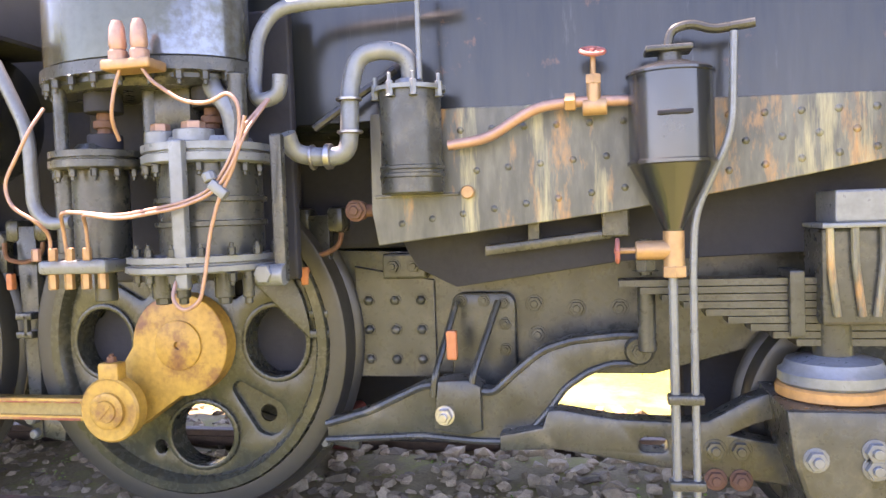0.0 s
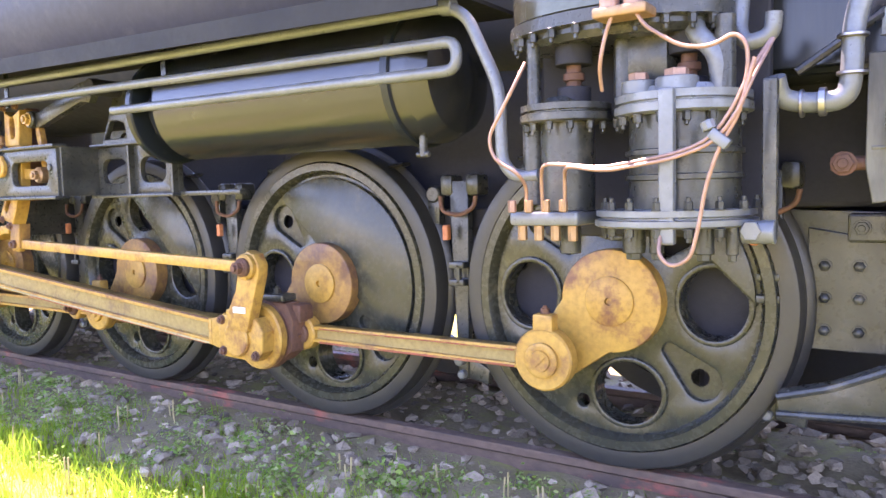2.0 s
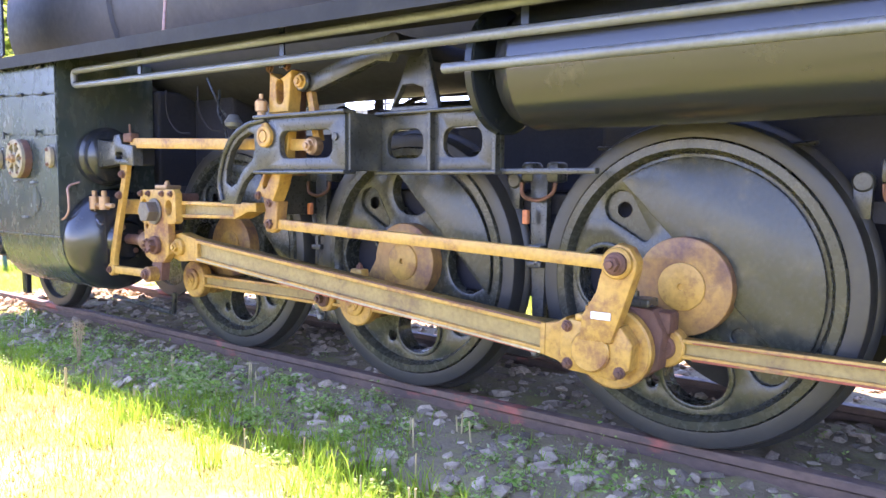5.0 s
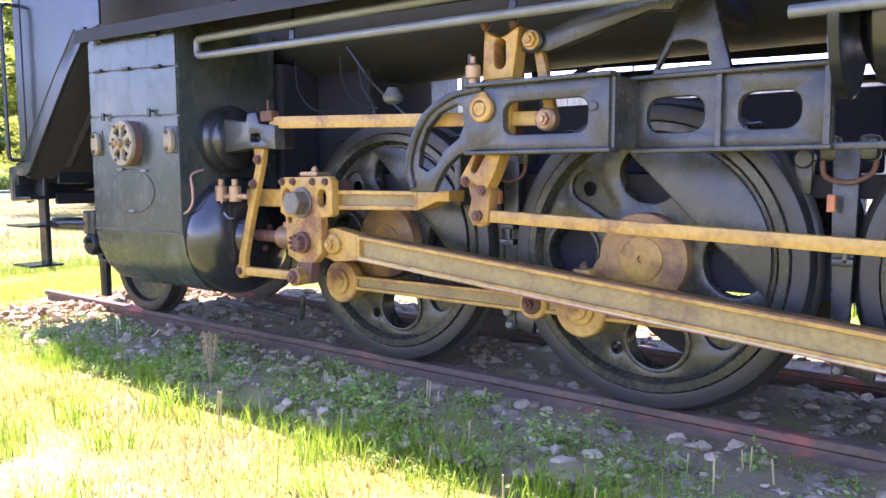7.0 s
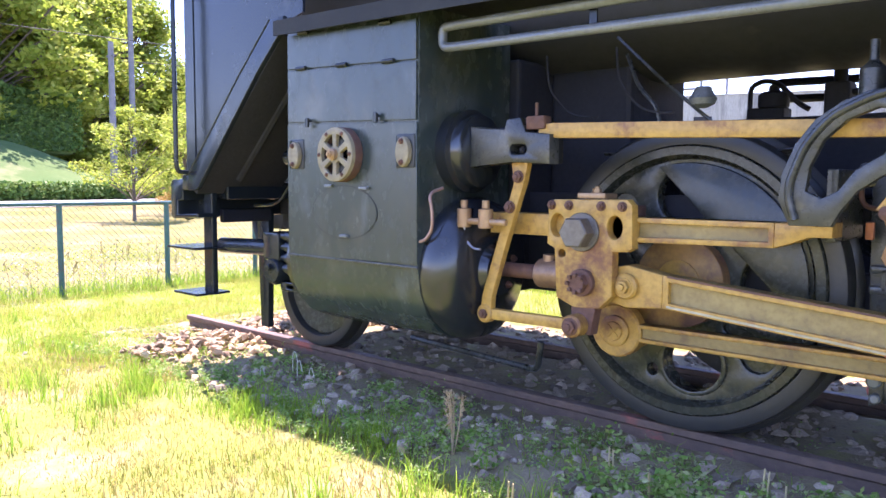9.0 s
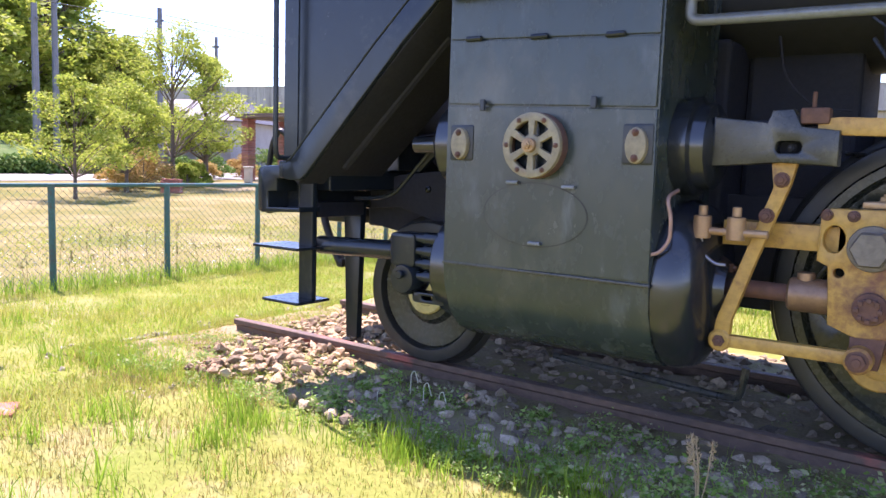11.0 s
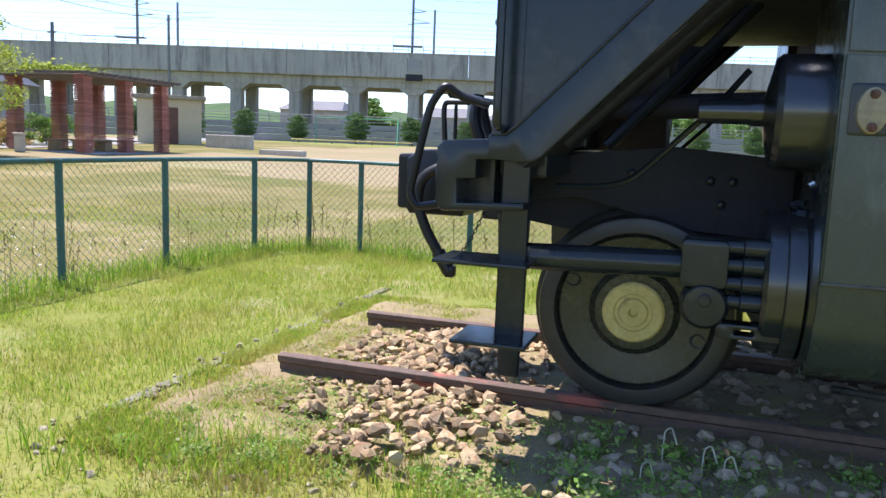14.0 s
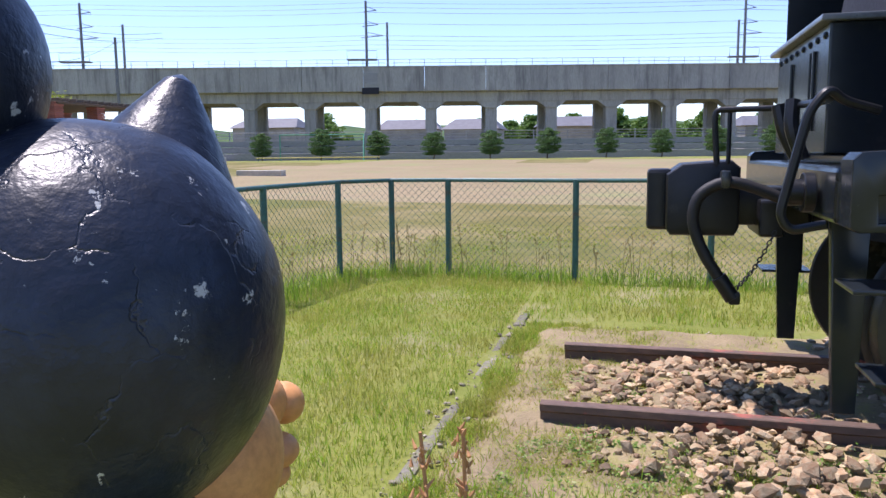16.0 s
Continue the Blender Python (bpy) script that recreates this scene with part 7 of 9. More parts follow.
def leaf_material(name, ramp_cols, translucent=0.35, rough=0.6, patch=None, patch_scale=1.0):
    """Leaf colours spread piece by piece; light passes through the blades."""
    m = bpy.data.materials.new(name)
    m.use_nodes = True
    n, l = m.node_tree.nodes, m.node_tree.links
    b, out = n["Principled BSDF"], n["Material Output"]
    geo, r = n.new("ShaderNodeNewGeometry"), n.new("ShaderNodeValToRGB")
    l.new(geo.outputs["Random Per Island"], r.inputs[0])
    while len(r.color_ramp.elements) < len(ramp_cols):
        r.color_ramp.elements.new(0.5)
    for e, k, c in zip(r.color_ramp.elements, range(len(ramp_cols)), ramp_cols):
        e.position, e.color = k / (len(ramp_cols) - 1), (*c, 1)
    col = r.outputs[0]
    if patch:
        tc, nz, mr, mx = n.new("ShaderNodeTexCoord"), n.new("ShaderNodeTexNoise"), n.new("ShaderNodeMapRange"), n.new("ShaderNodeMix")
        nz.inputs["Scale"].default_value, nz.inputs["Detail"].default_value = patch_scale, 4
        l.new(tc.outputs["Object"], nz.inputs["Vector"])
        mr.inputs[1].default_value, mr.inputs[2].default_value, mr.inputs[4].default_value = 0.42, 0.68, 0.85
        l.new(nz.outputs[0], mr.inputs[0])
        mx.data_type = "RGBA"
        l.new(mr.outputs[0], mx.inputs[0])
        l.new(col, mx.inputs[6])
        mx.inputs[7].default_value = (*patch, 1)
        col = mx.outputs[2]
    l.new(col, b.inputs["Base Color"])
    b.inputs["Roughness"].default_value = rough
    b.inputs["Specular IOR Level"].default_value = 0.3
    t, s = n.new("ShaderNodeBsdfTranslucent"), n.new("ShaderNodeMixShader")
    l.new(col, t.inputs[0])
    s.inputs[0].default_value = translucent
    l.new(b.outputs[0], s.inputs[1])
    l.new(t.outputs[0], s.inputs[2])
    l.new(s.outputs[0], out.inputs[0])
    return m


def blades(name, x, y, z, h, w, lean, material, label, seed=1):
    """Grass: each blade a bent, tapered strip."""
    rng = np.random.default_rng(seed)
    n = len(x)
    a, la = rng.uniform(0, math.tau, n), rng.uniform(0, math.tau, n)
    dx, dy = np.cos(a) * w, np.sin(a) * w
    lx, ly = np.cos(la) * lean * h, np.sin(la) * lean * h
    base = np.stack([x, y, z], 1)
    side = np.stack([dx, dy, 0 * x], 1)
    mid = base + np.stack([lx * 0.35, ly * 0.35, h * 0.55], 1)
    tip = base + np.stack([lx, ly, h * np.sqrt(np.maximum(0.15, 1 - lean * lean))], 1)
    v = np.stack([base - side, base + side, mid + side * 0.8, mid - side * 0.8, tip], 1).reshape(-1, 3)
    k = 5 * np.arange(n)[:, None]
    me = bpy.data.meshes.new(name)
    me.vertices.add(len(v))
    me.vertices.foreach_set("co", v.ravel())
    quads, tris = k + np.array([[0, 1, 2, 3]]), k + np.array([[3, 2, 4]])
    loops = np.concatenate([quads, tris], 1).ravel()
    me.loops.add(len(loops))
    me.loops.foreach_set("vertex_index", loops.astype(np.int32))
    me.polygons.add(2 * n)
    starts = (7 * np.arange(n)[:, None] + np.array([[0, 4]])).ravel()
    me.polygons.foreach_set("loop_start", starts.astype(np.int32))
    me.polygons.foreach_set("loop_total", np.tile([4, 3], n).astype(np.int32))
    me.update(calc_edges=True)
    me.materials.append(material)
    return tagged(new(name, me), label, "grass", "", "stuff")


def leaves(v_list, f_list, centres, size, rng, flat=0.6):
    """Adds small folded leaves at the centres."""
    n = len(centres)
    u = rng.normal(size=(n, 3))
    u[:, 2] *= flat
    u /= np.linalg.norm(u, axis=1)[:, None]
    t = rng.normal(size=(n, 3))
    w = np.cross(u, t)
    w /= np.linalg.norm(w, axis=1)[:, None]
    s = (size * rng.uniform(0.6, 1.3, n))[:, None]
    a, b, c, d = centres - u * s, centres + w * s * 0.5, centres + u * s, centres - w * s * 0.5
    k = sum(len(q) for q in v_list)
    v_list.append(np.stack([a, b, c, d], 1).reshape(-1, 3))
    f_list.append(k + 4 * np.arange(n)[:, None] + np.array([[0, 1, 2, 3]]))


M_GRASS = leaf_material("lawn_grass", [(0.17, 0.315, 0.022), (0.265, 0.385, 0.033), (0.35, 0.405, 0.05), (0.46, 0.40, 0.12)], 0.58, patch=(0.36, 0.345, 0.075), patch_scale=1.7)
M_GREEN = leaf_material("fresh_grass", [(0.17, 0.32, 0.022), (0.25, 0.40, 0.035), (0.35, 0.44, 0.065)], 0.58)
M_DRY = leaf_material("dry_lawn_grass", [(0.17, 0.25, 0.028), (0.27, 0.29, 0.042), (0.36, 0.31, 0.08), (0.42, 0.32, 0.14)], 0.5, patch=(0.34, 0.25, 0.10), patch_scale=2.4)
rng = np.random.default_rng(11)


def lawn(x0, x1, y0, y1, per_m2, h0, h1, seed, cut=None, w=(0.0018, 0.0038)):
    n = int((x1 - x0) * (y1 - y0) * per_m2)
    x, y = rng.uniform(x0, x1, n), rng.uniform(y0, y1, n)
    if cut is not None:
        k = cut(x, y)
        x, y = x[k], y[k]
    n = len(x)
    clump = 0.5 + 0.5 * np.sin(x * 5.1 + 2 * np.sin(y * 3.3)) * np.sin(y * 4.7 + 1.5 * np.sin(x * 2.9))
    h = rng.uniform(h0, h1, n) * (0.65 + 0.7 * clump)
    return x, y, np.full(n, GZ - 0.012), h, rng.uniform(*w, n), rng.uniform(0.1, 0.95, n)


def near_lawn(x, y):
    edge = -1.0 + 0.16 * np.sin(x * 2.3) + 0.08 * np.sin(x * 7.1)
    return (y < edge + 0.25 * rng.uniform(-1, 1, len(x)) ** 3) | (x < -8.04 + 0.07 * rng.uniform(-1, 1, len(x)))


blades("lawn_grass", *lawn(-10.2, -6.6, -3.3, -0.75, 3400, 0.025, 0.075, 1, near_lawn, (0.0014, 0.0030)), M_GRASS, "sunlit yellow-green lawn grass beside the track", 1)
blades("dry_lawn_grass", *lawn(-7.4, 3.6, -3.3, -0.75, 3000, 0.02, 0.065, 10, near_lawn, (0.0014, 0.0030)), M_DRY, "sunlit straw-coloured and green lawn grass beside the engine", 10)
blades("lawn_grass", *lawn(-10.25, -8.04, -0.8, 4.3, 3600, 0.025, 0.08, 2, None, (0.0014, 0.0030)), M_GRASS, "sunlit yellow-green lawn grass inside the fence", 2)
blades("lawn_grass", *lawn(-8.0, -2.0, 2.35, 4.1, 1400, 0.04, 0.11, 3), M_GRASS, "lawn grass beyond the track", 3)
blades("lawn_grass", *lawn(-18, -10.35, -7, 8, 420, 0.02, 0.06, 4, None, (0.003, 0.006)), M_GRASS, "lawn grass outside the fence", 4)
blades("lawn_grass", *lawn(-10.35, 4, 4.4, 10, 420, 0.02, 0.05, 5, None, (0.003, 0.006)), M_GRASS, "lawn grass outside the fence", 5)
# tall grass along the fence, and thin dry grass on the bed's head
seg = [(a, b) for a, b in zip(POSTS, POSTS[1:])]
xs, ys = [], []
for (xa, ya), (xb, yb) in seg:
    k = int(math.hypot(xb - xa, yb - ya) * 520)
    t = rng.uniform(0, 1, k)
    xs.append(xa + (xb - xa) * t + rng.normal(0, 0.16, k))
    ys.append(ya + (yb - ya) * t + rng.normal(0, 0.16, k))
xs, ys = np.concatenate(xs), np.concatenate(ys)
n = len(xs)
blades("fence_grass", xs, ys, np.full(n, GZ - 0.01), rng.uniform(0.08, 0.30, n) * rng.uniform(0.5, 1, n), rng.uniform(0.002, 0.0045, n), rng.uniform(0.1, 0.6, n), M_GREEN, "tall fresh grass along the fence foot", 6)
n = 90000
x, y = rng.uniform(-7.95, -6.0, n), rng.uniform(-1.15, 2.1, n)
k = (rng.uniform(0, 1, n) < np.clip((-6.5 - x) * 0.9, 0.08, 0.85) * (0.12 + 0.88 * (np.sin(x * 7.3 + 2 * y) * np.sin(y * 6.1 - 1.4 * x) > -0.1))) & (np.abs(y - RY0) > 0.05) & (np.abs(y - RY1) > 0.05)
x, y = x[k], y[k]
n = len(x)
blades("thin_dry_grass", x, y, np.full(n, GZ + 0.005), rng.uniform(0.03, 0.085, n), rng.uniform(0.0015, 0.003, n), rng.uniform(0.3, 0.95, n), M_GRASS, "sparse dry grass on the stony bed", 7)
n = 30000
x, y = rng.uniform(-7.8, 4.0, n), rng.uniform(-1.25, -0.10, n)
k = rng.uniform(0, 1, n) < (0.15 + 0.85 * (np.sin(x * 4.2 + 1) * np.sin(x * 1.7 + y * 5) > 0.1)) * np.clip(-y * 1.15, 0.1, 1)
x, y = x[k], y[k]
n = len(x)
blades("shade_grass", x, y, np.full(n, GZ + 0.008), rng.uniform(0.03, 0.12, n), rng.uniform(0.0015, 0.003, n), rng.uniform(0.1, 0.8, n), M_GREEN, "thin green grass in the shade beside the rail", 8)
# tufts on the lawn
xs, ys, hs = [], [], []
for k in range(70):
    cx, cy = rng.uniform(-9.8, 2.5), rng.uniform(-2.9, -0.9)
    m_ = int(rng.integers(25, 60))
    xs.append(cx + rng.normal(0, 0.05, m_))
    ys.append(cy + rng.normal(0, 0.05, m_))
    hs.append(rng.uniform(0.08, 0.22, m_))
for k in range(80):
    cx = rng.uniform(-6.4, 3.2)
    cy = -1.08 + 0.14 * math.sin(cx * 2.3) + rng.normal(0, 0.13)
    m_ = int(rng.integers(30, 70))
    xs.append(cx + rng.normal(0, 0.06, m_))
    ys.append(cy + rng.normal(0, 0.05, m_))
    hs.append(rng.uniform(0.06, 0.20, m_))
xs, ys, hs = map(np.concatenate, (xs, ys, hs))
n = len(xs)
blades("grass_tufts", xs, ys, np.full(n, GZ - 0.01), hs, rng.uniform(0.0018, 0.0035, n), rng.uniform(0.1, 0.6, n), M_GREEN, "taller grass tufts in the lawn", 9)

# straw and thin green tufts on the bare earth at the head of the track
xs, ys, hs = [], [], []
r_t = np.random.default_rng(91)
for k in range(230):
    cx, cy = r_t.uniform(-7.85, -6.1), r_t.uniform(-1.25, 1.25)
    if (cx > -7.25 and cy > -0.35 and k % 4) or min(abs(cy - RY0), abs(cy - RY1)) < 0.05:
        continue
    m_ = int(r_t.integers(14, 46))
    xs.append(cx + r_t.normal(0, 0.05, m_))
    ys.append(cy + r_t.normal(0, 0.035, m_))
    hs.append(r_t.uniform(0.02, 0.09, m_))
xs, ys, hs = map(np.concatenate, (xs, ys, hs))
n = len(xs)
blades("straw_tufts", xs, ys, np.full(n, GZ + 0.005), hs, r_t.uniform(0.0014, 0.0028, n), r_t.uniform(0.3, 0.9, n), M_DRY, "straw-coloured grass tufts on bare earth around the rubble", 21)

# leafy weeds beside the rail
M_WEED = leaf_material("weed_leaf", [(0.14, 0.28, 0.045), (0.23, 0.38, 0.075), (0.33, 0.43, 0.12), (0.43, 0.43, 0.22)], 0.45)
vl, fl_ = [], []
for k in range(700):
    cx, cy = rng.uniform(-7.6, 4.2), -0.16 - 0.95 * rng.uniform(0, 1) ** 0.8
    if rng.uniform() < 0.25:
        cy = rng.uniform(0.1, 0.9)
    m_ = int(rng.integers(40, 120))
    r_ = rng.uniform(0.018, 0.060)
    c = np.stack([cx + rng.normal(0, r_, m_), cy + rng.normal(0, r_ * 0.7, m_), GZ + 0.025 + np.abs(rng.normal(0, r_ * 0.6, m_))], 1)
    leaves(vl, fl_, c, rng.uniform(0.006, 0.012), rng, 0.5)
sculpt("weeds", np.concatenate(vl).tolist(), np.concatenate(fl_).tolist(), M_WEED, "small leafy weeds among the ballast stones", "weeds", "stuff")
vl, fl_ = [], []
for k in range(110):
    cx, cy = rng.uniform(-6.0, 3.4), -0.18 - 0.75 * rng.uniform(0, 1) ** 0.8
    m_, r_ = int(rng.integers(50, 130)), rng.uniform(0.03, 0.07)
    c = np.stack([cx + rng.normal(0, r_, m_), cy + rng.normal(0, r_ * 0.7, m_), GZ + 0.03 + np.abs(rng.normal(0, r_ * 0.9, m_))], 1)
    leaves(vl, fl_, c, rng.uniform(0.010, 0.018), rng, 0.45)
sculpt("broadleaf_weeds", np.concatenate(vl).tolist(), np.concatenate(fl_).tolist(), M_WEED, "fresh broad-leaved weeds in the shade beside the rail", "weeds", "stuff")
# pale cut stems and two dry seed heads
M_STEM = mat("dry_stem", (0.52, 0.42, 0.20), (0.40, 0.30, 0.13), 0.8, bump=0.1)
bm = B()
for k in range(60):
    x_, y_ = random.uniform(-3.5, 3.4), random.uniform(-1.25, -0.25)
    h_ = random.uniform(0.07, 0.17)
    for q in range(random.choice((1, 1, 2))):
        dx = random.uniform(-0.015, 0.015)
        tube(bm, [(x_ + q * 0.02, y_, GZ - 0.01), (x_ + q * 0.02 + dx, y_, GZ + h_ * random.uniform(0.8, 1.1))], 0.004, 5, 0)
tagged(solid("dry_stems", bm, M_STEM, "short pale dry stems standing beside the rail", "stems", kind="stuff"))
for (sx, sy, hh, ln, col) in ((-3.85, -0.80, 0.33, 0.12, (0.46, 0.33, 0.17)), (-7.305, -2.46, 0.88, 0.24, (0.50, 0.25, 0.10))):
    bm = B()
    for q in range(5):
        ex, ey = sx + random.uniform(-0.09, 0.05), sy + random.uniform(-0.05, 0.05)
        top = Vector((ex, ey, GZ + hh * random.uniform(0.75, 1.05)))
        tube(bm, [(sx, sy, GZ - 0.01), ((sx + ex) / 2 + 0.01, (sy + ey) / 2, GZ + hh * 0.45), top], 0.003, 5, 0.05)
        for s in range(34):
            p = top - Vector((0, 0, 1)) * random.uniform(0, ln) + Vector((random.uniform(-0.012, 0.012), random.uniform(-0.012, 0.012), 0))
            cyl(bm, p, p + Vector((random.uniform(-0.01, 0.01), random.uniform(-0.01, 0.01), 0.011)), 0.0035, 0.001, seg=5, bev=0.0005)
    solid("dry_seed_head", bm, mat("seed_head", col, rough=0.9, bump=0.1), "dry reddish seed head on thin stalks", "weed", "dry seed heads")
bm = B()
for (sx, sy, hh) in ((-5.55, -0.42, 0.17), (-5.40, -0.50, 0.15), (-5.32, -0.47, 0.11), (-5.62, -0.62, 0.10)):
    tube(bm, [(sx, sy, GZ), (sx + 0.005, sy, GZ + hh), (sx + 0.03, sy, GZ + hh + 0.02), (sx + 0.055, sy, GZ + hh - 0.05)], 0.003, 5, 0.02)
tagged(solid("bent_stalks", bm, mat("pale_stalk", (0.62, 0.60, 0.42), rough=0.8), "pale bent grass stalks in the shade", "stalks", kind="stuff"))
# thin seed stems standing above the fence grass
bm = B()
for k in range(90):
    j = random.randrange(4, 12)
    (xa, ya), (xb, yb), t_ = POSTS[j], POSTS[j + 1], random.random()
    x_, y_ = xa + (xb - xa) * t_ + random.gauss(0.05, 0.18), ya + (yb - ya) * t_ - abs(random.gauss(0, 0.18))
    h_, dx, dy = random.uniform(0.28, 0.62), random.uniform(-0.06, 0.06), random.uniform(-0.06, 0.06)
    tip_ = Vector((x_ + dx, y_ + dy, GZ + h_))
    tube(bm, [(x_, y_, GZ - 0.01), (x_ + dx * 0.4, y_ + dy * 0.4, GZ + h_ * 0.6), tip_], 0.0022, 4, 0)
    for q in range(random.randrange(3, 9)):
        p = tip_ - Vector((dx, dy, h_)) * random.uniform(0, 0.28) + Vector((random.uniform(-0.02, 0.02), random.uniform(-0.02, 0.02), 0))
        cyl(bm, p, p + Vector((0, 0, 0.022)), 0.005, 0.002, seg=5, bev=0.0005)
tagged(solid("seed_stems", bm, mat("seed_stem", (0.30, 0.20, 0.09), (0.24, 0.22, 0.07), 0.85, bump=0.1, island=0.4), "thin brown seed stems along the fence", "stems", kind="stuff"))
# white clover heads outside the fence
n = 900
x, y = rng.uniform(-14.5, -10.5, n), rng.uniform(-3.5, 3.5, n)
vl, fl_ = [], []
leaves(vl, fl_, np.stack([x, y, GZ + rng.uniform(0.05, 0.10, n)], 1), 0.016, rng, 0.2)
sculpt("clover_flowers", np.concatenate(vl).tolist(), np.concatenate(fl_).tolist(), mat("clover_white", (0.75, 0.75, 0.66), rough=0.8, bump=0), "white clover heads in the meadow", "flowers", "stuff")

# ---- trees ----
M_BARK = mat("bark", (0.16, 0.12, 0.09), (0.10, 0.075, 0.055), 0.9, scale=6, fine=40, bump=0.6, stretch=(1, 1, 0.3))
M_LEAF = leaf_material("tree_leaf", [(0.19, 0.27, 0.032), (0.31, 0.38, 0.05), (0.44, 0.47, 0.10)], 0.55)
M_PINE = leaf_material("pine_leaf", [(0.06, 0.12, 0.035), (0.09, 0.17, 0.05), (0.14, 0.22, 0.07)], 0.25)
M_WOOD_LEAF = leaf_material("wood_leaf", [(0.07, 0.15, 0.03), (0.12, 0.22, 0.04), (0.20, 0.30, 0.07)], 0.3)


def tree(name, at, h, spread, clumps, per, leaf, material, label, trunk=0.09, low=0.35, seed=0, group="", lumpy=0.2):
    r = np.random.default_rng(seed)
    at = Vector(at)
    ob = thing(name, at, label, "tree", group)
    bm = B()
    lathe(bm, [(trunk * 1.25, -0.05), (trunk, 0.25), (trunk * 0.75, h * 0.45), (trunk * 0.3, h * 0.8)], at, (0, 0, 1), 10)
    vl, fl_ = [], []
    for k in range(clumps):
        a, q = r.uniform(0, math.tau), r.uniform(0.15, 1) ** 0.6
        zz_ = at.z + h * r.uniform(low, 1.0)
        top = 1 - 0.75 * max(0, (zz_ - at.z) / h - 0.55) / 0.45
        c = Vector((at.x + math.cos(a) * q * spread * top, at.y + math.sin(a) * q * spread * top, zz_))
        s = Vector((at.x, at.y, max(at.z + h * 0.18, zz_ - q * spread * 0.8)))
        tube(bm, [s, s.lerp(c, 0.55) + Vector((0, 0, 0.08 * h * r.uniform(-0.3, 0.6))), c], trunk * 0.22, 5, 0.2)
        rad = spread * r.uniform(lumpy * 0.7, lumpy * 1.5)
        p = r.normal(size=(per, 3))
        p /= np.linalg.norm(p, axis=1)[:, None]
        p *= (r.uniform(0.2, 1, per) ** 0.5)[:, None] * np.array([rad, rad, rad * 0.6])
        leaves(vl, fl_, np.array(c) + p, leaf, r, 0.5)
    part("trunk", bm, M_BARK, ob)
    me = bpy.data.meshes.new("crown")
    me.from_pydata((np.concatenate(vl) - np.array(at)).tolist(), [], np.concatenate(fl_).tolist())
    me.materials.append(material)
    cr = new("crown", me)
    cr.parent = ob
    return ob


FZ = GZ + 0.86


def on_ground(x, y):
    return (x, y, ground_z(x, y))


tree("park_tree", on_ground(-26.6, 12.6), 5.7, 2.4, 50, 250, 0.050, M_LEAF, "airy green park tree with a forked crown", 0.08, 0.3, 1, "park trees", 0.24)
tree("park_tree", on_ground(-28.2, 15.2), 4.8, 1.5, 50, 300, 0.048, M_LEAF, "dense bright green park tree", 0.10, 0.3, 2, "park trees", 0.26)
tree("park_tree", on_ground(-22.6, 6.9), 3.1, 1.5, 36, 190, 0.048, M_LEAF, "young bright green sapling", 0.05, 0.3, 3, "park trees", 0.24)
tree("park_tree", on_ground(-24.6, 9.6), 3.2, 1.5, 36, 200, 0.050, M_LEAF, "spreading young green tree", 0.06, 0.3, 4, "park trees", 0.26)
M_TAN = leaf_material("tan_leaf", [(0.30, 0.27, 0.07), (0.46, 0.31, 0.10), (0.55, 0.36, 0.15)], 0.4)
SHRUB = {"green": (M_LEAF, "low leafy green garden shrub"), "dark": (M_WOOD_LEAF, "low dark green garden shrub"), "tan": (M_TAN, "low garden shrub with tan and orange leaves")}
for k, (x_, y_, s_, c_) in enumerate(((-29.5, 15.0, 0.9, "dark"), (-30.5, 16.8, 0.8, "tan"), (-26.2, 11.2, 1.1, "tan"), (-32.0, 18.5, 1.0, "dark"), (-26.6, 13.2, 0.7, "green"), (-30, 13.5, 1.1, "tan"), (-34, 24, 1.0, "green"), (-36, 27, 1.2, "dark"), (-33, 21, 0.9, "tan"), (-27.8, 14.4, 0.7, "green"), (-25.2, 9.9, 0.8, "tan"), (-33.5, 22.6, 1.2, "dark"))):
    tree("shrub", on_ground(x_, y_), 1.1 * s_, 0.9 * s_, 24, 150, 0.05, SHRUB[c_][0], SHRUB[c_][1], 0.03, 0.15, 20 + k, "garden shrubs", 0.3)


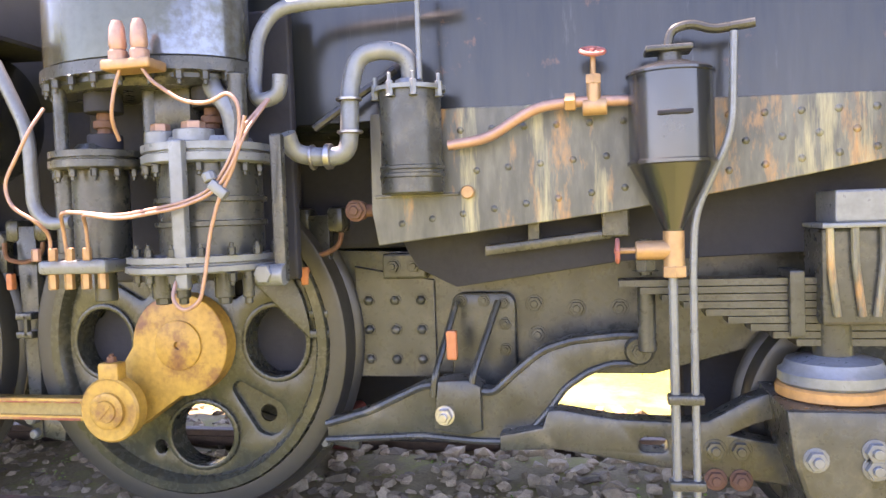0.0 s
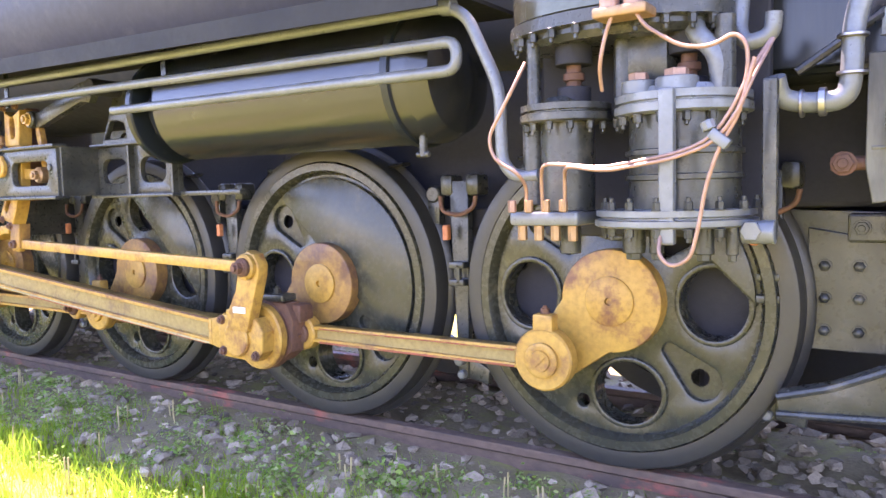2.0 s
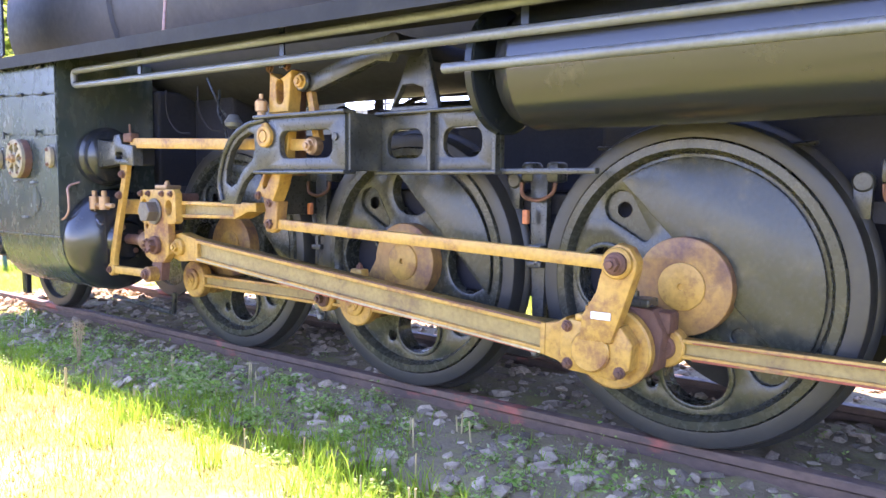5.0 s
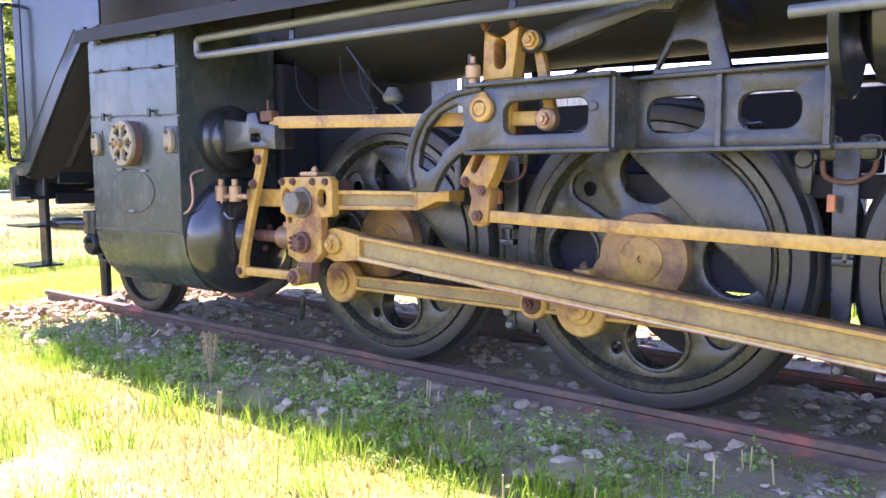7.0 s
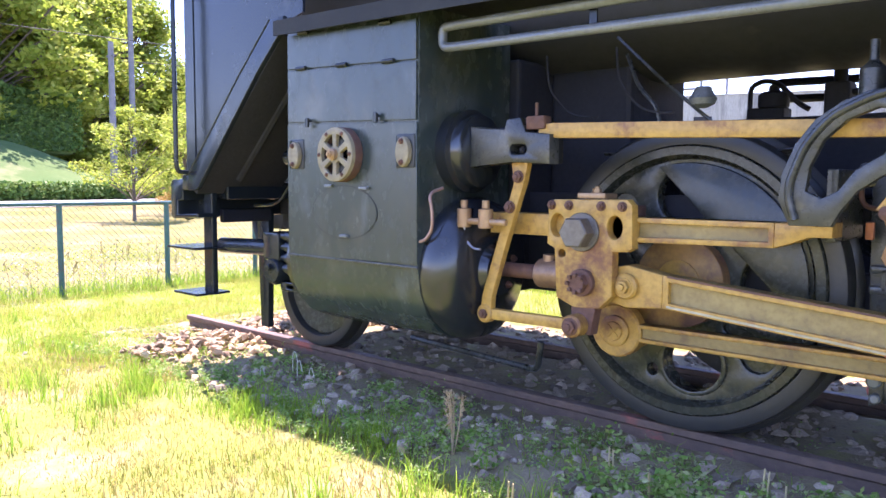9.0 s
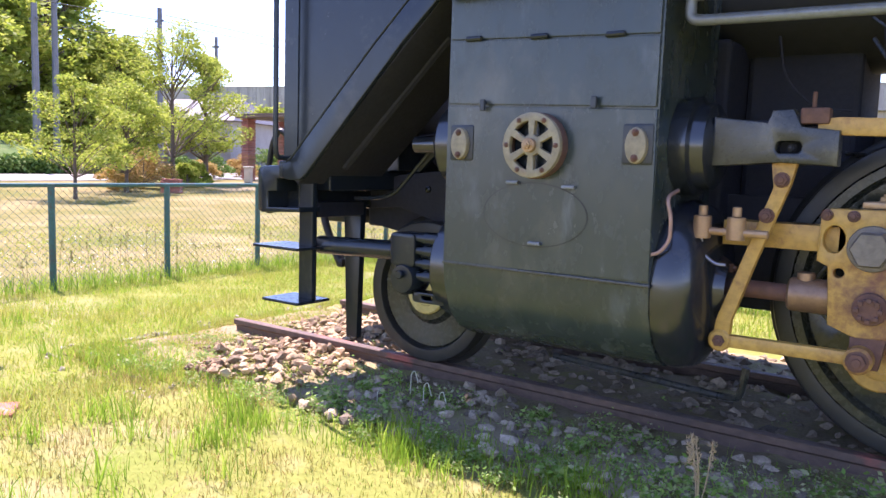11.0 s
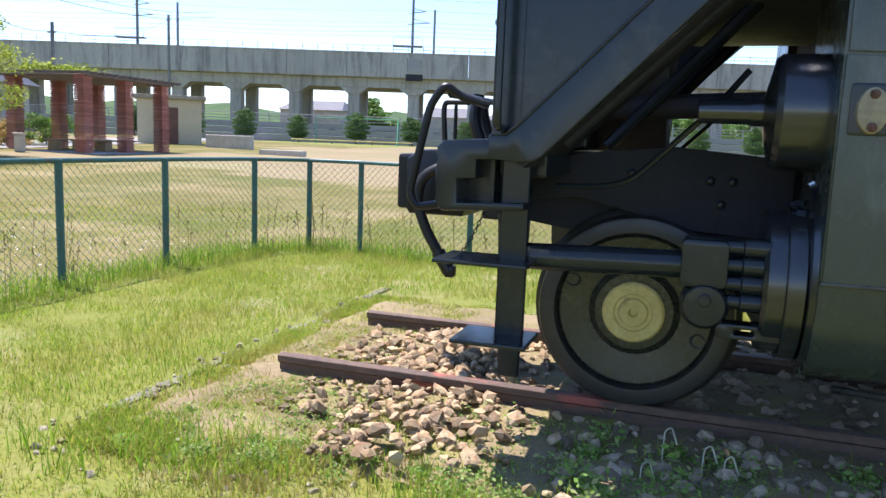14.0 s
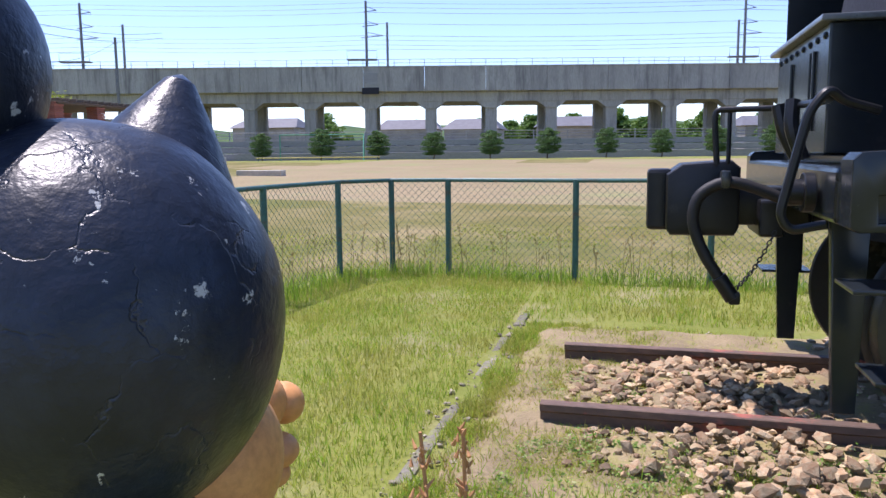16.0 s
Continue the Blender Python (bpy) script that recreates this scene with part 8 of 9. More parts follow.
def pruned_pine(at, seed):
    """A garden pine cut into flat green tiers round a leaning stem."""
    r = np.random.default_rng(seed)
    at = Vector(at)
    ob = thing("pruned_pine", at, "small cloud-pruned dark green pine", "tree", "row of pruned pines")
    bm = B()
    stem = [at + Vector((0.10 * math.sin(1.7 * z), 0.08 * math.cos(2.1 * z), z)) for z in (-0.05, 0.4, 0.9, 1.4, 1.9, 2.4)]
    tube(bm, stem, 0.06, 8, 0.2)
    vl, fl_ = [], []
    for z, q, m_ in ((0.62, 0.78, 5), (1.0, 0.98, 5), (1.38, 0.98, 5), (1.76, 0.90, 4), (2.12, 0.80, 4), (2.4, 0.50, 2)):
        a0 = r.uniform(0, math.tau)
        for k in range(m_):
            a = a0 + k * math.tau / m_ + r.uniform(-0.3, 0.3)
            c = at + Vector((math.cos(a) * q * 0.62, math.sin(a) * q * 0.62, z + r.uniform(-0.07, 0.07)))
            if m_ == 1:
                c = at + Vector((0, 0, z))
            tube(bm, [at + Vector((0, 0, z - 0.15)), c], 0.025, 5, 0)
            n = 330
            p = r.normal(size=(n, 3))
            p /= np.linalg.norm(p, axis=1)[:, None]
            p *= (r.uniform(0.2, 1, n) ** 0.4)[:, None] * np.array([q * 0.5 + 0.12, q * 0.5 + 0.12, 0.19])
            leaves(vl, fl_, np.array(c) + p, 0.065, r, 0.7)
    part("trunk", bm, M_BARK, ob)
    me = bpy.data.meshes.new("crown")
    me.from_pydata((np.concatenate(vl) - np.array(at)).tolist(), [], np.concatenate(fl_).tolist())
    me.materials.append(M_PINE)
    cr = new("crown", me)
    cr.parent = ob
    return ob


ROW = Vector((0.966, 0.257, 0))
pine = pruned_pine((-42.0, 52.3, FZ), 40)
for k in range(-2, 16):
    if k:
        p = Vector((-42.0, 52.3, FZ)) + ROW * (4.68 * k + random.uniform(-0.25, 0.25))
        o = copy_thing(pine, pose(p.x, p.y, FZ, 0, 0, random.uniform(0, 360)))
        q = random.uniform(0.85, 1.05)
        o.scale = (q * random.uniform(0.9, 1.15), q, q)
# bank with hedge and wood on the left
def bank_z(x, y):
    a, b = max(0.0, min(1.0, (17.5 - y) / 8)), max(0.0, min(1.0, (-36.5 - x) / 8))
    foot = 0.7 * max(0.0, min(1.0, (-36.5 - x) / 0.5)) * max(0.0, min(1.0, (18 - y) / 2))
    return ground_z(max(x, -50), y) - 0.1 + foot + 2.3 * (3 * a * a - 2 * a ** 3) * (3 * b * b - 2 * b ** 3) + 0.08 * noise.noise((x * 0.6, y * 0.6, 0))


bv, bf = [], []
for j in range(49):
    for i in range(61):
        x_, y_ = -36.0 - 30 * (j / 48) ** 1.3, -35 + 60 * i / 60
        bv.append((x_, y_, bank_z(x_, y_)))
for j in range(48):
    for i in range(60):
        a = j * 61 + i
        bf.append((a, a + 1, a + 62, a + 61))
# mown grass, darkened: dappled tree shade is put into its colour
M_BANK = mat("shaded_mown_bank", (0.065, 0.115, 0.035), (0.09, 0.135, 0.045), 0.95, scale=0.4, fine=8, bump=0.5, spec=0.1, stain=(0.20, 0.20, 0.10), stain_at=(0.55, 0.75), stain_scale=0.5)
sculpt("bank", bv, bf, M_BANK, "mown green bank rising to a hedge", "bank", "structure", smooth=True)
vl, fl_ = [], []
n = 9000
y = rng.uniform(-12, 17.5, n)
leaves(vl, fl_, np.stack([-36.55 + rng.normal(0, 0.12, n), y, 0.38 + 0.72 * rng.uniform(0, 1, n)], 1), 0.12, rng, 0.8)
sculpt("ivy", np.concatenate(vl).tolist(), np.concatenate(fl_).tolist(), M_WOOD_LEAF, "dark creeper hanging over the low retaining wall", "creeper", "stuff")
bm = B()
lane = [(-33.4, -40 + 3 * k) for k in range(20)] + [(-33.4 - 0.302 * 3 * k, 20 + 3 * k) for k in range(14)]
rows = [[bm.verts.new((x_ + w_, y_, ground_z(x_ + w_, y_) + 0.025)) for w_ in (-2.4, -1.2, 0, 1.2, 2.4)] for x_, y_ in lane]
for a, b in zip(rows, rows[1:]):
    for k in range(4):
        bm.faces.new((a[k], a[k + 1], b[k + 1], b[k]))
solid("road", bm, mat("pale_asphalt", (0.30, 0.29, 0.27), (0.25, 0.24, 0.225), 0.9, scale=0.6, fine=20, bump=0.2), "pale sunlit lane below the bank", "road", kind="structure")
vl, fl_ = [], []
n = 30000
x, y = -46.3 - rng.uniform(0, 1.8, n), rng.uniform(-20, 15.5, n)
face = rng.uniform(0, 1, n) < 0.7
x = np.where(face, -46.3 + rng.normal(0, 0.12, n), x)
top = 6.7 - 0.07 * np.maximum(0, y - 4) + 0.12 * np.sin(y * 1.3)
z = np.where(face, 2.8 + (top - 2.8) * rng.uniform(0, 1, n), top + rng.normal(0, 0.1, n))
leaves(vl, fl_, np.stack([x, y, z], 1), 0.12, rng, 0.7)
hd = thing("hedge", (-47.2, -5, 3.3), "long trimmed dark green hedge on the bank", "hedge")
me = bpy.data.meshes.new("hedge_leaves")
me.from_pydata((np.concatenate(vl) - np.array([-47.2, -5, 3.3])).tolist(), [], np.concatenate(fl_).tolist())
me.materials.append(M_WOOD_LEAF)
o = new("hedge_leaves", me)
o.parent = hd
tagged(o, "", "", "", "stuff")
bm = B()
box(bm, (-48.0, -20, 2.6), (-46.4, 15.2, 5.7), 0.3)
part("hedge_core", bm, M_PINE, hd)
wood = None
for k in range(36):
    x_, y_ = -50 - 15 * random.random() ** 1.4, -16 + 1.3 * k + random.uniform(-1.5, 1.5)
    z_ = bank_z(max(x_, -65), min(y_, 24)) - 0.2
    if wood is None:
        wood = tree("wood_tree", (x_, y_, z_), 14.0, 5.4, 110, 200, 0.20, M_LEAF, "tall broadleaf tree in the wood", 0.24, 0.12, 60, "trees of the wood", 0.24)
    else:
        o = copy_thing(wood, pose(x_, y_, z_, 0, 0, random.uniform(0, 360)))
        q = random.uniform(0.75, 1.15) * (1.0 if y_ < 24 else 0.55)
        o.scale = (q, q, q)

# ---- park buildings ----
PZ0 = 0.14
C0, V_, U_ = Vector((-27.4, 19.4, PZ0)), Vector((-0.15, 4.5, 0)), Vector((-3.6, 0.25, 0))
pav = thing("brick_pavilion", C0, "park pergola with red brick columns and a flat roof", "pavilion")
M_BRICKW = mat("column_brick", (0.40, 0.155, 0.11), (0.30, 0.11, 0.085), 0.85, scale=5, fine=30, bump=0.3, island=0.22)
for a in (0, 1):
    for b in (0, 0.5, 1.0):
        p = C0 + U_ * a + V_ * b
        bm = B()
        zc = PZ0 + 0.12
        k = 0
        while zc < PZ0 + 2.95:
            q = 0.235 if k % 2 else 0.215
            box(bm, (-q, -q, 0), (q, q, 0.066), 0, Matrix.Translation((p.x, p.y, zc)) @ Matrix.Rotation(math.atan2(V_.y, V_.x), 4, "Z"))
            zc += 0.078
            k += 1
        part("brick_column", bm, M_BRICKW, pav, "red brick column with ribbed courses")
RZ = Matrix.Rotation(math.atan2(V_.y, V_.x), 4, "Z")
mid = C0 + U_ * 0.5 + V_ * 0.5
bm = B()
box(bm, (-2.55, -2.1, 2.93), (2.55, 2.1, 3.02), 0.02, Matrix.Translation((mid.x, mid.y, PZ0)) @ RZ)
part("roof_frame", bm, mat("pergola_roof", (0.17, 0.13, 0.10), rough=0.8), pav)
for k in range(15):
    bm = B()
    box(bm, (-2.7 + 0.386 * k - 0.04, -2.35, 3.02), (-2.7 + 0.386 * k + 0.04, 2.35, 3.12), 0.01, Matrix.Translation((mid.x, mid.y, PZ0)) @ RZ)
    part("roof_beam", bm, bpy.data.materials["pergola_roof"], pav)
bm = B()
box(bm, (-2.75, -2.3, -0.15), (2.75, 2.3, 0.12), 0.02, Matrix.Translation((mid.x, mid.y, PZ0)) @ RZ)
part("floor_slab", bm, M_CONC, pav)
vl, fl_ = [], []
n = 4200
p_ = np.stack([rng.uniform(-2.2, -0.4, n), rng.uniform(-1.6, 2.2, n), 3.12 + np.abs(rng.normal(0, 0.20, n))], 1)
p_ = p_[np.sin(p_[:, 0] * 2) + np.sin(p_[:, 1] * 3) > -0.6]
leaves(vl, fl_, p_ + np.array([mid.x, mid.y, PZ0]) - np.array(C0), 0.09, rng, 0.4)
me = bpy.data.meshes.new("vine")
me.from_pydata(np.concatenate(vl).tolist(), [], np.concatenate(fl_).tolist())
me.materials.append(M_LEAF)
o = new("vine", me)
o.parent = pav
M_BENCH = mat("bench_wood", (0.50, 0.34, 0.18), (0.40, 0.26, 0.13), 0.7, bump=0.2)
for k, a in enumerate((0.30, 0.70)):
    p = C0 + U_ * a + V_ * 0.5 + Vector((0, 0, 0.12))
    bench = thing("bench", p, "long pale wooden bench inside the pergola", "bench", "pergola benches")
    m = Matrix.Translation(p) @ Matrix.Rotation(math.atan2(V_.y, V_.x), 4, "Z")
    for q in (-0.14, 0.0, 0.14):
        bm = B()
        box(bm, (-1.7, q - 0.06, 0.40), (1.7, q + 0.06, 0.46), 0.01, m)
        part("seat_board", bm, M_BENCH, bench)
    for q in (-1.3, 0.0, 1.3):
        bm = B()
        box(bm, (q - 0.22, -0.17, 0), (q + 0.22, 0.17, 0.40), 0.03, m)
        part("leg", bm, M_BENCH, bench)
hut = thing("park_hut", (-34.6, 33.4, 0.47), "small cream park hut with a flat roof", "hut")
M_CREAM = mat("cream_wall", (0.58, 0.50, 0.32), (0.50, 0.43, 0.28), 0.85, scale=1, fine=20, bump=0.1)
m = Matrix.Translation((-34.6, 33.4, 0.47)) @ Matrix.Rotation(radians(38), 4, "Z")
bm = B()
box(bm, (-1.7, -1.3, 0), (1.7, 1.3, 2.5), 0.02, m)
part("wall", bm, M_CREAM, hut)
bm = B()
box(bm, (-1.95, -1.55, 2.5), (1.95, 1.55, 2.72), 0.02, m)
part("roof", bm, mat("hut_roof", (0.36, 0.31, 0.22), rough=0.8), hut)
bm = B()
box(bm, (-0.55, -1.34, 0), (0.45, -1.29, 2.05), 0.01, m)
part("door", bm, mat("brown_door", (0.17, 0.075, 0.045), rough=0.6), hut)
bm = B()
box(bm, (1.66, -0.3, 1.5), (1.74, 0.2, 2.0), 0.01, m)
part("window", bm, M_DARK, hut)
bm = B()
box(bm, (-30.6, 31.2, 0.30), (-27.8, 31.5, 1.10), 0.03)
trough = solid("stone_basin", bm, mat("pale_stone", (0.58, 0.54, 0.46), rough=0.85), "long pale stone wash basin", "basin")
bm = B()
box(bm, (-24.8, 27.2, 0.15), (-22.6, 27.7, 0.52), 0.02)
solid("stone_bench", bm, bpy.data.materials["pale_stone"], "low pale stone bench on the field", "bench")
bm = B()
for k in range(6):
    box(bm, (-0.30 + 0.02 * (k % 2), -0.20, 0.075 * k), (0.30, 0.20 - 0.02 * (k % 2), 0.075 * k + 0.066), 0.004, Matrix.Translation(on_ground(-24.2, 10.9)) @ Matrix.Rotation(radians(40), 4, "Z"))
solid("brick_planter", bm, M_BRICKW, "small weathered brick planter beside the shrubs", "planter")
bm = B()
m = Matrix.Translation(on_ground(-28.9, 17.9)) @ Matrix.Rotation(radians(30), 4, "Z")
box(bm, (-0.15, -0.15, 0), (0.15, 0.15, 0.62), 0.03, m)
box(bm, (-0.19, -0.19, 0.62), (0.19, 0.19, 0.70), 0.03, m)
solid("stone_post", bm, bpy.data.materials["pale_stone"], "short pale stone post with a cap", "post")
for (hx, hy, w_, d_, h_, rz_, wall_c) in ((-56, 36, 9, 7, 3.4, 20, (0.42, 0.42, 0.42)), (-75, 128, 12, 9, 5.5, 5, (0.50, 0.48, 0.44)), (-50, 135, 11, 8, 5.0, 8, (0.45, 0.44, 0.42)), (-20, 140, 13, 9, 5.2, 12, (0.55, 0.48, 0.40)), (-36, 128, 9, 8, 4.6, 0, (0.46, 0.46, 0.47)), (15, 150, 12, 9, 5.0, 15, (0.5, 0.47, 0.42))):
    hs = thing("house", (hx, hy, FZ), "distant low house with a grey tiled roof", "house", "houses beyond the park")
    m = Matrix.Translation((hx, hy, FZ)) @ Matrix.Rotation(radians(rz_), 4, "Z")
    bm = B()
    box(bm, (-w_ / 2, -d_ / 2, 0), (w_ / 2, d_ / 2, h_), 0.03, m)
    part("wall", bm, mat("house_wall", wall_c, rough=0.85, scale=0.5, bump=0.05), hs)
    bm = B()
    vs = [bm.verts.new(m @ Vector(q)) for q in ((-w_ / 2 - .6, -d_ / 2 - .6, h_), (w_ / 2 + .6, -d_ / 2 - .6, h_), (w_ / 2 + .6, d_ / 2 + .6, h_), (-w_ / 2 - .6, d_ / 2 + .6, h_), (-w_ / 2 + 1, 0, h_ + 1.9), (w_ / 2 - 1, 0, h_ + 1.9))]
    for f in ((0, 1, 5, 4), (2, 3, 4, 5), (1, 2, 5), (3, 0, 4), (3, 2, 1, 0)):
        bm.faces.new([vs[i] for i in f])
    part("roof", bm, mat("roof_tile", (0.15, 0.15, 0.165), rough=0.6, scale=1, bump=0.2) if hx == -56 else bpy.data.materials["roof_tile"], hs)
    for s in range(3):
        bm = B()
        xw = -w_ / 2 + w_ * (s + 0.6) / 3.2
        box(bm, (xw, -d_ / 2 - 0.05, 1.0), (xw + 1.3, -d_ / 2 + 0.02, 2.1), 0.02, m)
        part("window", bm, mat("window_glass", (0.05, 0.06, 0.07), rough=0.15) if (hx == -56 and s == 0) else bpy.data.materials["window_glass"], hs)

# ---- wall, play field, viaduct ----
bm = B()
M_WALL = mat("grey_wall", (0.33, 0.33, 0.32), (0.26, 0.26, 0.26), 0.85, scale=0.6, fine=10, bump=0.2, stain=(0.20, 0.20, 0.20), stain_at=(0.5, 0.7), stretch=(0.4, 1, 3))
wl = thing("field_wall", (-10, 58, FZ), "long grey block wall with rails behind the field", "wall", "", "structure")
for k, (z0_, z1_, y_) in enumerate(((0.0, 0.62, 58.0), (0.66, 1.18, 58.15), (1.22, 1.70, 58.3))):
    bm = B()
    box(bm, (-75, y_, FZ + z0_ - (0.1 if k == 0 else 0)), (60, y_ + 0.25, FZ + z1_), 0.02)
    part("wall_course", bm, M_WALL, wl)
for k in range(46):
    bm = B()
    box(bm, (-74 + 3 * k, 58.4, FZ + 1.6), (-73.92 + 3 * k, 58.48, FZ + 2.5), 0.01)
    part("rail_post", bm, M_STEEL, wl)
for z_ in (1.95, 2.2, 2.45):
    bm = B()
    tube(bm, [(-75, 58.44, FZ + z_), (60, 58.44, FZ + z_)], 0.035, 6, 0)
    part("guard_rail", bm, M_STEEL, wl)
wl.location = (-24.3, 61.8, FZ)
wl.rotation_euler.z = math.atan2(0.257, 0.966)
bm = B()
tube(bm, [(-36.4, 50.3, FZ + 0.25), (-27.0, 52.7, FZ + 0.25)], 0.04, 8, 0)
bar = thing("low_rail", (-31.7, 51.5, FZ), "long low yellow rail at the field's edge", "rail")
part("rail_bar", bm, mat("yellow_paint", (0.62, 0.50, 0.12), rough=0.5), bar)
for s in (0.02, 0.34, 0.67, 0.98):
    bm = B()
    p = Vector((-36.4, 50.3, 0)).lerp(Vector((-27.0, 52.7, 0)), s)
    cyl(bm, (p.x, p.y, FZ - 0.05), (p.x, p.y, FZ + 0.25), 0.04, seg=8)
    part("rail_post", bm, M_FENCE, bar)
goal = thing("goal_frame", (-32.6, 54.4, FZ), "green tube goal frame", "goal")
for p_, q_ in (((-35.9, 53.5, 0), (-35.9, 53.5, 2.1)), ((-29.3, 55.3, 0), (-29.3, 55.3, 2.1)), ((-35.9, 53.5, 2.1), (-29.3, 55.3, 2.1)), ((-28.9, 54.1, 0), (-29.3, 55.3, 2.1))):
    bm = B()
    tube(bm, [Vector(p_) + Vector((0, 0, FZ)), Vector(q_) + Vector((0, 0, FZ))], 0.05, 6, 0)
    part("goal_tube", bm, mat("goal_green", (0.10, 0.36, 0.24), rough=0.5) if p_[0] == -35.9 and q_[2] == 2.1 and p_[2] == 0 else bpy.data.materials["goal_green"], goal)

VD, VN, VP = Vector((0.962, 0.272, 0)).normalized(), Vector((-0.272, 0.962, 0)).normalized(), Vector((-41.0, 90.6, 0))
via = thing("viaduct", (VP.x, VP.y, FZ), "long grey concrete railway viaduct on paired piers", "viaduct")
MV = Matrix(((VD.x, VN.x, 0, VP.x), (VD.y, VN.y, 0, VP.y), (0, 0, 1, 0), (0, 0, 0, 1)))


def vbox(a, b, name, material, bevel=0.03, label=""):
    bm = B()
    box(bm, a, b, bevel, MV)
    return part(name, bm, material, via, label)


vbox((-112, 0.5, 7.95), (150, 9.5, 9.2), "girder", M_CONC)
vbox((-112, -0.2, 9.2), (150, 10.2, 9.6), "deck_slab", M_CONC)
s = -112
while s < 150:
    vbox((s, -0.35, 9.25), (s + 7.86, 0.0, 12.4), "parapet_panel", M_CONC, 0.04)
    vbox((s, -0.42, 12.25), (s + 7.86, 0.08, 12.45), "parapet_cap", M_CONC, 0.03)
    vbox((s + 0.0, 0.8, -0.2), (s + 1.5, 2.4, 7.95), "pier", M_CONC, 0.06)
    vbox((s + 0.0, 7.4, -0.2), (s + 1.5, 9.0, 7.95), "pier", M_CONC, 0.06)
    bm = B()
    plate(bm, [(s - 1.2, 7.96), (s, 7.1), (s + 1.5, 7.1), (s + 2.7, 7.96)], [], 0.6, 2.6)
    bmesh.ops.transform(bm, matrix=MV, verts=bm.verts[:])
    part("haunch", bm, M_CONC, via)
    for q in range(4):
        bm = B()
        cyl(bm, MV @ Vector((s + 2 * q, -0.15, 12.4)), MV @ Vector((s + 2 * q, -0.15, 13.3)), 0.04, seg=6)
        part("rail_post", bm, M_STEEL, via)
    s += 7.9
for z_ in (12.85, 13.3):
    bm = B()
    tube(bm, [MV @ Vector((-112, -0.15, z_)), MV @ Vector((150, -0.15, z_))], 0.03, 5, 0)
    part("parapet_rail", bm, M_STEEL, via)
vbox((-1.6, -0.40, 8.9), (0.6, -0.36, 9.75), "sign_board", M_DARK, 0.01, "small dark sign board")
vbox((-1.4, -0.44, 10.0), (0.4, -0.36, 11.6), "sign_panel", M_WALL, 0.01)
M_POLE = mat("pole_steel", (0.20, 0.205, 0.21), rough=0.6, bump=0.05)
for k, s in enumerate((-88, -37.6, -1.0, 48.3, 96)):
    mast = thing("catenary_mast", MV @ Vector((s, 1.2, 9.6)), "grey steel mast with wires above the viaduct", "mast", "masts on the viaduct")
    for ds, n_ in ((0.0, 1.0), (2.3, 8.8)):
        bm = B()
        cyl(bm, MV @ Vector((s + ds, n_, 9.6)), MV @ Vector((s + ds, n_, 20.8 - 0.6 * ds)), 0.20, 0.16, seg=8)
        part("pole", bm, M_POLE, mast)
    for z_, w_ in ((16.2, 2.2), (17.6, 1.6), (19.4, 1.4)):
        bm = B()
        tube(bm, [MV @ Vector((s - w_ * 0.3, 1.0, z_)), MV @ Vector((s + w_, 1.0, z_ + 0.25))], 0.06, 5, 0)
        tube(bm, [MV @ Vector((s, 1.0, z_ + 0.7)), MV @ Vector((s + w_, 1.0, z_ + 0.25))], 0.04, 5, 0)
        part("bracket_arm", bm, M_POLE, mast)
    bm = B()
    box(bm, (s - 2.4, -0.3, 13.2), (s + 1.4, 0.6, 13.4), 0.02, MV)
    tube(bm, [MV @ Vector((s - 2.4, -0.3, 13.4)), MV @ Vector((s - 2.4, -0.3, 14.4)), MV @ Vector((s + 1.4, -0.3, 14.4)), MV @ Vector((s + 1.4, -0.3, 13.4))], 0.035, 5, 0)
    part("work_platform", bm, M_POLE, mast)
bm = B()
for z_, n_ in ((15.6, 3.0), (16.8, 3.0), (15.6, 7.0), (16.8, 7.0), (18.0, 1.0), (19.4, 1.0), (20.6, 1.0), (21.5, 9.0)):
    for a, b in zip((-88, -37.6, -1.0, 48.3), (-37.6, -1.0, 48.3, 96)):
        pts_ = [MV @ Vector((a + (b - a) * t / 8, n_, z_ - 0.35 * math.sin(math.pi * t / 8))) for t in range(9)]
        tube(bm, pts_, 0.022, 4, 0)
tagged(solid("overhead_wires", bm, M_POLE, "thin overhead wires along the viaduct", "wires", kind="stuff"))
# utility poles and their cables
tops = []
for (x_, y_, h_, r_) in ((-47.9, 38.2, 7.5, 0.14), (-38.5, 20.1, 8.4, 0.15), (-45.5, 29.0, 8.6, 0.13), (-41.5, 16.2, 12.0, 0.15), (-37.8, 13.4, 7.4, 0.16), (-70.1, 78.3, 15.0, 0.2)):
    PG = ground_z(x_, y_)
    up = thing("utility_pole", (x_, y_, PG), "grey concrete utility pole", "pole", "utility poles")
    bm = B()
    cyl(bm, (x_, y_, PG - 0.1), (x_, y_, PG + h_), r_ * 1.15, r_ * 0.8, seg=10)
    part("pole", bm, M_POLE, up)
    bm = B()
    box(bm, (x_ - 0.4, y_ - 0.05, PG + h_ - 0.7), (x_ + 0.3, y_ + 0.05, PG + h_ - 0.6), 0.01)
    part("cross_arm", bm, M_POLE, up)
    tops.append(Vector((x_, y_, PG + h_ - 0.6)))
bm = B()
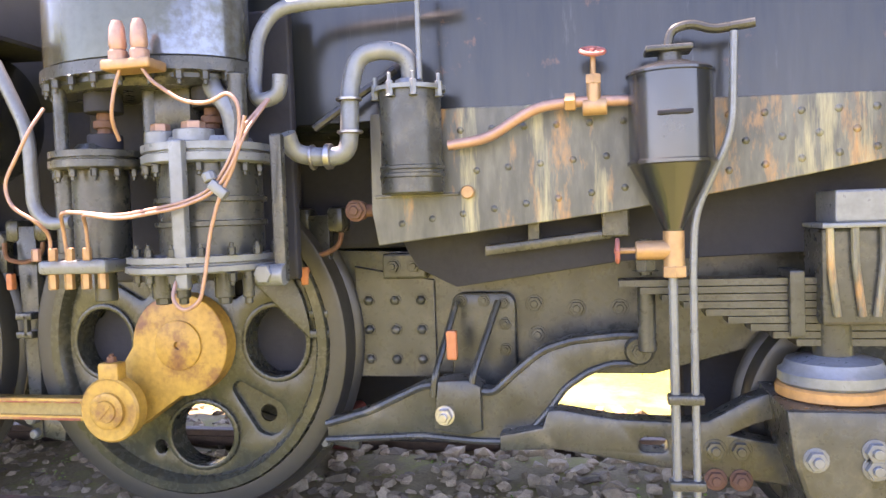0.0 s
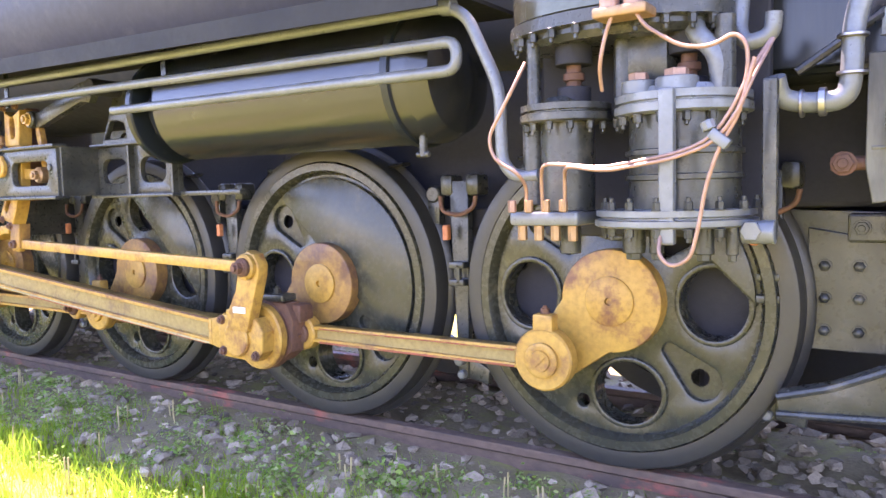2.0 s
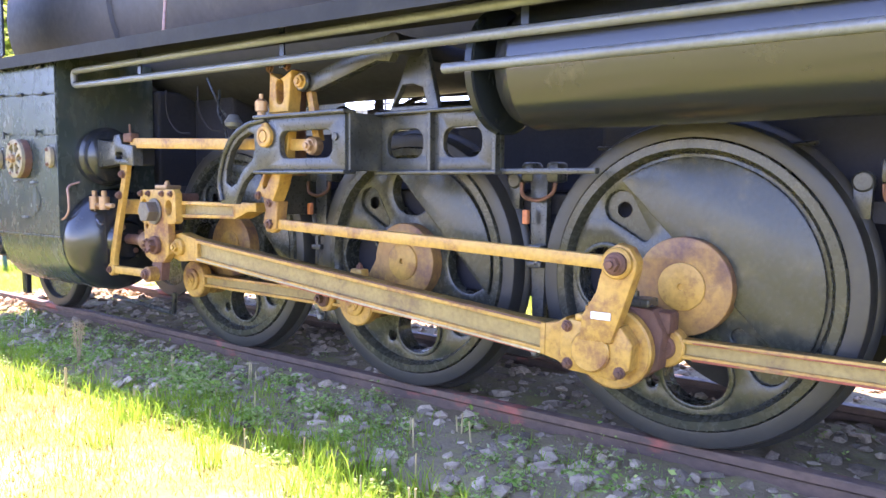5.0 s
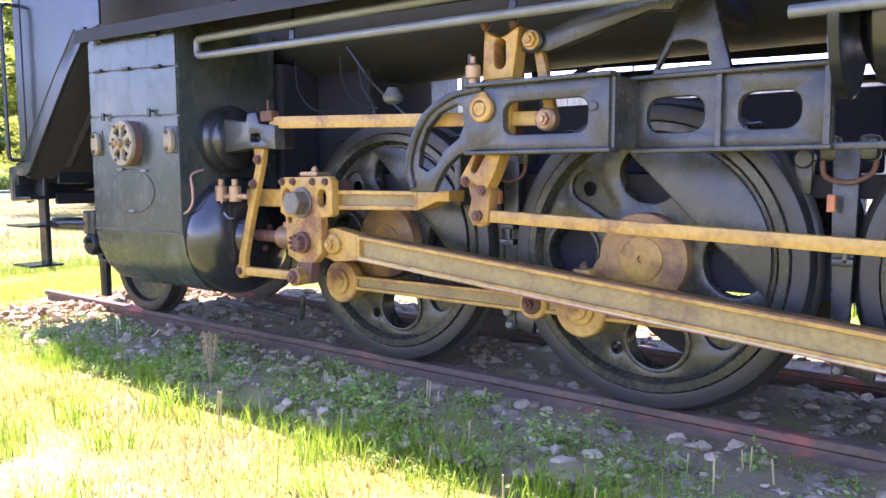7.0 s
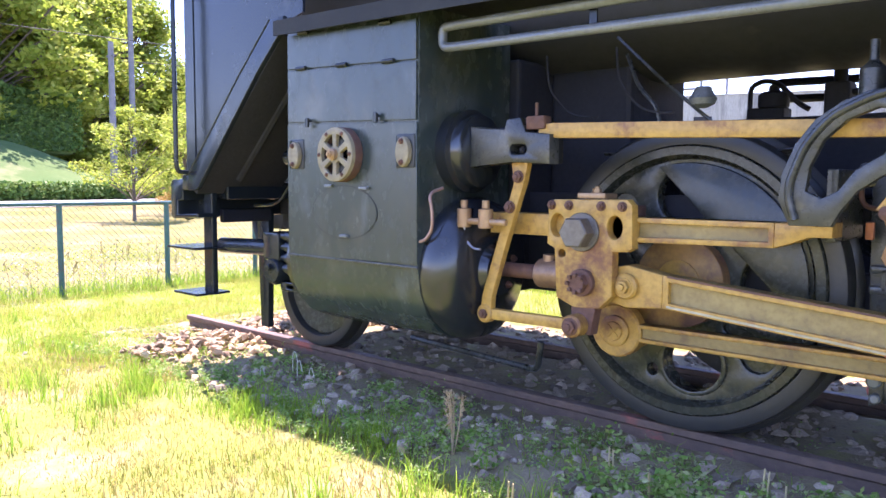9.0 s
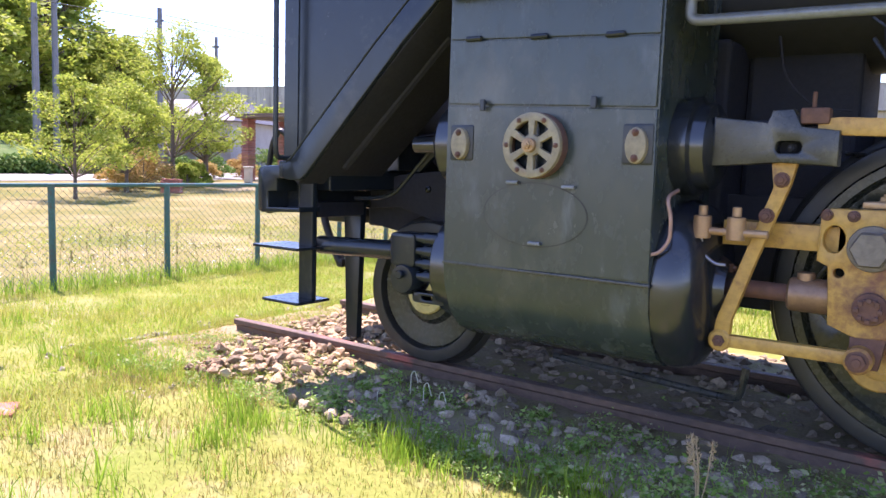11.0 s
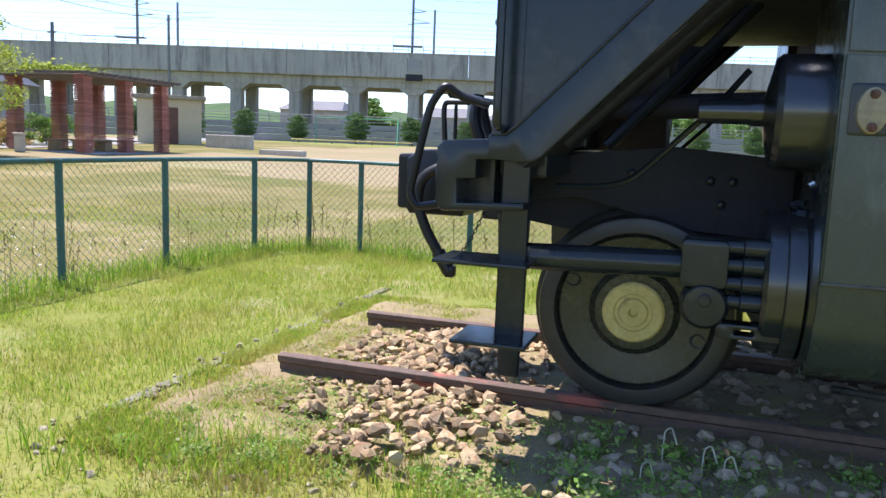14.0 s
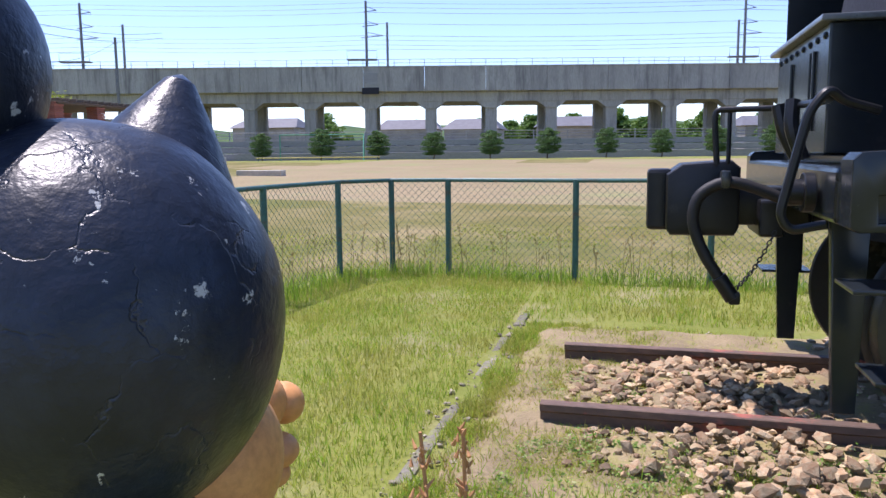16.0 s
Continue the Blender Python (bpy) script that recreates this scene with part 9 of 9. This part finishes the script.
for a, b, sag in ((tops[1], Vector((-66, 82, 16)), 1.2), (tops[1] + Vector((0.5, 0, 0.2)), Vector((-66, 82, 16.6)), 1.0), (tops[1], Vector((-60, -20, 14)), 1.0), (tops[2], tops[0], 0.7), (tops[0], tops[5], 1.0), (tops[2], Vector((-62, -14, 12)), 1.0)):
    pts_ = [a.lerp(b, t / 12) - Vector((0, 0, sag * math.sin(math.pi * t / 12))) for t in range(13)]
    tube(bm, pts_, 0.02, 4, 0)
tagged(solid("cables", bm, M_DARK, "sagging black cables between the poles", "cables", kind="stuff"))
# low wooded hills on the horizon
hv, hf = [], []
for j in range(9):
    for i in range(141):
        a = radians(-60 + 240 * i / 140)
        d = 260 + 45 * j
        h_ = (17 + 8 * noise.noise((i * 0.14, 3, 0)) + 5 * noise.noise((i * 0.5, 9, 0)) + 2.5 * noise.noise((i * 1.7, 4, 0))) * math.sin(math.pi * min(1, j / 5) / 2) * (1 + 0.25 * noise.noise((i * 1.3, j, 2)))
        hv.append((d * math.cos(a), d * math.sin(a), max(-1, h_) if j else -1.0))
for j in range(8):
    for i in range(140):
        k = j * 141 + i
        hf.append((k, k + 1, k + 142, k + 141))
sculpt("backdrop_hills", hv, hf, mat("wooded_hill", (0.045, 0.085, 0.035), (0.085, 0.13, 0.05), 0.95, scale=0.05, fine=0.35, bump=1.0, spec=0.1), "low wooded green hills far off", "hills", "structure", smooth=True)
grove = None
for k in range(44):
    a = -80 + 4.2 * k + random.uniform(-2, 2)
    y_ = 150 + random.uniform(-15, 50)
    if grove is None:
        grove = tree("far_tree", (a, y_, FZ), 7.0, 3.6, 40, 130, 0.32, M_WOOD_LEAF, "round green tree beyond the viaduct", 0.25, 0.2, 77, "trees beyond the viaduct", 0.32)
    else:
        o = copy_thing(grove, pose(a, y_, FZ, 0, 0, random.uniform(0, 360)))
        o.scale = [random.uniform(0.6, 1.35)] * 3

# ---- statue ----


def crack(m, scale):
    """Fine branching cracks in old paint, as relief and thin pale lines."""
    n, l = m.node_tree.nodes, m.node_tree.links
    b = n["Principled BSDF"]
    tc, nz, vo = n.new("ShaderNodeTexCoord"), n.new("ShaderNodeTexNoise"), n.new("ShaderNodeTexVoronoi")
    nz.inputs["Scale"].default_value, nz.inputs["Detail"].default_value = 6.0, 6.0
    ad = n.new("ShaderNodeVectorMath")
    ad.operation = "MULTIPLY_ADD"
    ad.inputs[1].default_value = (0.22, 0.22, 0.22)
    l.new(tc.outputs["Object"], nz.inputs["Vector"])
    l.new(nz.outputs["Color"], ad.inputs[0])
    l.new(tc.outputs["Object"], ad.inputs[2])
    vo.feature = "DISTANCE_TO_EDGE"
    vo.inputs["Scale"].default_value = scale
    l.new(ad.outputs[0], vo.inputs["Vector"])
    edge, gate, amt = n.new("ShaderNodeMapRange"), n.new("ShaderNodeMapRange"), n.new("ShaderNodeMath")
    edge.inputs[1].default_value, edge.inputs[2].default_value, edge.inputs[3].default_value, edge.inputs[4].default_value = 0.0, 0.02, 1.0, 0.0
    gate.inputs[1].default_value, gate.inputs[2].default_value = 0.50, 0.60
    l.new(vo.outputs["Distance"], edge.inputs[0])
    l.new(nz.outputs[0], gate.inputs[0])
    amt.operation = "MULTIPLY"
    l.new(edge.outputs[0], amt.inputs[0])
    l.new(gate.outputs[0], amt.inputs[1])
    mx, sc = n.new("ShaderNodeMix"), n.new("ShaderNodeMath")
    sc.operation, sc.inputs[1].default_value = "MULTIPLY", 0.08
    l.new(amt.outputs[0], sc.inputs[0])
    mx.data_type = "RGBA"
    l.new(sc.outputs[0], mx.inputs[0])
    l.new(b.inputs["Base Color"].links[0].from_socket, mx.inputs[6])
    mx.inputs[7].default_value = (0.30, 0.30, 0.31, 1)
    l.new(mx.outputs[2], b.inputs["Base Color"])
    bp = n.new("ShaderNodeBump")
    bp.inputs["Strength"].default_value, bp.inputs["Distance"].default_value = 0.55, 0.005
    bp.invert = True
    l.new(amt.outputs[0], bp.inputs["Height"])
    l.new(b.inputs["Normal"].links[0].from_socket, bp.inputs["Normal"])
    l.new(bp.outputs[0], b.inputs["Normal"])


M_NAVY = mat("chipped_navy_paint", (0.020, 0.027, 0.046), (0.010, 0.013, 0.022), 0.37, scale=4, fine=16, bump=0.6, stain=(0.42, 0.42, 0.40), stain_at=(0.638, 0.655), stain_scale=13, spec=0.42)
crack(M_NAVY, 5.5)
M_SKIN = mat("faded_skin_paint", (0.74, 0.36, 0.13), (0.66, 0.30, 0.10), 0.5, scale=4, fine=40, bump=0.15, stain=(0.30, 0.20, 0.13), stain_at=(0.68, 0.72), stain_scale=9)
HC = Vector((-8.185, -2.12, 0.81))


def lump(bm, at, r, scale=(1, 1, 1), turn=None, sub=4, mi=0, rough=0.0):
    res = bmesh.ops.create_icosphere(bm, subdivisions=sub, radius=r)
    vs = res["verts"]
    if rough:
        for v in vs:
            v.co *= 1 + rough * noise.noise(v.co * 4)
    m = Matrix.Translation(at) @ (turn or Matrix()) @ Matrix.Diagonal((*scale, 1))
    bmesh.ops.transform(bm, matrix=m, verts=vs)
    for v in vs:
        for f in v.link_faces:
            f.material_index = mi
    return vs


bm = B()
lump(bm, HC, 0.40, (1, 1, 1.065), None, 5, 0, 0.03)
lump(bm, Vector((-8.14, -1.85, 0.41)), 0.225, (0.95, 1, 1.0), None, 4, 1, 0.02)
lump(bm, Vector((-8.09, -1.60, 0.475)), 0.085, (0.8, 0.9, 0.95), None, 3, 1)
lump(bm, Vector((-8.06, -1.53, 0.455)), 0.062, (1, 0.9, 1.0), None, 3, 1)
lump(bm, Vector((-8.05, -1.61, 0.345)), 0.068, (1, 1, 0.75), None, 3, 1)
lump(bm, Vector((-8.06, -1.63, 0.285)), 0.06, (1, 1, 0.7), None, 3, 1)
lump(bm, Vector((-8.42, -2.26, 1.34)), 0.22, (1.0, 1.0, 1.15), None, 4, 0, 0.08)
lathe(bm, [(0.235, -0.14), (0.185, 0.0), (0.115, 0.12), (0.035, 0.24), (0, 0.26)], Vector((-8.15, -1.93, 1.10)), Vector((0.08, 0.18, 0.62)), 24)
lathe(bm, [(0.22, 0.0), (0.27, 0.10), (0.24, 0.40), (0.16, 0.62), (0.14, 0.70)], Vector((HC.x, HC.y, GZ - 0.02)), (0, 0, 1), 28)
solid("statue", bm, [M_NAVY, M_SKIN], "painted concrete statue with chipped navy head and pale face", "statue", at=(HC.x, HC.y, GZ))
